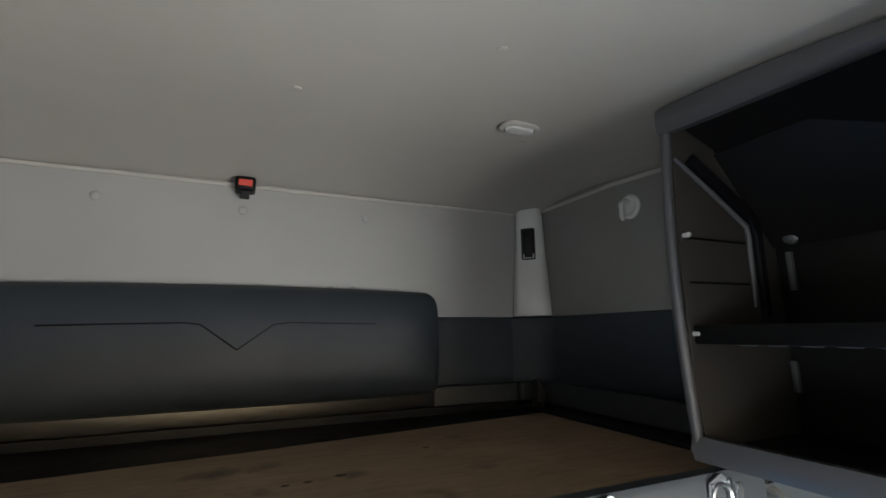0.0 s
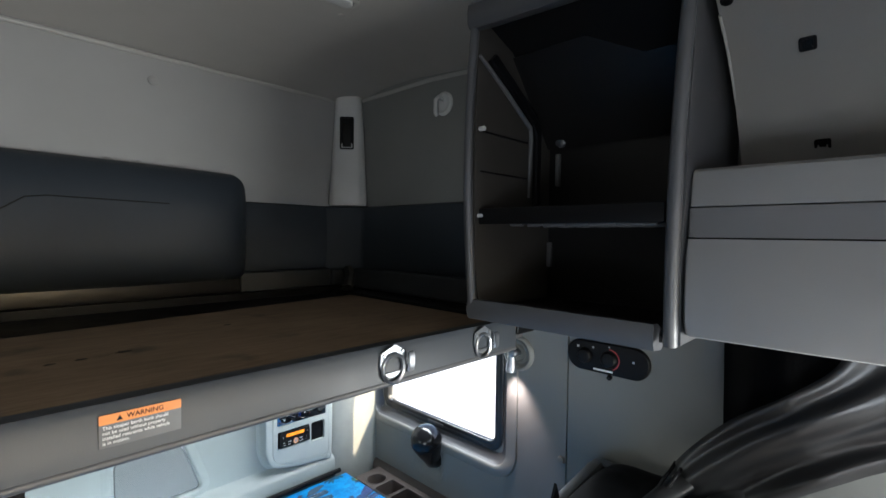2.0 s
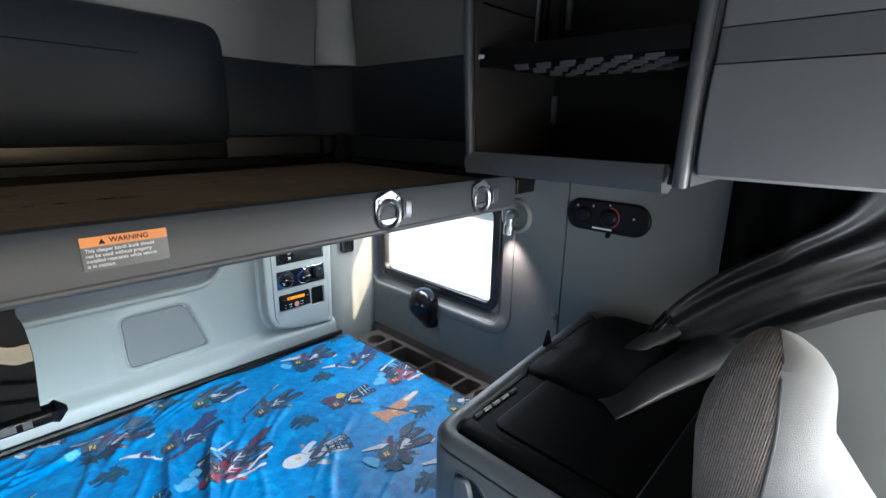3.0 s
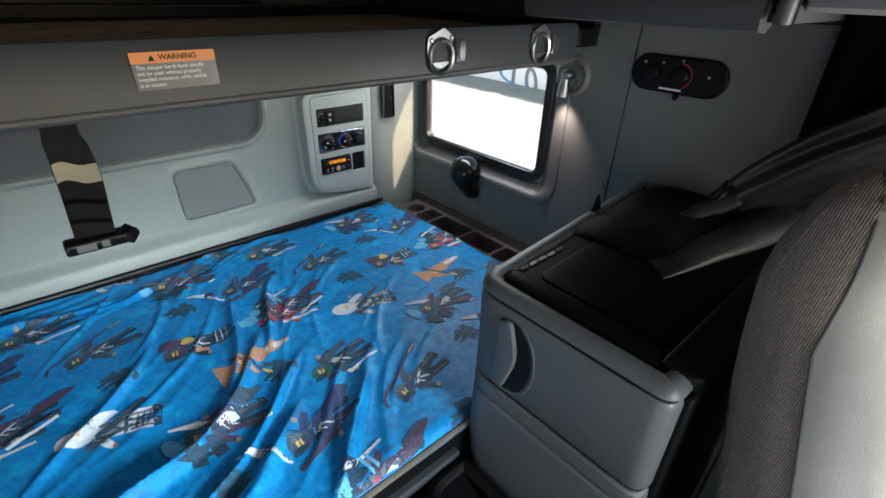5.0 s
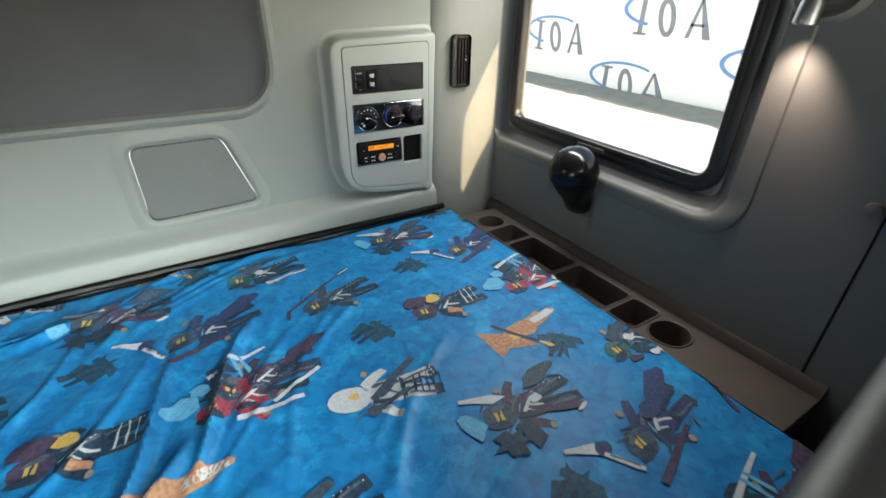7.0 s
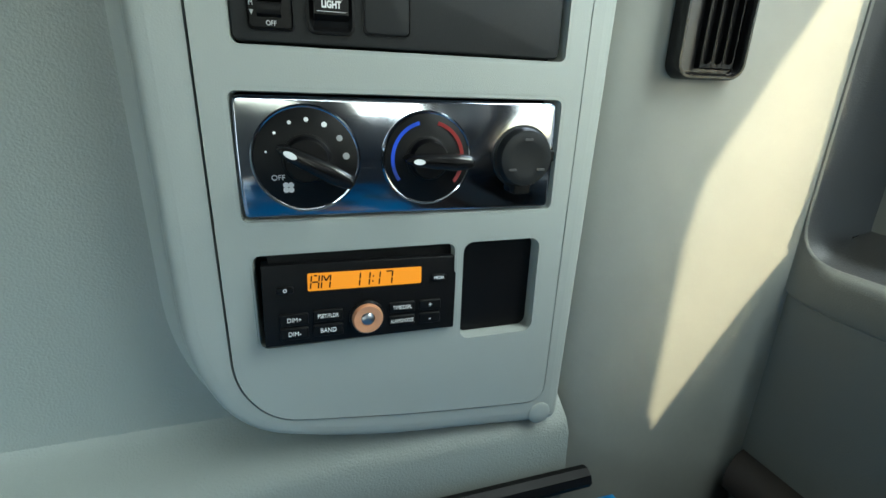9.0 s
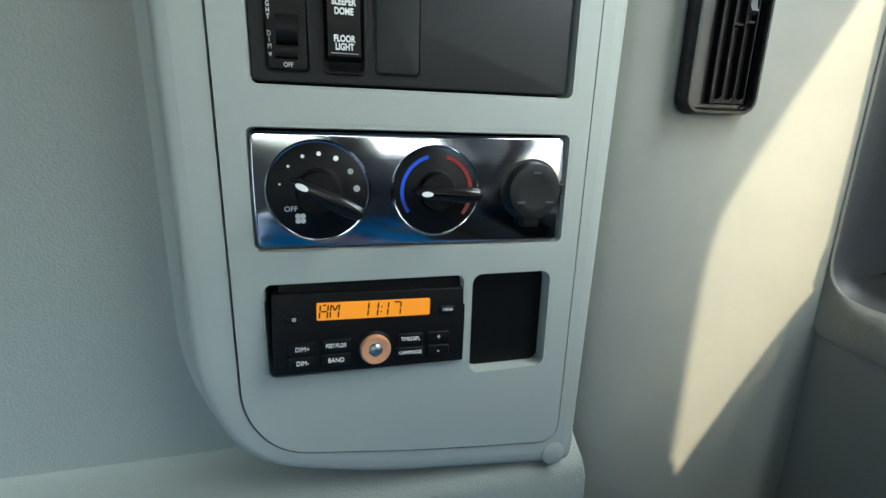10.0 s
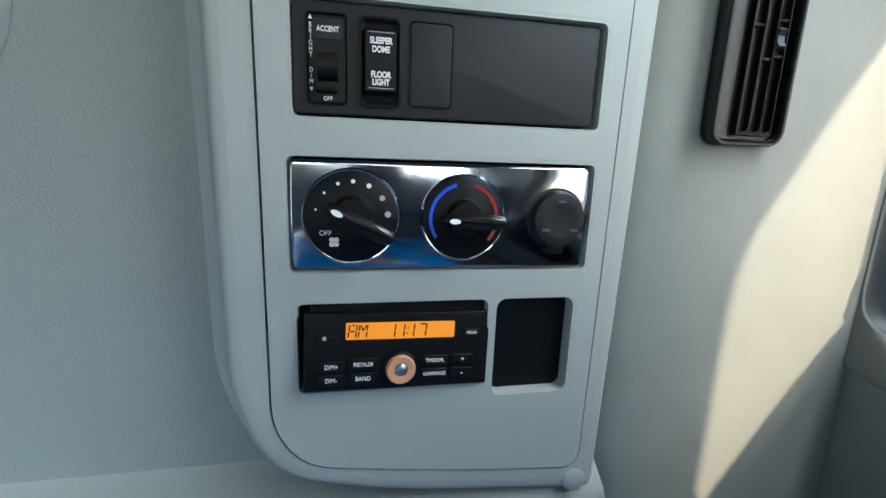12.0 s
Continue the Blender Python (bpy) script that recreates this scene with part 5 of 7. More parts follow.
VR = Matrix.Translation((0.3065, 0.0085, 1.083)) @ Matrix.Rotation(radians(-3.5), 4, "Z")


def vent(u, v, d):
    return VR @ Vector((u, d, v))


b = bmnew()
sweep(b, rr(0, 0, 0.046, 0.118, 0.006, 4), [(0.0050, 0.004), (0.0050, -0.0075), (0.0042, -0.0090), (0.0026, -0.0090), (0.0014, -0.0070), (0.0008, -0.003), (0.0008, 0.004)], vent)
part("frame", b, M_GLOSSBLACK, vt)
b = bmnew()
slab(b, rr(0, 0, 0.046, 0.118, 0.006, 4), vent, 0.004, -0.0022)
part("backing", b, M_RUBBER, vt)
for u in (-0.0085, 0.0005, 0.0095, 0.0180):
    b = bmnew()
    slab(b, rr(u, 0.0, 0.0013, 0.114, 0.0005, 2), vent, -0.001, -0.0072, 0.0004)
    part("slat", b, M_BLACK, vt)
for v in (-0.0535, 0.0535):
    b = bmnew()
    up = 1 if v > 0 else -1
    for u in (-0.0040, 0.0050, 0.0138):
        arch = [(u + 0.0042 * math.cos(math.pi * k / 10), v - up * 0.0035 + up * 0.0042 * math.sin(math.pi * k / 10)) for k in range(11)]
        slab(b, ccw(arch + [(u - 0.0042, v + up * 0.003), (u + 0.0042, v + up * 0.003)]), vent, -0.001, -0.0070)
    part("comb_end", b, M_BLACK, vt)
b = bmnew()
rings(b, [[vent(0.0125 + du, v, -0.0060 - d) for du, d in ((-0.0030, 0), (-0.0026, 0.0035 * k), (0.0026, 0.0035 * k), (0.0030, 0))] for v, k in ((0.000, 0.3), (0.002, 1.2), (0.005, 0.6), (0.009, 0.5), (0.012, 1.2), (0.014, 0.3))], True, True)
part("slider", b, M_RAIL, vt)
for u, v in ((-0.0040, 0.015), (0.0138, 0.019), (0.0050, -0.006), (0.0138, -0.004)):
    b = bmnew()
    slab(b, rr(u, v, 0.0082, 0.0016, 0.0005, 2), vent, -0.001, -0.0062)
    part("cross_bar", b, M_BLACK, vt)

# side reading lamp, lit
sl = thing("side_reading_lamp", (0.42, -0.726, 1.262), "grey wall reading lamp, lit, shining down the wall", "wall lamp")
b = bmnew()
lathe(b, [(0.053, 0.0), (0.053, 0.006), (0.050, 0.012), (0.045, 0.0145), (0.040, 0.012), (0.036, 0.004), (0.031, 0.0025), (0.028, 0.006), (0.024, 0.0065), (0.020, 0.003), (0.001, 0.003)], (0.419, -0.726, 1.262), (-1, 0, 0), 40)
part("dish", b, M_SIDE, sl)
b = bmnew()
lathe(b, [(0.011, 0.0), (0.011, 0.012), (0.014, 0.020), (0.0155, 0.028), (0.012, 0.037), (0.004, 0.041)], (0.416, -0.724, 1.264), (-1, 0, 0.1), 20)
part("joint", b, M_STEEL, sl)
b = bmnew()
lathe(b, [(0.004, -0.004), (0.0105, 0.0), (0.0115, 0.010), (0.0115, 0.034), (0.0145, 0.042), (0.0150, 0.066), (0.0128, 0.068), (0.0120, 0.060)], (0.388, -0.722, 1.276), (-0.02, 0.06, -0.99), 22)
part("head", b, M_STEEL, sl, "metal lamp head")
spot = new("reading_lamp_light", bpy.data.lights.new("reading_lamp_light", "SPOT"))
spot.data.energy, spot.data.spot_size, spot.data.spot_blend, spot.data.color, spot.data.shadow_soft_size = 0.75, radians(85), 1.0, (1.0, 0.80, 0.74), 0.012
spot.matrix_basis = look((0.380, -0.72, 1.2045), (0.418, -0.725, 1.02))

# round-ended control plate on the side wall
cp = thing("bunk_heater_control", (0.42, -1.003, 1.26), "black rounded bunk heater control on side wall", "control plate")
CPL = rr(-1.003, 1.300, 0.222, 0.082, 0.040, 10)
b = bmnew()
slab(b, CPL, YZ, 0.419, 0.408, 0.005)
part("plate", b, M_BLACK, cp)
for y, r in ((-0.945, 0.020), (-1.012, 0.022)):
    b = bmnew()
    lathe(b, [(r, 0), (r, 0.006), (r * 0.8, 0.012), (r * 0.3, 0.014), (0.001, 0.014)], (0.408, y, 1.300), (-1, 0, 0), 24)
    part("knob", b, M_BLACK, cp)
b = bmnew()
rings(b, [[Vector((0.4072, -1.012 - q * math.cos(radians(-70 + 7 * k)), 1.300 + q * math.sin(radians(-70 + 7 * k)))) for k in range(24)] for q in (0.025, 0.028)], closed=False)
part("scale_mark", b, M_REDP, cp)
for y, z, w in ((-0.925, 1.322, 0.006), (-1.075, 1.305, 0.005), (-0.968, 1.325, 0.005), (-1.012, 1.332, 0.004)):
    b = bmnew()
    box(b, 0.4068, 0.4078, y - w / 2, y + w / 2, z - w / 2, z + w / 2)
    part("legend_bar", b, M_GREYPRINT, cp)
b = bmnew()
box(b, 0.4062, 0.4078, -1.022, -0.970, 1.267, 1.2712)
part("legend_bar", b, M_WHITE, cp)
b = bmnew()
lathe(b, [(0.007, 0), (0.006, 0.008), (0.001, 0.009)], (0.408, -1.015, 1.256), (-1, 0, -0.4), 12)
part("stud", b, M_BLACK, cp)
b = bmnew()
lathe(b, [(0.012, 0), (0.010, 0.008), (0.001, 0.01)], (0.419, -0.875, 0.985), (-1, 0, 0), 14)
tagged(part("wall_stud", b, M_SIDE), "small grey plastic stud on the side wall", "stud")

# ---- lower bed ----
BX0, BX1, BY0_, BY1_, BZ = XF + 0.2, 0.281, -1.030, -0.012, 0.690
bd = thing("lower_bunk", (XC, -0.52, 0.0), "lower sleeper bunk base with beige-edged mattress", "bunk")
# Black cloth colour here stands for the shadow below the sheet edge.
b = bmnew()
box(b, BX0, BX1, BY0_ + 0.004, BY1_ - 0.002, 0.53, BZ - 0.012, 0.02)
part("mattress", b, M_BLACKCLOTH, bd, "mattress side, blackened for the shadow below the sheet")
b = bmnew()
tube(b, [(BX0, BY0_ - 0.001, BZ - 0.026), (BX1, BY0_ - 0.001, BZ - 0.026)], 0.0075, 8)
part("piping", b, M_MATTRESS, bd)
b = bmnew()
box(b, BX0 - 0.1, BX1, BY0_ + 0.03, BY1_, 0.02, 0.53)
part("base", b, M_BLACK, bd)
b = bmnew()
box(b, BX0 - 0.1, -0.27, BY0_ - 0.012, BY0_ + 0.03, 0.582, 0.604, 0.004)
part("front_rail", b, M_RAIL, bd)
b = bmnew()
tube(b, [(BX0, BY0_ - 0.03, 0.50), (-0.30, BY0_ - 0.03, 0.50)], 0.012, 10)
part("lower_tube", b, M_TRIM, bd)
b = bmnew()
tube(b, [(BX0, BY1_ + 0.003, BZ + 0.004), (BX1 - 0.03, BY1_ + 0.003, BZ + 0.004)], 0.009, 8)
part("rear_piping", b, M_BLACK, bd)
for x in (-0.50, -0.95):
    b = bmnew()
    lathe(b, [(0.011, 0), (0.011, 0.006), (0.004, 0.007)], (x, BY0_ - 0.012, 0.592), (0, -1, 0), 12)
    part("bolt", b, M_STEEL, bd)


def fold(x, y, cx, cy, ang, length, width, h):
    c, s = math.cos(ang), math.sin(ang)
    u, v = (x - cx) * c + (y - cy) * s, -(x - cx) * s + (y - cy) * c
    v += 0.03 * math.sin(u * 9 + cx * 7)
    if abs(v) > 3 * width or abs(u) > 1.8 * length:
        return 0.0
    return 1.25 * h * math.exp(-(u / length) ** 4) * math.exp(-(v / width) ** 2)


FOLDS = [(-0.78, -0.77, radians(24), 0.16, 0.016, 0.020), (-0.58, -0.64, radians(44), 0.14, 0.014, 0.022), (-0.41, -0.44, radians(56), 0.15, 0.013, 0.018),
         (-0.54, -0.50, radians(63), 0.19, 0.013, 0.018), (-0.82, -0.54, radians(56), 0.20, 0.012, 0.012), (-0.68, -0.29, radians(65), 0.13, 0.012, 0.010), (-0.46, -0.93, radians(36), 0.16, 0.016, 0.018),
         (-0.70, -0.92, radians(30), 0.2, 0.02, 0.024), (-0.62, -0.80, radians(33), 0.22, 0.012, 0.016), (-0.95, -0.85, radians(26), 0.2, 0.016, 0.018)]
FOLDS = [(x, y, a, l, w * 0.8, h * 0.95) for x, y, a, l, w, h in FOLDS]
_rng = random.Random(4)
for _k in range(50):
    _x = _rng.uniform(-1.65, -0.15)
    _y = _rng.uniform(-1.0, -0.1)
    _a = radians(48 + 30 * (_y + 0.55) + _rng.uniform(-10, 10))
    FOLDS.append((_x, _y, _a, _rng.uniform(0.08, 0.22), _rng.uniform(0.005, 0.011), _rng.uniform(0.002, 0.006) * (1.0 if _x < -0.3 else 0.75)))
for _k in range(16):
    _x = _rng.uniform(-1.3, -0.2)
    FOLDS.append((_x, _rng.uniform(-0.16, -0.05), radians(_rng.uniform(4, 24)), _rng.uniform(0.1, 0.25), _rng.uniform(0.006, 0.012), _rng.uniform(0.003, 0.007)))


def sheet_z(x, y):
    z = BZ
    for f in FOLDS:
        z += fold(x, y, *f)
    z += 0.006 * noise.noise(Vector((x * 4, y * 4, 0.3))) + 0.0015 * noise.noise(Vector((x * 22, y * 22, 1.3)))
    e = min(BX1 - x, x - BX0, BY1_ - y, y - BY0_)
    r = 0.03
    if e < r:
        q = max(0.0, 1 - max(e, 0) / r)
        z -= r * (1 - math.sqrt(max(0.0, 1 - q * q)))
    return z


def sheet_material():
    m = mat("blue_printed_cotton", (0.005, 0.265, 0.60), 0.45, spec=0.22, var=0.1, vs=7, bump=0.25, bs=900, col2=(0.003, 0.145, 0.39), dist=0.0008)
    t = m.node_tree
    bsdf = t.nodes["Principled BSDF"]
    src = bsdf.inputs["Base Color"].links[0].from_socket
    co = t.nodes.new("ShaderNodeTexCoord")
    n = t.nodes.new("ShaderNodeTexNoise")
    n.inputs["Scale"].default_value, n.inputs["Detail"].default_value = 16, 8
    n.inputs["Roughness"].default_value = 0.75
    t.links.new(co.outputs["Object"], n.inputs["Vector"])
    r = t.nodes.new("ShaderNodeValToRGB")
    r.color_ramp.elements[0].position, r.color_ramp.elements[1].position = 0.52, 0.74
    t.links.new(n.outputs["Fac"], r.inputs["Fac"])
    n2 = t.nodes.new("ShaderNodeTexNoise")
    n2.inputs["Scale"].default_value, n2.inputs["Detail"].default_value, n2.inputs["Distortion"].default_value = 42, 7, 0.8
    t.links.new(co.outputs["Object"], n2.inputs["Vector"])
    r2 = t.nodes.new("ShaderNodeValToRGB")
    r2.color_ramp.elements[0].position, r2.color_ramp.elements[1].position = 0.36, 0.56
    r2.color_ramp.elements[0].color, r2.color_ramp.elements[1].color = (0.62, 0.70, 0.78, 1), (1.0, 1.0, 1.0, 1)
    t.links.new(n2.outputs["Fac"], r2.inputs["Fac"])
    mul = t.nodes.new("ShaderNodeMix")
    mul.data_type, mul.blend_type = "RGBA", "MULTIPLY"
    mul.inputs["Factor"].default_value = 1.0
    t.links.new(src, mul.inputs["A"])
    t.links.new(r2.outputs["Color"], mul.inputs["B"])
    src = mul.outputs["Result"]
    mix = t.nodes.new("ShaderNodeMix")
    mix.data_type = "RGBA"
    t.links.new(r.outputs["Color"], mix.inputs["Factor"])
    t.links.new(src, mix.inputs["A"])
    mix.inputs["B"].default_value = (0.010, 0.40, 0.74, 1)
    mp = t.nodes.new("ShaderNodeMapping")
    mp.inputs["Scale"].default_value, mp.inputs["Rotation"].default_value = (210, 330, 1), (0, 0, radians(12))
    t.links.new(co.outputs["Object"], mp.inputs["Vector"])
    vor = t.nodes.new("ShaderNodeTexVoronoi")
    vor.inputs["Scale"].default_value, vor.inputs["Randomness"].default_value = 1.0, 0.55
    t.links.new(mp.outputs["Vector"], vor.inputs["Vector"])
    tick = t.nodes.new("ShaderNodeMath")
    tick.operation = "LESS_THAN"
    tick.inputs[1].default_value = 0.36
    t.links.new(vor.outputs["Distance"], tick.inputs[0])
    n3 = t.nodes.new("ShaderNodeTexNoise")
    n3.inputs["Scale"].default_value, n3.inputs["Detail"].default_value = 9, 4
    t.links.new(co.outputs["Object"], n3.inputs["Vector"])
    r3 = t.nodes.new("ShaderNodeValToRGB")
    r3.color_ramp.elements[0].position, r3.color_ramp.elements[1].position = 0.56, 0.64
    r3.color_ramp.elements[1].color = (0.62, 0.62, 0.62, 1)
    t.links.new(n3.outputs["Fac"], r3.inputs["Fac"])
    both = t.nodes.new("ShaderNodeMath")
    both.operation = "MULTIPLY"
    t.links.new(tick.outputs[0], both.inputs[0])
    t.links.new(r3.outputs["Color"], both.inputs[1])
    ink = t.nodes.new("ShaderNodeMix")
    ink.data_type = "RGBA"
    ink.inputs["B"].default_value = (0.004, 0.075, 0.20, 1)
    t.links.new(both.outputs[0], ink.inputs["Factor"])
    t.links.new(mix.outputs["Result"], ink.inputs["A"])
    t.links.new(ink.outputs["Result"], bsdf.inputs["Base Color"])
    return m


M_SHEET = sheet_material()
sh = thing("bed_sheet", (XC, -0.52, BZ), "creased blue bed sheet printed with abstract dark motifs", "bed sheet")
b = bmnew()
NX, NY = 440, 240
vs = surface(b, lambda s, t: Vector((BX0 + (BX1 - BX0) * s, BY0_ + (BY1_ - BY0_) * t, sheet_z(BX0 + (BX1 - BX0) * s, BY0_ + (BY1_ - BY0_) * t))), NX, NY)
for edge in ([vs[i][0] for i in range(NX + 1)], [vs[NX][j] for j in range(NY + 1)]):
    low = [b.verts.new(v.co - Vector((0, 0, 0.014))) for v in edge]
    for i in range(len(edge) - 1):
        b.faces.new((edge[i], edge[i + 1], low[i + 1], low[i]))
part("cloth", b, M_SHEET, sh)

# printed motifs: plain irregular patches of colour
def pm(name, col, var=0.3):
    """Uneven ink on the blue cloth."""
    thin = tuple(0.62 * c + 0.38 * q for c, q in zip(col, (0.03, 0.17, 0.36)))
    m = mat(name, col, 0.58, spec=0.25, vs=48, bump=0.25, bs=900, col2=thin, dist=0.0008)
    t = m.node_tree
    bsdf = t.nodes["Principled BSDF"]
    src = bsdf.inputs["Base Color"].links[0].from_socket
    co = t.nodes.new("ShaderNodeTexCoord")
    n = t.nodes.new("ShaderNodeTexNoise")
    n.inputs["Scale"].default_value, n.inputs["Detail"].default_value, n.inputs["Roughness"].default_value = 160, 6, 0.7
    t.links.new(co.outputs["Object"], n.inputs["Vector"])
    r = t.nodes.new("ShaderNodeValToRGB")
    r.color_ramp.elements[0].position, r.color_ramp.elements[1].position = 0.40, 0.62
    r.color_ramp.elements[0].color, r.color_ramp.elements[1].color = (1 - var, 1 - var, 1 - var, 1), (1 + var, 1 + var, 1 + var, 1)
    t.links.new(n.outputs["Fac"], r.inputs["Fac"])
    mul = t.nodes.new("ShaderNodeMix")
    mul.data_type, mul.blend_type = "RGBA", "MULTIPLY"
    mul.inputs["Factor"].default_value = 1.0
    t.links.new(src, mul.inputs["A"])
    t.links.new(r.outputs["Color"], mul.inputs["B"])
    t.links.new(mul.outputs["Result"], bsdf.inputs["Base Color"])
    return m


P_DARK, P_CHAR, P_MAR, P_PUR = pm("print_black", (0.018, 0.022, 0.026)), pm("print_charcoal", (0.05, 0.055, 0.06)), pm("print_maroon", (0.075, 0.022, 0.03)), pm("print_purple", (0.035, 0.03, 0.10))
P_WHITE, P_YEL, P_ORA, P_LBL = pm("print_white", (0.62, 0.64, 0.66), 0.1), pm("print_yellow", (0.75, 0.48, 0.06), 0.1), pm("print_orange", (0.55, 0.25, 0.09), 0.25), pm("print_light_blue", (0.12, 0.42, 0.66), 0.15)
P_SMOKE, P_SKIN = pm("print_smoke_grey", (0.105, 0.115, 0.13)), pm("print_tan", (0.36, 0.25, 0.16), 0.15)
P_GRN, P_RED, P_TEAL = pm("print_green", (0.03, 0.11, 0.06)), pm("print_red", (0.38, 0.02, 0.02)), pm("print_teal", (0.015, 0.06, 0.09))
motif_rng = random.Random(11)


def blob(cx, cy, l, w, ang, n=12, rough=0.22):
    a = radians(ang)
    out = []
    for k in range(n):
        t = 2 * math.pi * k / n
        q = 1 + motif_rng.uniform(-rough, rough)
        u, v = l * math.cos(t) * q, w * math.sin(t) * q
        out.append((cx + u * math.cos(a) - v * math.sin(a), cy + u * math.sin(a) + v * math.cos(a)))
    return out


def blade(cx, cy, l, w, ang):
    a = radians(ang)
    pts = [(-l, -w * 0.3), (-l * 0.5, -w * 0.45), (l * 0.4, -w), (l, 0.1 * w), (l * 0.45, w * 0.7), (-l * 0.5, w * 0.4), (-l, w * 0.3)]
    return [(cx + u * math.cos(a) - v * math.sin(a), cy + u * math.sin(a) + v * math.cos(a)) for u, v in pts]


def spiky(cx, cy, r, ang):
    out = []
    for k in range(14):
        t = 2 * math.pi * k / 14 + radians(ang)
        q = r * (1.0 if k % 2 else 0.45) * motif_rng.uniform(0.75, 1.15)
        out.append((cx + q * math.cos(t), cy + q * math.sin(t) * 0.8))
    return out


def quad(cx, cy, l, w, ang, taper=0.8):
    a = radians(ang)
    pts = [(-l, -w), (-l * 0.3, -w * 1.06), (l * 0.4, -w * taper * 1.1), (l, -w * taper), (l * 0.96, w * taper), (l * 0.3, w * 1.02), (-l * 0.4, w * 1.08), (-l, w)]
    return [(cx + u * math.cos(a) - v * math.sin(a) + motif_rng.uniform(-0.0015, 0.0015), cy + u * math.sin(a) + v * math.cos(a) + motif_rng.uniform(-0.0015, 0.0015)) for u, v in pts]


def cluster(hood, main, legs, extra, bands=P_WHITE):
    """Layers of small plain patches strung along +x."""
    r = motif_rng.uniform
    out = [(legs, quad(0.072, 0.017, 0.036, 0.014, r(4, 16))), (legs, quad(0.075, -0.016, 0.034, 0.013, r(-12, 2))),
           (P_DARK, quad(0.104, 0.022, 0.009, 0.013, r(0, 12))), (P_DARK, quad(0.106, -0.019, 0.008, 0.012, r(-10, 4))),
           (main, quad(0.018, 0.0, 0.032, 0.026, r(-4, 8), 1.0)), (hood, blob(-0.040, 0.0, 0.029, 0.026, 0, 14, 0.07)),
           (main, quad(0.0, 0.038, 0.026, 0.009, r(20, 60))), (main, quad(0.012, -0.038, 0.028, 0.009, r(-55, -15)))]
    out += [(P_YEL, [(-0.050, -0.014), (-0.036, -0.017), (-0.032, 0.010), (-0.047, 0.013)])]
    out += [(bands, quad(0.022, 0.006, 0.024, 0.0028, r(25, 50))), (bands, quad(0.032, -0.006, 0.018, 0.0022, r(-40, -20))), (P_CHAR, quad(0.046, 0.0, 0.004, 0.024, 0))]
    for k in range(5):
        out.append((P_WHITE, blob(0.060 + 0.011 * k, 0.030 - 0.001 * k, 0.0016, 0.0016, 0, 6, 0.1)))
    # shading, straps and small marks over the plain patches
    out += [(P_DARK, blob(-0.050, -0.016, 0.020, 0.009, r(-20, 20), 12, 0.2)), (P_SMOKE, blob(-0.036, 0.015, 0.017, 0.006, r(-10, 30), 12, 0.25)),
            (P_DARK, quad(-0.0405, -0.002, 0.0012, 0.008, r(-14, 4))), (P_DARK, quad(-0.0375, 0.0075, 0.004, 0.0016, r(50, 80))), (P_DARK, quad(-0.0425, -0.0095, 0.004, 0.0016, r(-60, -30))),
            (P_SMOKE, quad(0.004, 0.020, 0.012, 0.004, r(10, 40), 0.6)), (P_DARK, quad(0.006, -0.018, 0.016, 0.005, r(-24, 0), 0.7)), (P_SMOKE, quad(0.034, 0.016, 0.010, 0.003, r(-10, 20))),
            (P_DARK, quad(0.047, 0.0, 0.0022, 0.023, r(-4, 6))), (P_SMOKE, quad(0.075, 0.022, 0.026, 0.0026, r(2, 14))), (P_DARK, quad(0.074, 0.009, 0.028, 0.0024, r(2, 12))),
            (P_SMOKE, quad(0.078, -0.021, 0.024, 0.0024, r(-12, 0))), (P_DARK, quad(0.074, -0.008, 0.026, 0.0022, r(-8, 4))), (P_SKIN, blob(-0.016, 0.050, 0.0075, 0.0062, r(0, 90), 10, 0.15)),
            (P_SKIN, blob(0.030, -0.052, 0.0072, 0.006, r(0, 90), 10, 0.15)), (P_LBL, quad(0.0, 0.0, 0.010, 0.0012, r(40, 70))), (P_WHITE, quad(0.014, -0.012, 0.008, 0.0012, r(-50, -20)))]
    for k in range(6):
        out.append((r(0, 1) < 0.5 and P_SMOKE or P_TEAL, blade(r(-0.06, 0.11), r(-0.045, 0.045), r(0.010, 0.022), r(0.0016, 0.0035), r(-30, 60))))
    return out + extra


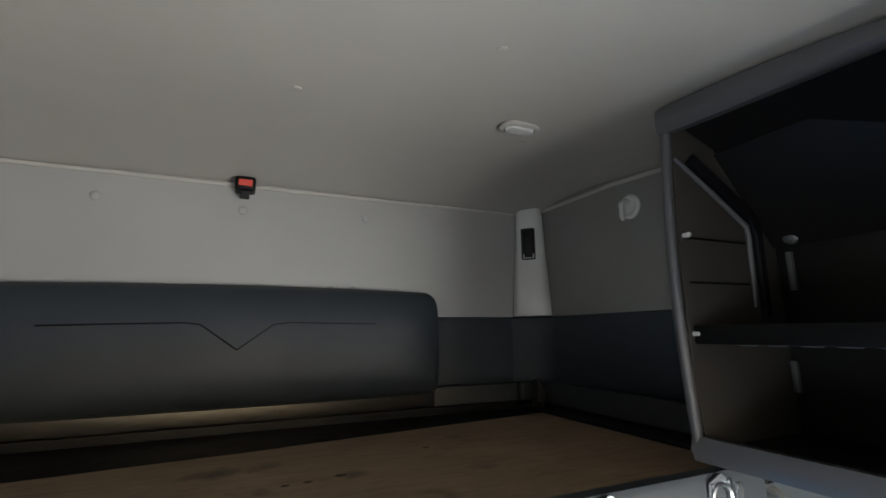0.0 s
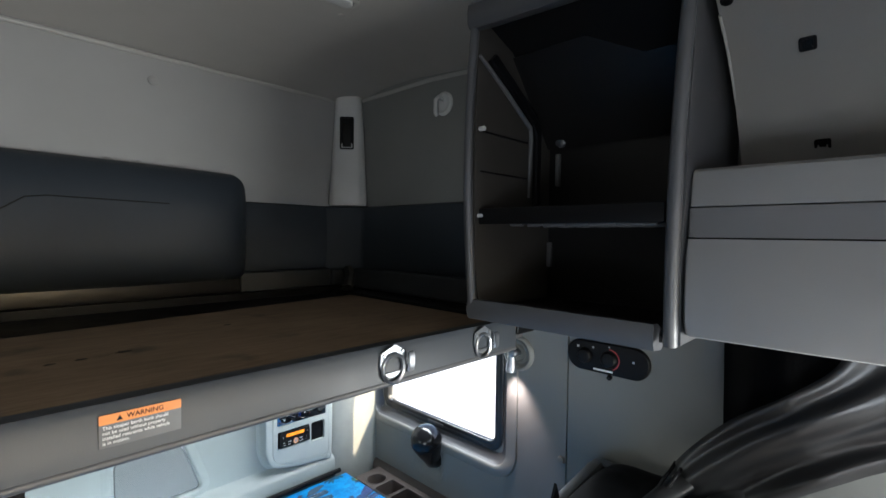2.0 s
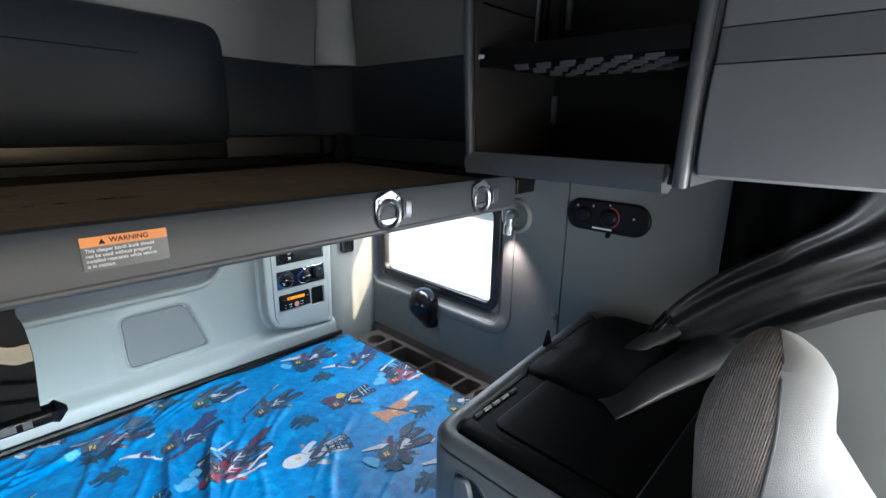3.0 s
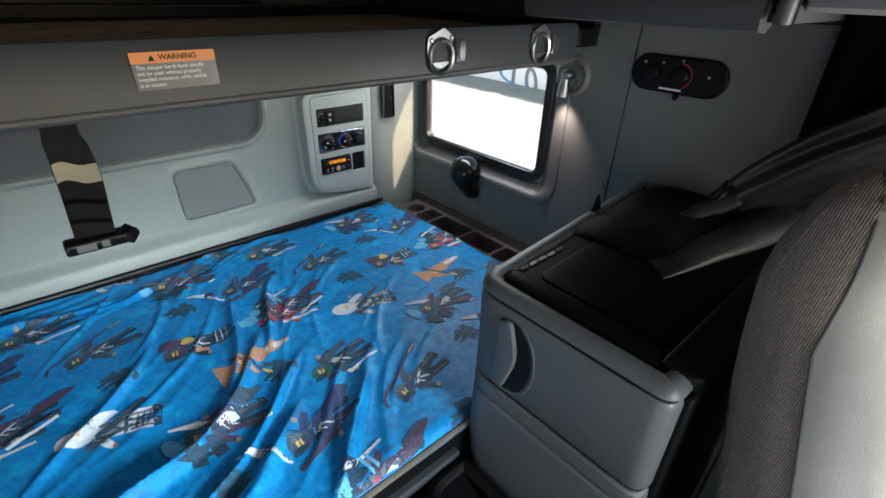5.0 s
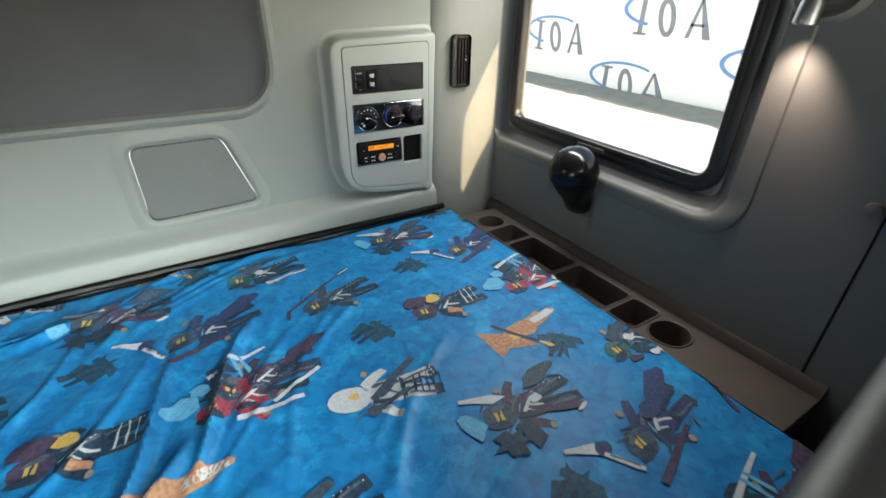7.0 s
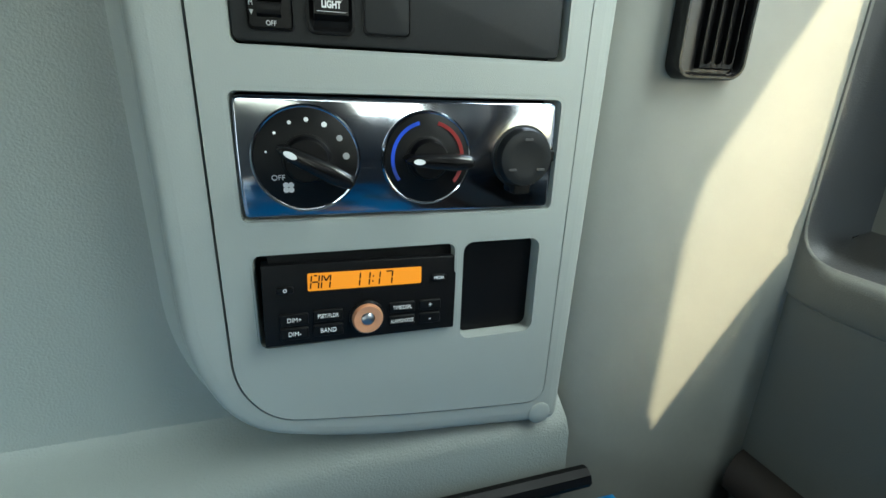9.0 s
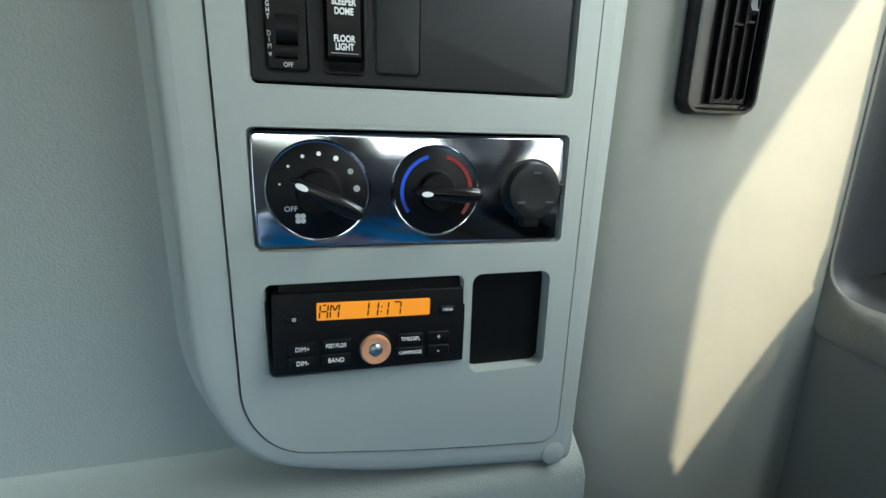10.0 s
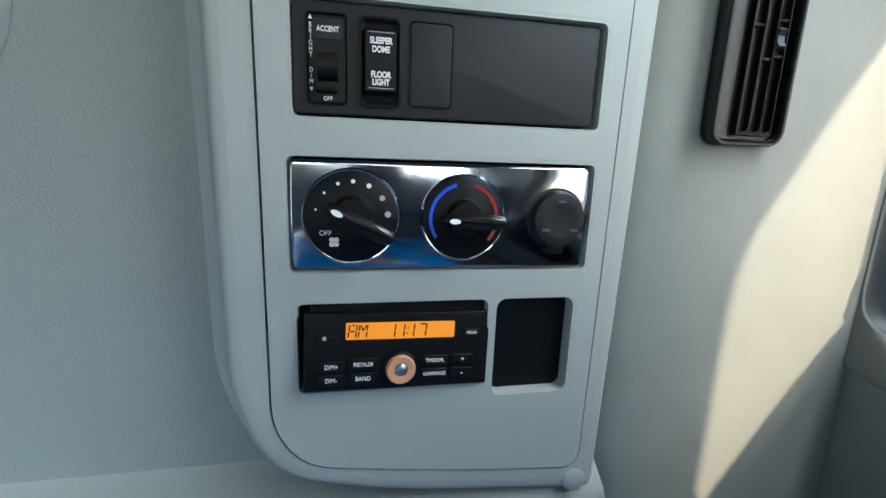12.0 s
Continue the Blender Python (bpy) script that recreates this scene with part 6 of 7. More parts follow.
KINDS = [
    ("A", (-0.190, -0.294), 13, cluster(P_CHAR, P_CHAR, P_DARK, [(P_MAR, quad(-0.02, 0.046, 0.080, 0.0032, 20)), (P_CHAR, blade(0.078, 0.083, 0.032, 0.008, 20)), (P_WHITE, quad(0.085, 0.084, 0.020, 0.0012, 20)), (P_MAR, quad(-0.10, 0.008, 0.016, 0.004, 60))])),
    ("B", (-0.009, -0.421), 2, cluster(P_MAR, P_DARK, P_DARK, [(P_YEL, blob(0.0, 0.036, 0.018, 0.015, 0, 9, 0.12)), (P_MAR, blob(-0.045, 0.040, 0.032, 0.020, 10, 12, 0.2)), (P_ORA, quad(0.02, -0.030, 0.016, 0.008, -30)), (P_WHITE, quad(0.066, 0.004, 0.026, 0.0014, 78)), (P_WHITE, quad(0.080, 0.004, 0.026, 0.0014, 80)), (P_WHITE, quad(0.093, 0.004, 0.024, 0.0014, 78))])),
    ("C", (-0.300, -0.129), 7, cluster(P_GRN, P_DARK, P_DARK, [(P_CHAR, quad(0.02, 0.040, 0.050, 0.010, 14)), (P_WHITE, quad(0.062, -0.045, 0.046, 0.0042, 4)), (P_WHITE, blob(0.014, -0.048, 0.010, 0.008, 0, 8)), (P_MAR, quad(-0.03, -0.036, 0.014, 0.007, -20)), (P_WHITE, quad(0.01, 0.010, 0.010, 0.008, 40))])),
    ("D", (-0.370, -0.443), 3, cluster(P_RED, P_MAR, P_MAR, [(P_DARK, spiky(-0.052, 0.050, 0.034, 0)), (P_WHITE, quad(-0.015, 0.066, 0.056, 0.0045, 14)), (P_LBL, quad(-0.02, 0.045, 0.004, 0.022, 10)), (P_LBL, quad(-0.006, 0.050, 0.004, 0.022, 10)), (P_WHITE, quad(0.060, -0.048, 0.050, 0.0040, 20)), (P_MAR, blob(0.10, 0.034, 0.050, 0.017, 18, 12, 0.25)), (P_LBL, blob(-0.085, 0.03, 0.018, 0.014, 0))])),
    ("E", (-0.214, -0.569), -14, cluster(P_WHITE, P_WHITE, P_WHITE, [(P_WHITE, blob(-0.050, 0.0, 0.034, 0.027, 0, 14, 0.05)), (P_YEL, blob(-0.040, 0.004, 0.010, 0.008, 0, 8)), (P_CHAR, quad(0.034, 0.028, 0.060, 0.007, 42)), (P_CHAR, quad(0.026, -0.020, 0.034, 0.006, 24)), (P_CHAR, blob(-0.01, -0.036, 0.014, 0.012, 0, 8))] + [(P_DARK, quad(0.066 + 0.012 * k, 0.0, 0.020, 0.0016, 86)) for k in range(5)], P_CHAR)),
    ("F", (-0.041, -0.705), -5, cluster(P_CHAR, P_MAR, P_CHAR, [(P_WHITE, blade(-0.050, 0.042, 0.042, 0.012, -16)), (P_DARK, spiky(-0.050, -0.052, 0.040, 10)), (P_DARK, quad(-0.01, -0.050, 0.014, 0.024, 10)), (P_LBL, blob(-0.090, 0.0, 0.018, 0.028, 20)), (P_CHAR, blob(0.072, 0.052, 0.046, 0.016, 24, 12, 0.2)), (P_WHITE, blob(0.036, 0.006, 0.012, 0.010, 0)), (P_MAR, quad(0.07, -0.03, 0.036, 0.007, -18)), (P_WHITE, quad(0.098, -0.044, 0.012, 0.003, 20))])),
    ("G", (0.074, -0.570), -8, [(P_ORA, [(-0.085, 0.035), (-0.02, 0.012), (0.02, -0.045), (-0.045, -0.03), (-0.07, -0.05)]), (P_ORA, blob(0.045, 0.030, 0.075, 0.018, 16, 16, 0.3)), (P_WHITE, blob(0.075, 0.038, 0.042, 0.008, 16, 12, 0.4)), (P_YEL, blob(-0.01, 0.0, 0.014, 0.012, 0)), (P_ORA, spiky(0.02, 0.016, 0.030, 0)), (P_MAR, quad(0.0, -0.005, 0.070, 0.0045, -52)), (P_YEL, blade(0.034, -0.046, 0.016, 0.007, -50)), (P_CHAR, quad(0.045, -0.028, 0.018, 0.007, -30))]),
    ("H", (-0.159, -0.431), 10, [(P_TEAL, spiky(0, 0, 0.050, 15)), (P_DARK, quad(-0.02, 0.012, 0.028, 0.005, 10)), (P_DARK, quad(-0.018, -0.006, 0.026, 0.004, 6)), (P_TEAL, quad(0.022, -0.004, 0.010, 0.034, 8))]),
    ("H", (-0.488, -0.663), 30, [(P_TEAL, spiky(0, 0, 0.048, 40)), (P_DARK, quad(-0.02, 0.012, 0.028, 0.005, 10)), (P_DARK, quad(-0.018, -0.006, 0.026, 0.004, 6)), (P_TEAL, quad(0.022, -0.004, 0.010, 0.034, 8))]),
    ("H", (-0.067, -0.842), 15, [(P_TEAL, spiky(0, 0, 0.048, 25)), (P_DARK, quad(-0.02, 0.012, 0.028, 0.005, 10)), (P_DARK, quad(-0.018, -0.006, 0.026, 0.004, 6)), (P_TEAL, quad(0.022, -0.004, 0.010, 0.034, 8))]),
    ("I", (-0.426, -0.272), 12, cluster(P_CHAR, P_PUR, P_PUR, [(P_PUR, blob(0.085, 0.036, 0.058, 0.022, 22, 12, 0.22)), (P_PUR, blob(0.03, 0.02, 0.022, 0.016, 0, 10)), (P_WHITE, blade(-0.115, 0.052, 0.036, 0.012, -35)), (P_PUR, blob(-0.095, 0.036, 0.014, 0.012, 0)), (P_WHITE, quad(-0.090, 0.000, 0.030, 0.0040, -68)), (P_CHAR, quad(-0.088, 0.002, 0.022, 0.0018, -68)), (P_MAR, quad(-0.015, -0.045, 0.066, 0.0055, 8))])),
    ("J", (0.209, -0.439), 4, cluster(P_RED, P_RED, P_DARK, [(P_DARK, spiky(-0.03, 0.040, 0.036, 10)), (P_LBL, blob(-0.085, 0.035, 0.028, 0.022, 30)), (P_WHITE, quad(0.04, -0.045, 0.055, 0.005, -5))])),
]
UX, VX = Vector((-0.608, -0.035)), Vector((-0.080, -0.595))
for kind, at, turn, layers in KINDS:
    for i in range(-1, 4):
        for j in range(-2, 3):
            c = Vector(at) + UX * i + VX * j
            if not (BX0 - 0.05 < c.x < BX1 + 0.06 and BY0_ - 0.07 < c.y < BY1_ + 0.06):
                continue
            a = radians(turn)
            mb, slots_ = bmnew(), []
            for depth, (m, poly) in enumerate(layers):
                pts = []
                for u, v in [(0.9 * q, 0.9 * w) for q, w in poly]:
                    x, y = c.x + u * math.cos(a) - v * math.sin(a), c.y + u * math.sin(a) + v * math.cos(a)
                    pts.append((min(max(x, BX0 + 0.004), BX1 - 0.002), min(max(y, BY0_ + 0.002), BY1_ - 0.002)))
                b = bmnew()
                try:
                    f = b.faces.new([b.verts.new((x, y, 0)) for x, y in ccw(pts)])
                except ValueError:
                    b.free()
                    continue
                bmesh.ops.triangulate(b, faces=[f])
                for _ in range(4):
                    long_edges = [e for e in b.edges if e.calc_length() > 0.008]
                    if not long_edges:
                        break
                    bmesh.ops.subdivide_edges(b, edges=long_edges, cuts=1)
                    bmesh.ops.triangulate(b, faces=b.faces[:])
                bmesh.ops.remove_doubles(b, verts=b.verts[:], dist=0.0004)
                if not b.faces:
                    b.free()
                    continue
                if m not in slots_:
                    slots_.append(m)
                twin = {v: mb.verts.new((v.co.x, v.co.y, sheet_z(v.co.x, v.co.y) + 0.0006 + 0.00004 * depth)) for v in b.verts}
                for f in b.faces:
                    try:
                        mb.faces.new([twin[v] for v in f.verts]).material_index = slots_.index(m)
                    except ValueError:
                        pass
                b.free()
            motif = part("print_motif", mb, slots_[0], sh)
            for m in slots_[1:]:
                motif.data.materials.append(m)

# ---- storage tray between bed and wall ----
tr = thing("storage_tray", (0.345, -0.40, 0.50), "brown plastic storage tray with compartments and cup holder", "tray")
TX0, TX1, TY0, TY1, TZ = 0.284, 0.414, -0.93, -0.06, 0.672
cells = [rbox(-0.165, -0.098, 0.300, 0.372, 0.033, 8)] + [rbox(y0, y1, 0.290, 0.378, 0.010, 3) for y0, y1 in ((-0.252, -0.178), (-0.418, -0.265), (-0.578, -0.432), (-0.652, -0.590))] + [rbox(-0.737, -0.664, 0.300, 0.378, 0.036, 8)]
b = bmnew()
holed(b, [(TY0, TX0), (TY1, TX0), (TY1, TX1), (TY0, TX1)], cells, lambda u, v, d: Vector((v, u, d)), TZ, TZ - 0.055)
part("deck", b, M_TRAY, tr)
for c in cells:
    b = bmnew()
    sweep(b, c, [(0.005, TZ + 0.0006), (0.003, TZ + 0.003), (0.0, TZ + 0.002), (-0.001, TZ - 0.004), (-0.004, TZ - 0.06)], lambda u, v, d: Vector((v, u, d)))
    part("rim", b, M_TRAY, tr)
b = bmnew()
box(b, TX0, TX1, TY0, TY1, 0.0, TZ - 0.058)
part("base", b, M_TRAY, tr)
b = bmnew()
rings(b, [[Vector((x, y, z)) for x, z in ((TX1 - 0.012, TZ), (TX1 - 0.004, TZ + 0.016), (0.4175, TZ + 0.02), (0.4175, TZ - 0.02), (TX1 - 0.012, TZ - 0.02))] for y in (TY0, TY1 + 0.04)], True, True)
part("wall_edge", b, M_TRAY, tr)

# ---- console cabinet ----
cn = thing("console_cabinet", (0.08, -1.3, 0.0), "grey moulded console cabinet with black top", "cabinet")
PLAN = ccw(rounded([(-0.258, -1.032), (-0.258, -1.384), (0.415, -1.384), (0.415, -0.975)], [0.055, 0.03, 0.005, 0.03], 8))
b = bmnew()
sweep(b, PLAN, eased([(-0.03, 0.10), (-0.010, 0.5), (-0.004, 0.58), (0.004, 0.68), (0.002, 0.785), (0.0005, 0.7925), (-0.004, 0.7960)]), XY, True, True)
part("lower_body", b, M_CONSOLE, cn)
b = bmnew()
sweep(b, PLAN, [(-0.004, 0.8010), (0.0005, 0.8040), (0.001, 0.815), (0.0, 0.8300), (-0.004, 0.8335)], XY, True, True)
part("band", b, M_CONSOLE, cn)
b = bmnew()
sweep(b, PLAN, [(-0.007, 0.77), (-0.007, 1.026)], XY, True, True)
part("inner_body", b, M_BLACK, cn)
b = bmnew()
sweep(b, PLAN, [(-0.004, 0.8405), (0.0, 0.847), (0.0, 0.9), (0.0, 1.010), (-0.004, 1.0165)], XY, True, True)
dr = part("door", b, M_CONSOLE, cn)
b = bmnew()
sweep(b, PLAN, [(-0.004, 1.0225), (0.0, 1.0255), (-0.001, 1.030), (-0.006, 1.036), (-0.014, 1.040), (-0.024, 1.041), (-0.031, 1.038), (-0.034, 1.032), (-0.036, 1.028)], XY, True, True)
part("lid_rim", b, M_CONSOLE, cn)
b = bmnew()
slab(b, grow(PLAN, -0.036), XY, 1.027, 1.0315, 0.003)
part("lid", b, M_LID, cn, "satin black lid")
b = bmnew()
rings(b, [[Vector((x, y, z)) for x, z in ((-0.219, 1.030), (-0.216, 1.0365), (-0.208, 1.040), (-0.190, 1.041), (-0.180, 1.0375), (-0.176, 1.030))] for y in (-1.068, -1.33)] + [[Vector((x, -1.346, 1.030 + (z - 1.030) * 0.45)) for x, z in ((-0.219, 1.030), (-0.216, 1.0365), (-0.208, 1.040), (-0.190, 1.041), (-0.180, 1.0375), (-0.176, 1.030))]], True, True)
part("lid_bar", b, M_LID, cn, "satin black raised bar on the lid")
b = bmnew()
slab(b, rounded([(-0.165, -1.345), (0.36, -1.345), (0.36, -1.075), (-0.165, -1.095)], 0.025, 5), XY, 1.030, 1.0345, 0.004)
part("lid_panel", b, M_LID, cn)
for k in range(5):
    b = bmnew()
    box(b, -0.170 + 0.026 * k, -0.150 + 0.026 * k, -1.0665, -1.0615, 1.0305, 1.0355, 0.001)
    part("vent_slot", b, M_LENS if k in (1, 2, 3) else M_TRIM, cn)
b = bmnew()
slab(b, rounded([(-0.214, -1.3945), (0.41, -1.3945), (0.41, -1.338), (-0.214, -1.338)], [0.03, 0.004, 0.004, 0.012], 5), XY, 1.020, 1.0425, 0.005)
part("lid_end", b, M_BLACK, cn)
b = bmnew()
box(b, -0.225, 0.41, -1.393, -1.381, 0.12, 1.0195, 0.004)
part("end_panel", b, M_BLACK, cn, "black end panel beside the seat")
HND = rounded([(-1.100, 1.002), (-1.094, 0.862), (-1.118, 0.846), (-1.160, 0.858), (-1.183, 0.915), (-1.172, 0.975), (-1.142, 1.006)], [0.012, 0.02, 0.02, 0.03, 0.04, 0.03, 0.012], 5)
b = bmnew()
sweep(b, HND, [(0.003, -0.2583), (0.001, -0.2594), (-0.002, -0.2585), (-0.004, -0.256)], YZ)
part("handle_rim", b, M_CONSOLE, dr)
b = bmnew()
sweep(b, grow(HND, -0.004), [(0, -0.2595), (-0.001, -0.2585)], YZ, True, True)
part("handle_recess", b, M_BLACK, dr)
b = bmnew()
slab(b, rounded([(-1.104, 0.996), (-1.100, 0.864), (-1.122, 0.852), (-1.149, 0.935), (-1.130, 1.002)], [0.01, 0.014, 0.014, 0.03, 0.012], 4), YZ, -0.2595, -0.268, 0.003)
part("handle_grip", b, M_CONSOLE, dr)
b = bmnew()
rings(b, [[Vector((0.13, y, 1.035)), Vector((0.15, y, 1.075)), Vector((0.165, y, 1.035))] for y in (-1.010, -1.016)], True, True)
part("corner_tab", b, M_BLACK, cn)
b = bmnew()
LEDGE = ccw(rounded([(-0.40, -1.040), (-0.40, -1.55), (-0.255, -1.55), (-0.255, -1.040)], [0.07, 0.02, 0.01, 0.02], 8))
sweep(b, LEDGE, [(-0.05, 0.0), (-0.02, 0.40), (0.0, 0.54), (0.0, 0.575), (-0.008, 0.592), (-0.02, 0.597), (-0.03, 0.592), (-0.034, 0.588)], XY, True, True)
fl = tagged(part("floor_ledge", b, M_BLACK), "black moulded plastic ledge beside the console", "ledge")
b = bmnew()
sweep(b, LEDGE, [(-0.001, 0.558), (0.0022, 0.562), (0.0028, 0.567), (0.0022, 0.572), (-0.001, 0.576)], XY)
part("edge_bead", b, M_TRIM, fl, "grey bead round the edge")

# ---- passenger seat ----
SEAT_REAR = [(0.5, -1.50), (0.75, -1.455), (0.887, -1.425), (1.02, -1.403), (1.10, -1.396), (1.19, -1.391), (1.23, -1.395), (1.275, -1.408), (1.303, -1.421), (1.318, -1.436), (1.3225, -1.4475)]
SEAT_FRONT = [(0.5, -1.70), (0.95, -1.63), (1.06, -1.585), (1.12, -1.556), (1.165, -1.530), (1.195, -1.512), (1.23, -1.506), (1.26, -1.503), (1.28, -1.498), (1.300, -1.486), (1.315, -1.466), (1.3225, -1.4490)]
SEAT_NEAR = [(0.5, -0.23), (1.2, -0.215), (1.27, -0.21), (1.30, -0.2), (1.318, -0.17), (1.3225, -0.147)]
SEAT_FAR = [(0.5, 0.27), (0.95, 0.22), (1.05, 0.12), (1.12, 0.04), (1.2, -0.02), (1.27, -0.06), (1.316, -0.12), (1.3225, -0.144)]


def along2(tab, z):
    """Straight steps through a short table of (z, value)."""
    for (z0, y0), (z1, y1) in zip(tab, tab[1:]):
        if z <= z1:
            return y0 + (y1 - y0) * (z - z0) / (z1 - z0)
    return tab[-1][1]


st = thing("passenger_seat", (0.05, -1.6, 0.0), "grey knit fabric passenger seat beside the console", "seat")
b = bmnew()


def seat_back(s, t):
    a = 2 * math.pi * s
    z = 0.50 + 0.8225 * t ** 0.6
    rear = along2(SEAT_REAR, z)
    front = along2(SEAT_FRONT, z)
    half_d, cy = (rear - front) / 2, (rear + front) / 2
    near, far = along2(SEAT_NEAR, z), along2(SEAT_FAR, z)
    half_w, cx = (far - near) / 2, (far + near) / 2
    c, q = math.cos(a), math.sin(a)
    e = 0.6 if q > 0 else 0.95
    return Vector((cx + half_w * math.copysign(abs(c) ** e, c), cy + half_d * math.copysign(abs(q) ** e, q), z))


def seam_at(t):
    """Where round the seat the front seam runs, at height t."""
    z = 0.50 + 0.8225 * t ** 0.6
    rear, front = along2(SEAT_REAR, z), along2(SEAT_FRONT, z)
    y = -1.470 - 0.25 * max(0.0, 1.15 - z) + 0.014 * max(0.0, min(1.0, (z - 1.215) / 0.11)) ** 2
    u = (y - (rear + front) / 2) / max(1e-4, (rear - front) / 2)
    u = max(-0.95, min(0.95, u))
    q = u ** (1 / 0.6) if u > 0 else -((-u) ** (1 / 0.95))
    return 0.5 - math.asin(q) / (2 * math.pi)


vs = surface(b, lambda s, t: seat_back(-(seam_at(t) - 0.5) + (2 * seam_at(t) - 0.5) * s, t), 56, 44)
bmesh.ops.remove_doubles(b, verts=b.verts[:], dist=1e-5)
part("backrest", b, M_KNIT, st, "ribbed grey knit back and sides")
b = bmnew()
vs = surface(b, lambda s, t: seat_back(seam_at(t) + (1.5 - 2 * seam_at(t)) * s, t) + Vector((0, -0.004 * math.sin(math.pi * s), 0)), 40, 44)
part("front_panel", b, M_PLUSH, st, "pale plush front panel")
b = bmnew()
tube(b, [seat_back(seam_at(0.02 + 0.98 * k / 30), 0.02 + 0.98 * k / 30) for k in range(31)], 0.0016, 6)
part("seam", b, M_TRIM, st)
b = bmnew()
box(b, -0.2, 0.29, -2.05, -1.53, 0.46, 0.60, 0.05)
part("seat_cushion", b, M_KNIT, st)
b = bmnew()
box(b, -0.15, 0.24, -2.0, -1.64, 0.0, 0.46, 0.02)
part("pedestal", b, M_BLACK, st)
b = bmnew()
pts = [seat_back(0.5 - 0.09, 0.02 + 0.96 * k / 24) for k in range(25)]
tube(b, [p + Vector((0.0005, 0, 0)) for p in pts], 0.0016, 6)
part("seam", b, M_KNIT, st)

th = thing("seat_belt", (-0.23, -1.70, 0.7), "orange safety belt hanging in front of the seat", "seat belt")
b = bmnew()
surface(b, lambda s, t: Vector((-0.195 + 0.01 * math.sin(6 * t), -1.595 - 0.05 * s - 0.06 * (1 - t), 0.58 + 0.54 * t)), 4, 20)
bmesh.ops.solidify(b, geom=b.faces[:], thickness=0.002)
part("webbing", b, M_BELT, th)

# ---- gathered curtain ----
ct = thing("gathered_curtain", (0.33, -1.4, 1.06), "black vinyl curtain gathered and tied to the wall", "curtain")
b = bmnew()


def along(pts, k):
    k = min(0.9999, max(0.0, k)) * (len(pts) - 1)
    i = int(k)
    f = k - i
    g = lambda n: Vector(pts[min(max(n, 0), len(pts) - 1)])
    a, p, q, d = g(i - 1), g(i), g(i + 1), g(i + 2)
    return 0.5 * ((2 * p) + (q - a) * f + (2 * a - 5 * p + 4 * q - d) * f ** 2 + (3 * p - 3 * q + d - a) * f ** 3)


UPPER = [(0.35, -1.165, 1.035), (0.365, -1.20, 1.125), (0.38, -1.29, 1.232), (0.385, -1.388, 1.314), (0.385, -1.46, 1.385), (0.38, -1.492, 1.475)]
LOWER = [(0.345, -1.18, 1.005), (0.36, -1.26, 1.025), (0.375, -1.36, 1.085), (0.38, -1.455, 1.160), (0.38, -1.56, 1.235), (0.38, -1.74, 1.31)]
RIDGES = [(0.06, 0.10, 0.034), (0.36, 0.13, 0.040), (0.63, 0.08, 0.020), (0.88, 0.11, 0.034)]


def drape(s, t):
    """Folds that fan out from the tie, each a narrow ridge with a slack hollow beside it."""
    p = along(UPPER, t).lerp(along(LOWER, t), s)
    q = s + 0.07 * noise.noise(Vector((s * 1.5, t * 2.2, 0.4)))
    w = 0.0
    for c, half, tall in RIDGES:
        d = (q - c) / half
        fade = 0.55 + 0.6 * noise.noise(Vector((c * 9, t * 3.2, 1.7))) + 0.45 * math.sin(math.pi * min(1, t * 1.05))
        w += max(0.15, fade) * tall * math.exp(-d * d * (1.0 if d < 0 else 0.45))
    w += 0.010 * noise.noise(Vector((s * 2.5, t * 3, 3.0))) + 0.0005 * noise.noise(Vector((s * 9, t * 12, 5.0)))
    p.x -= w * (0.06 + 0.94 * min(1.0, t * 1.7) ** 1.3) + 0.02 * math.sin(math.pi * s) * (1 - t)
    return p


surface(b, drape, 150, 60)
bmesh.ops.recalc_face_normals(b, faces=b.faces[:])
bmesh.ops.solidify(b, geom=b.faces[:], thickness=0.0015)
part("cloth", b, M_CURTAIN, ct)
b = bmnew()


def hanging(s, t):
    y = -1.279 - 0.45 * s
    return Vector((0.392 - 0.006 * math.sin(s * 30 + 0.8 * math.sin(t * 3)) - 0.004 * noise.noise(Vector((s * 6, t * 4, 0))), y + 0.006 * t, 1.10 + 0.43 * s * 0.45 + (0.40 - 0.43 * s * 0.45) * t))


surface(b, hanging, 60, 16)
bmesh.ops.solidify(b, geom=b.faces[:], thickness=0.003)
part("hanging_cloth", b, M_BLACKCLOTH, ct)
b = bmnew()
for dy in (-0.008, 0.008):
    tube(b, [Vector((0.362, -1.200 + dy, 1.112)), Vector((0.335, -1.198 + dy, 1.102)), Vector((0.305, -1.192 + dy, 1.090)), Vector((0.280, -1.184 + dy, 1.066))], 0.0042, 8)
part("tie_strap", b, M_GLOSSBLACK, ct)
b = bmnew()


def heap(s, t):
    """Slack black puff of cloth below the tie, resting on the console."""
    x, y = 0.02 + 0.39 * s, -1.025 - 0.225 * t
    e = max(0.0, (1 - abs(2 * s - 1) ** 3.5) * (1 - abs(2 * t - 1) ** 2.6)) ** 0.6
    lump = 0.75 + 0.55 * s + 0.35 * noise.noise(Vector((s * 2.3, t * 1.9, 4.1)))
    return Vector((x, y, 1.030 + e * (0.040 * lump + 0.004 * noise.noise(Vector((s * 7, t * 6, 1.3))))))


surface(b, heap, 60, 40)
part("tied_end", b, M_BLACKCLOTH, ct)


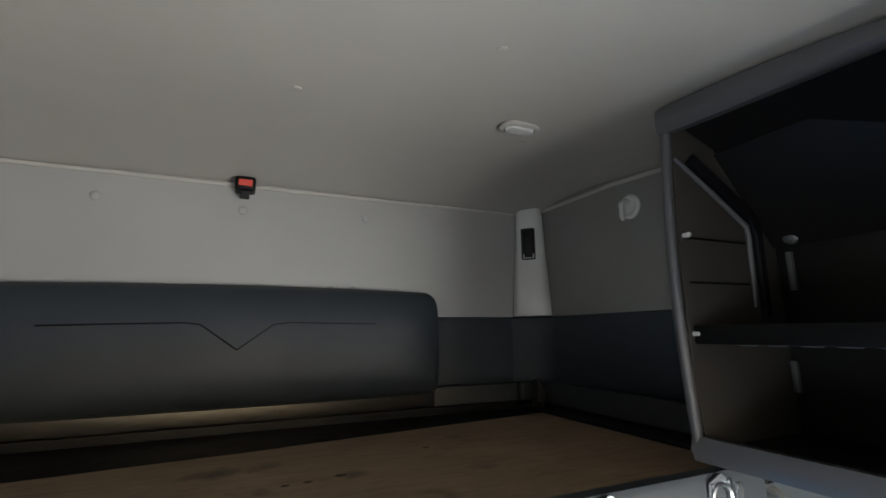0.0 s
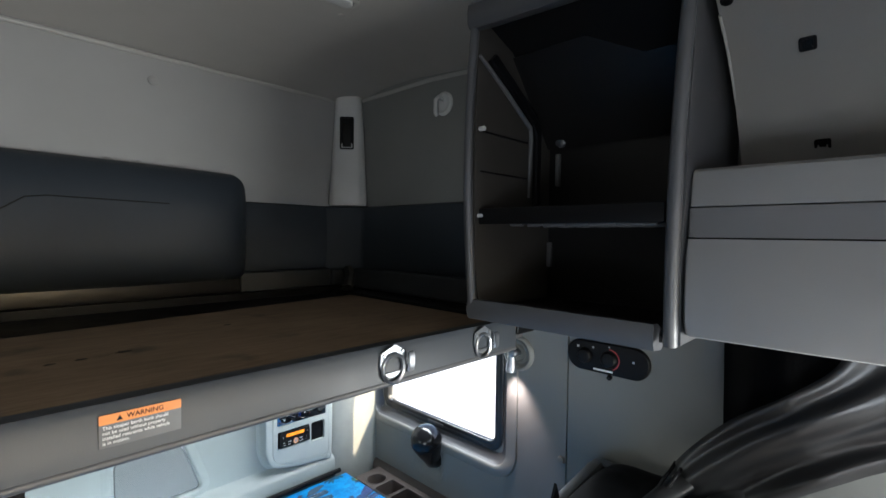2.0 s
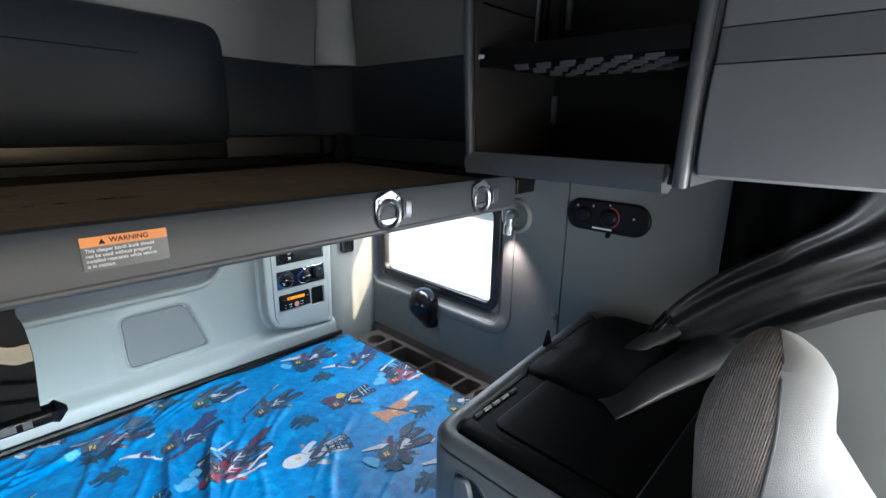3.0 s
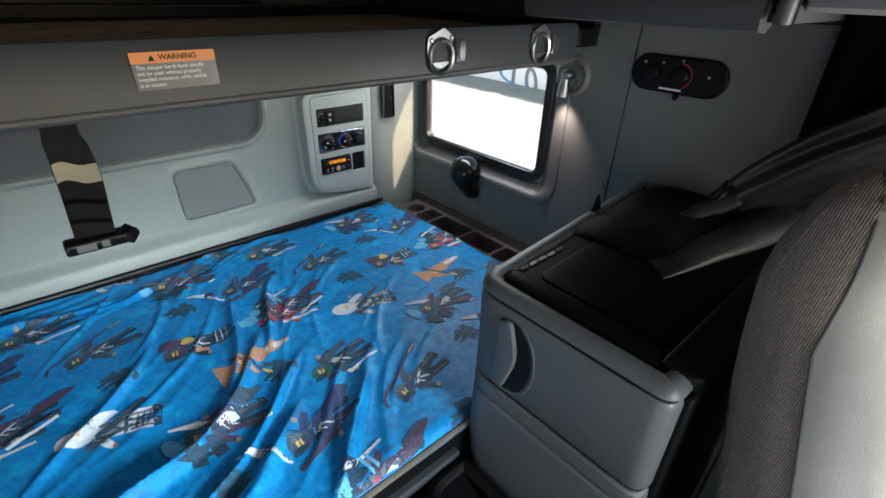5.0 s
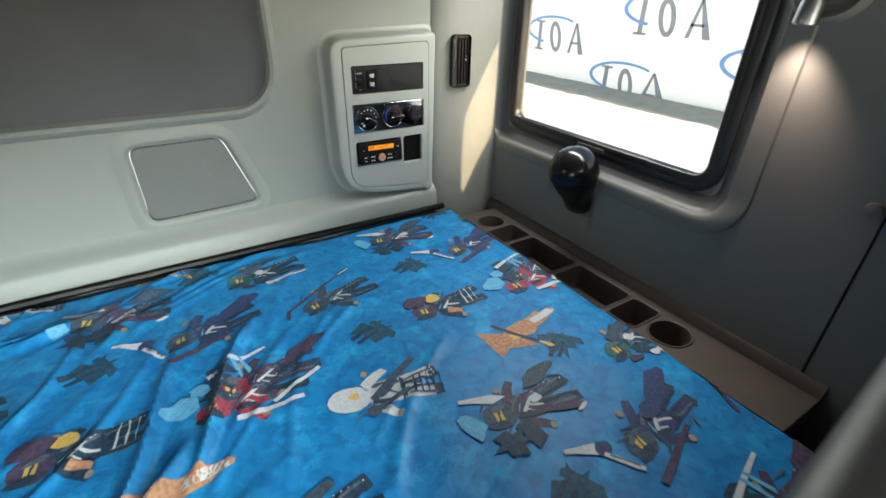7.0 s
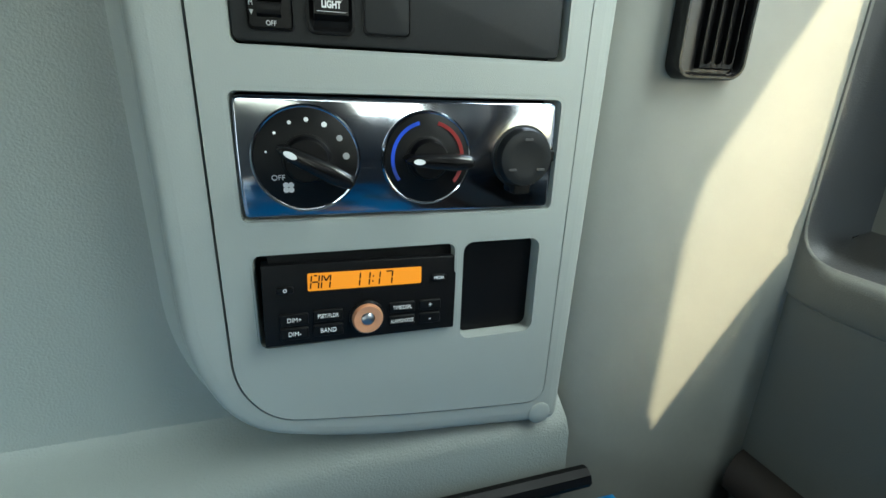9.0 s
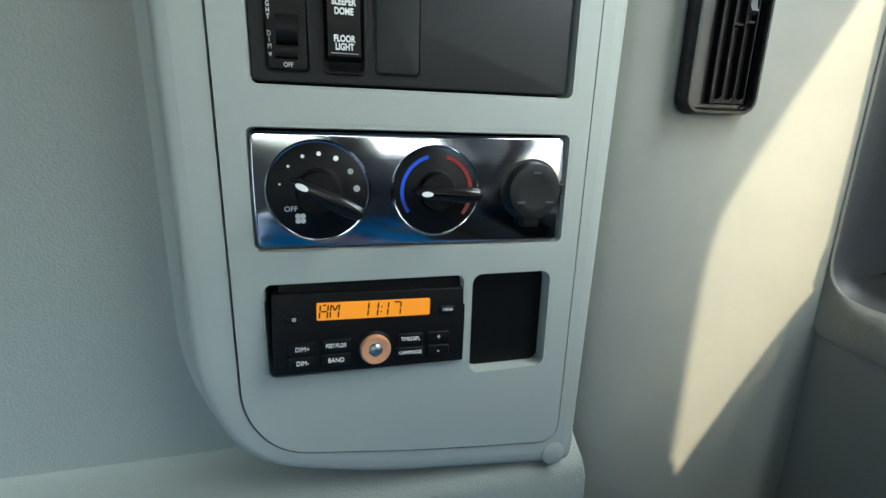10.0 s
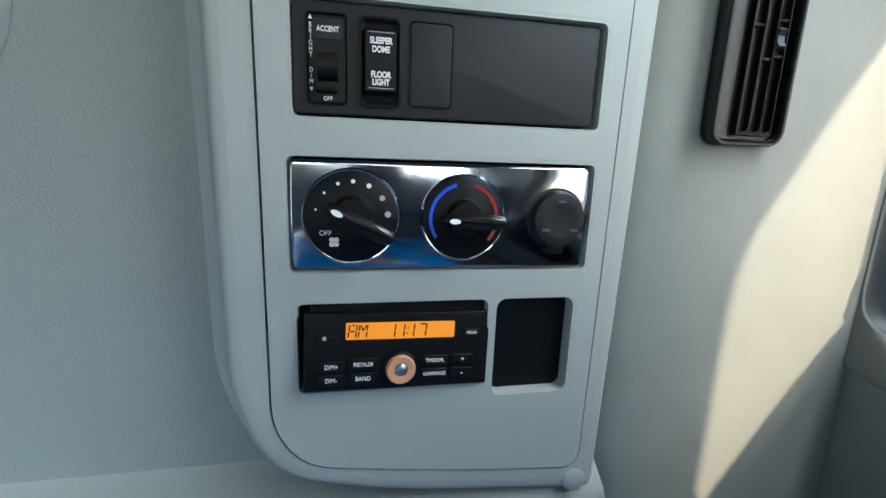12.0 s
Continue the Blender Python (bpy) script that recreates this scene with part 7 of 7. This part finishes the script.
def roll(front, back, tall, name, label):
    """A fold of cloth: a free front edge, a rounded crest and a hidden back edge."""
    def at(s, t):
        f, k = along(front, t), along(back, t)
        a = math.pi * s
        p = f.lerp(k, (1 - math.cos(a)) / 2)
        p.z += math.sin(a) ** 0.8 * along([(0, 0, h) for h in tall], t).z if 0 < s < 1 else 0.0
        return p + Vector((0, 0, 0.003 * noise.noise(Vector((s * 2.5, t * 5, 2.2)))))

    b = bmnew()
    surface(b, at, 20, 36)
    bmesh.ops.solidify(b, geom=b.faces[:], thickness=0.0015)
    part(name, b, M_CURTAINBACK, ct, label)


roll([(0.375, -1.352, 1.12), (0.34, -1.346, 1.062), (0.26, -1.322, 1.040), (0.14, -1.285, 1.037), (-0.005, -1.243, 1.034)],
     [(0.375, -1.262, 1.10), (0.34, -1.256, 1.050), (0.26, -1.236, 1.040), (0.15, -1.215, 1.036), (0.030, -1.190, 1.034)],
     (0.022, 0.030, 0.030, 0.022, 0.006), "tail", "grey backing of the folded curtain end")
roll([(0.365, -1.250, 1.085), (0.30, -1.222, 1.062), (0.20, -1.196, 1.050), (0.09, -1.168, 1.040)],
     [(0.365, -1.19, 1.075), (0.30, -1.172, 1.060), (0.20, -1.150, 1.048), (0.11, -1.128, 1.040)],
     (0.020, 0.024, 0.020, 0.006), "fold", "narrow grey fold of the curtain end")

# ---- outside ----
b = bmnew()
box(b, -150, 150, -150, 150, -1.32, -1.25)
structure("ground", b, M_CONCRETE, "pale gravel yard in bright sun", "ground")


b = bmnew()
surface(b, lambda s, t: Vector((9.9 + 1.6 * s + 0.25 * noise.noise(Vector((t * 60, 0, 3))) * (1 - s), -16 + 42 * t, -1.246 + 0.12 * s + 0.02 * noise.noise(Vector((s * 4, t * 90, 1))))), 8, 160)
structure("ground_strip", b, M_WEEDS, "grey-green gravel verge along the fence", "verge")


def fence(u, v, d):
    return Vector((11.2 - d, u, v))


bn = thing("banner_fence", (11.2, 6.0, -1.25), "white banner fence with repeated grey and blue marks", "fence")
b = bmnew()
slab(b, [(-16, -1.16), (26, -1.16), (26, 1.35), (-16, 1.35)], fence, -0.02, 0.0)
part("banner", b, M_BANNER, bn)


def mark(name, loop, m, lift=0.006):
    lo = [(min(max(u, -15.9), 25.9), min(max(v, -1.15), 1.34)) for u, v in loop]
    if max(v for u, v in lo) - min(v for u, v in lo) < 0.03:
        return
    b = bmnew()
    slab(b, lo, fence, 0.0, lift)
    part(name, b, m, bn)


def logo(u, v):
    """Plain bars, a block and a wedge under a thin arc; they run towards -y."""
    def mk(name, loop, m, lift=0.006):
        mark(name, [(u + (p - u) * 0.84, v + (q - v) * 0.84) for p, q in loop], m, lift)

    mk("mark_bar", rr(u + 0.95, v, 0.17, 0.95, 0.01, 2), M_LOGOG)
    mk("mark_bar", rr(u + 0.95, v + 0.49, 0.48, 0.07, 0.01, 2), M_LOGOG)
    mk("mark_bar", rr(u + 0.95, v - 0.49, 0.48, 0.07, 0.01, 2), M_LOGOG)
    oval = [(u + 0.08 + 0.30 * math.cos(radians(a)) + 0.10 * math.sin(radians(a)), v + 0.53 * math.sin(radians(a))) for a in range(0, 360, 20)]
    hollow = [(u + 0.08 + 0.14 * math.cos(radians(a)) + 0.07 * math.sin(radians(a)), v + 0.38 * math.sin(radians(a))) for a in range(0, 360, 20)]
    for k in (0, 9):
        part_out, part_in = oval[k:k + 10], hollow[k:k + 10]
        if k == 9:
            part_out, part_in = oval[9:] + oval[:1], hollow[9:] + hollow[:1]
        mk("mark_curve", part_out + part_in[::-1], M_LOGOG)
    for du, w in ((-0.72, 0.09), (-1.20, 0.17)):
        top = u - 0.95
        foot = u + du + (0.0 if du > -1 else -0.15)
        mk("mark_wedge", [(top - 0.03, v + 0.52), (top + 0.05, v + 0.52), (foot + w, v - 0.5), (foot - w * 0.4, v - 0.5)], M_LOGOG)
    mk("mark_bar", rr(u - 0.93, v - 0.15, 0.42, 0.07, 0.01, 2), M_LOGOG)
    arc0 = [(u + 0.25 + 1.45 * math.cos(radians(a)), v + 0.22 + 0.50 * math.sin(radians(a))) for a in range(-70, 145, 12)]
    arc1 = [(u + 0.22 + 1.34 * math.cos(radians(a)), v + 0.22 + 0.42 * math.sin(radians(a))) for a in range(-70, 145, 12)]
    mk("mark_arc", arc0 + arc1[::-1], M_LOGOB, 0.009)


for i in range(-3, 4):
    for j in range(-3, 4):
        lu, lv = 10.75 - 3.85 * i - 3.0 * j, 0.04 + 0.72 * i - 1.04 * j
        if -12 < lu < 24 and -1.6 < lv < 1.3:
            logo(lu, lv)
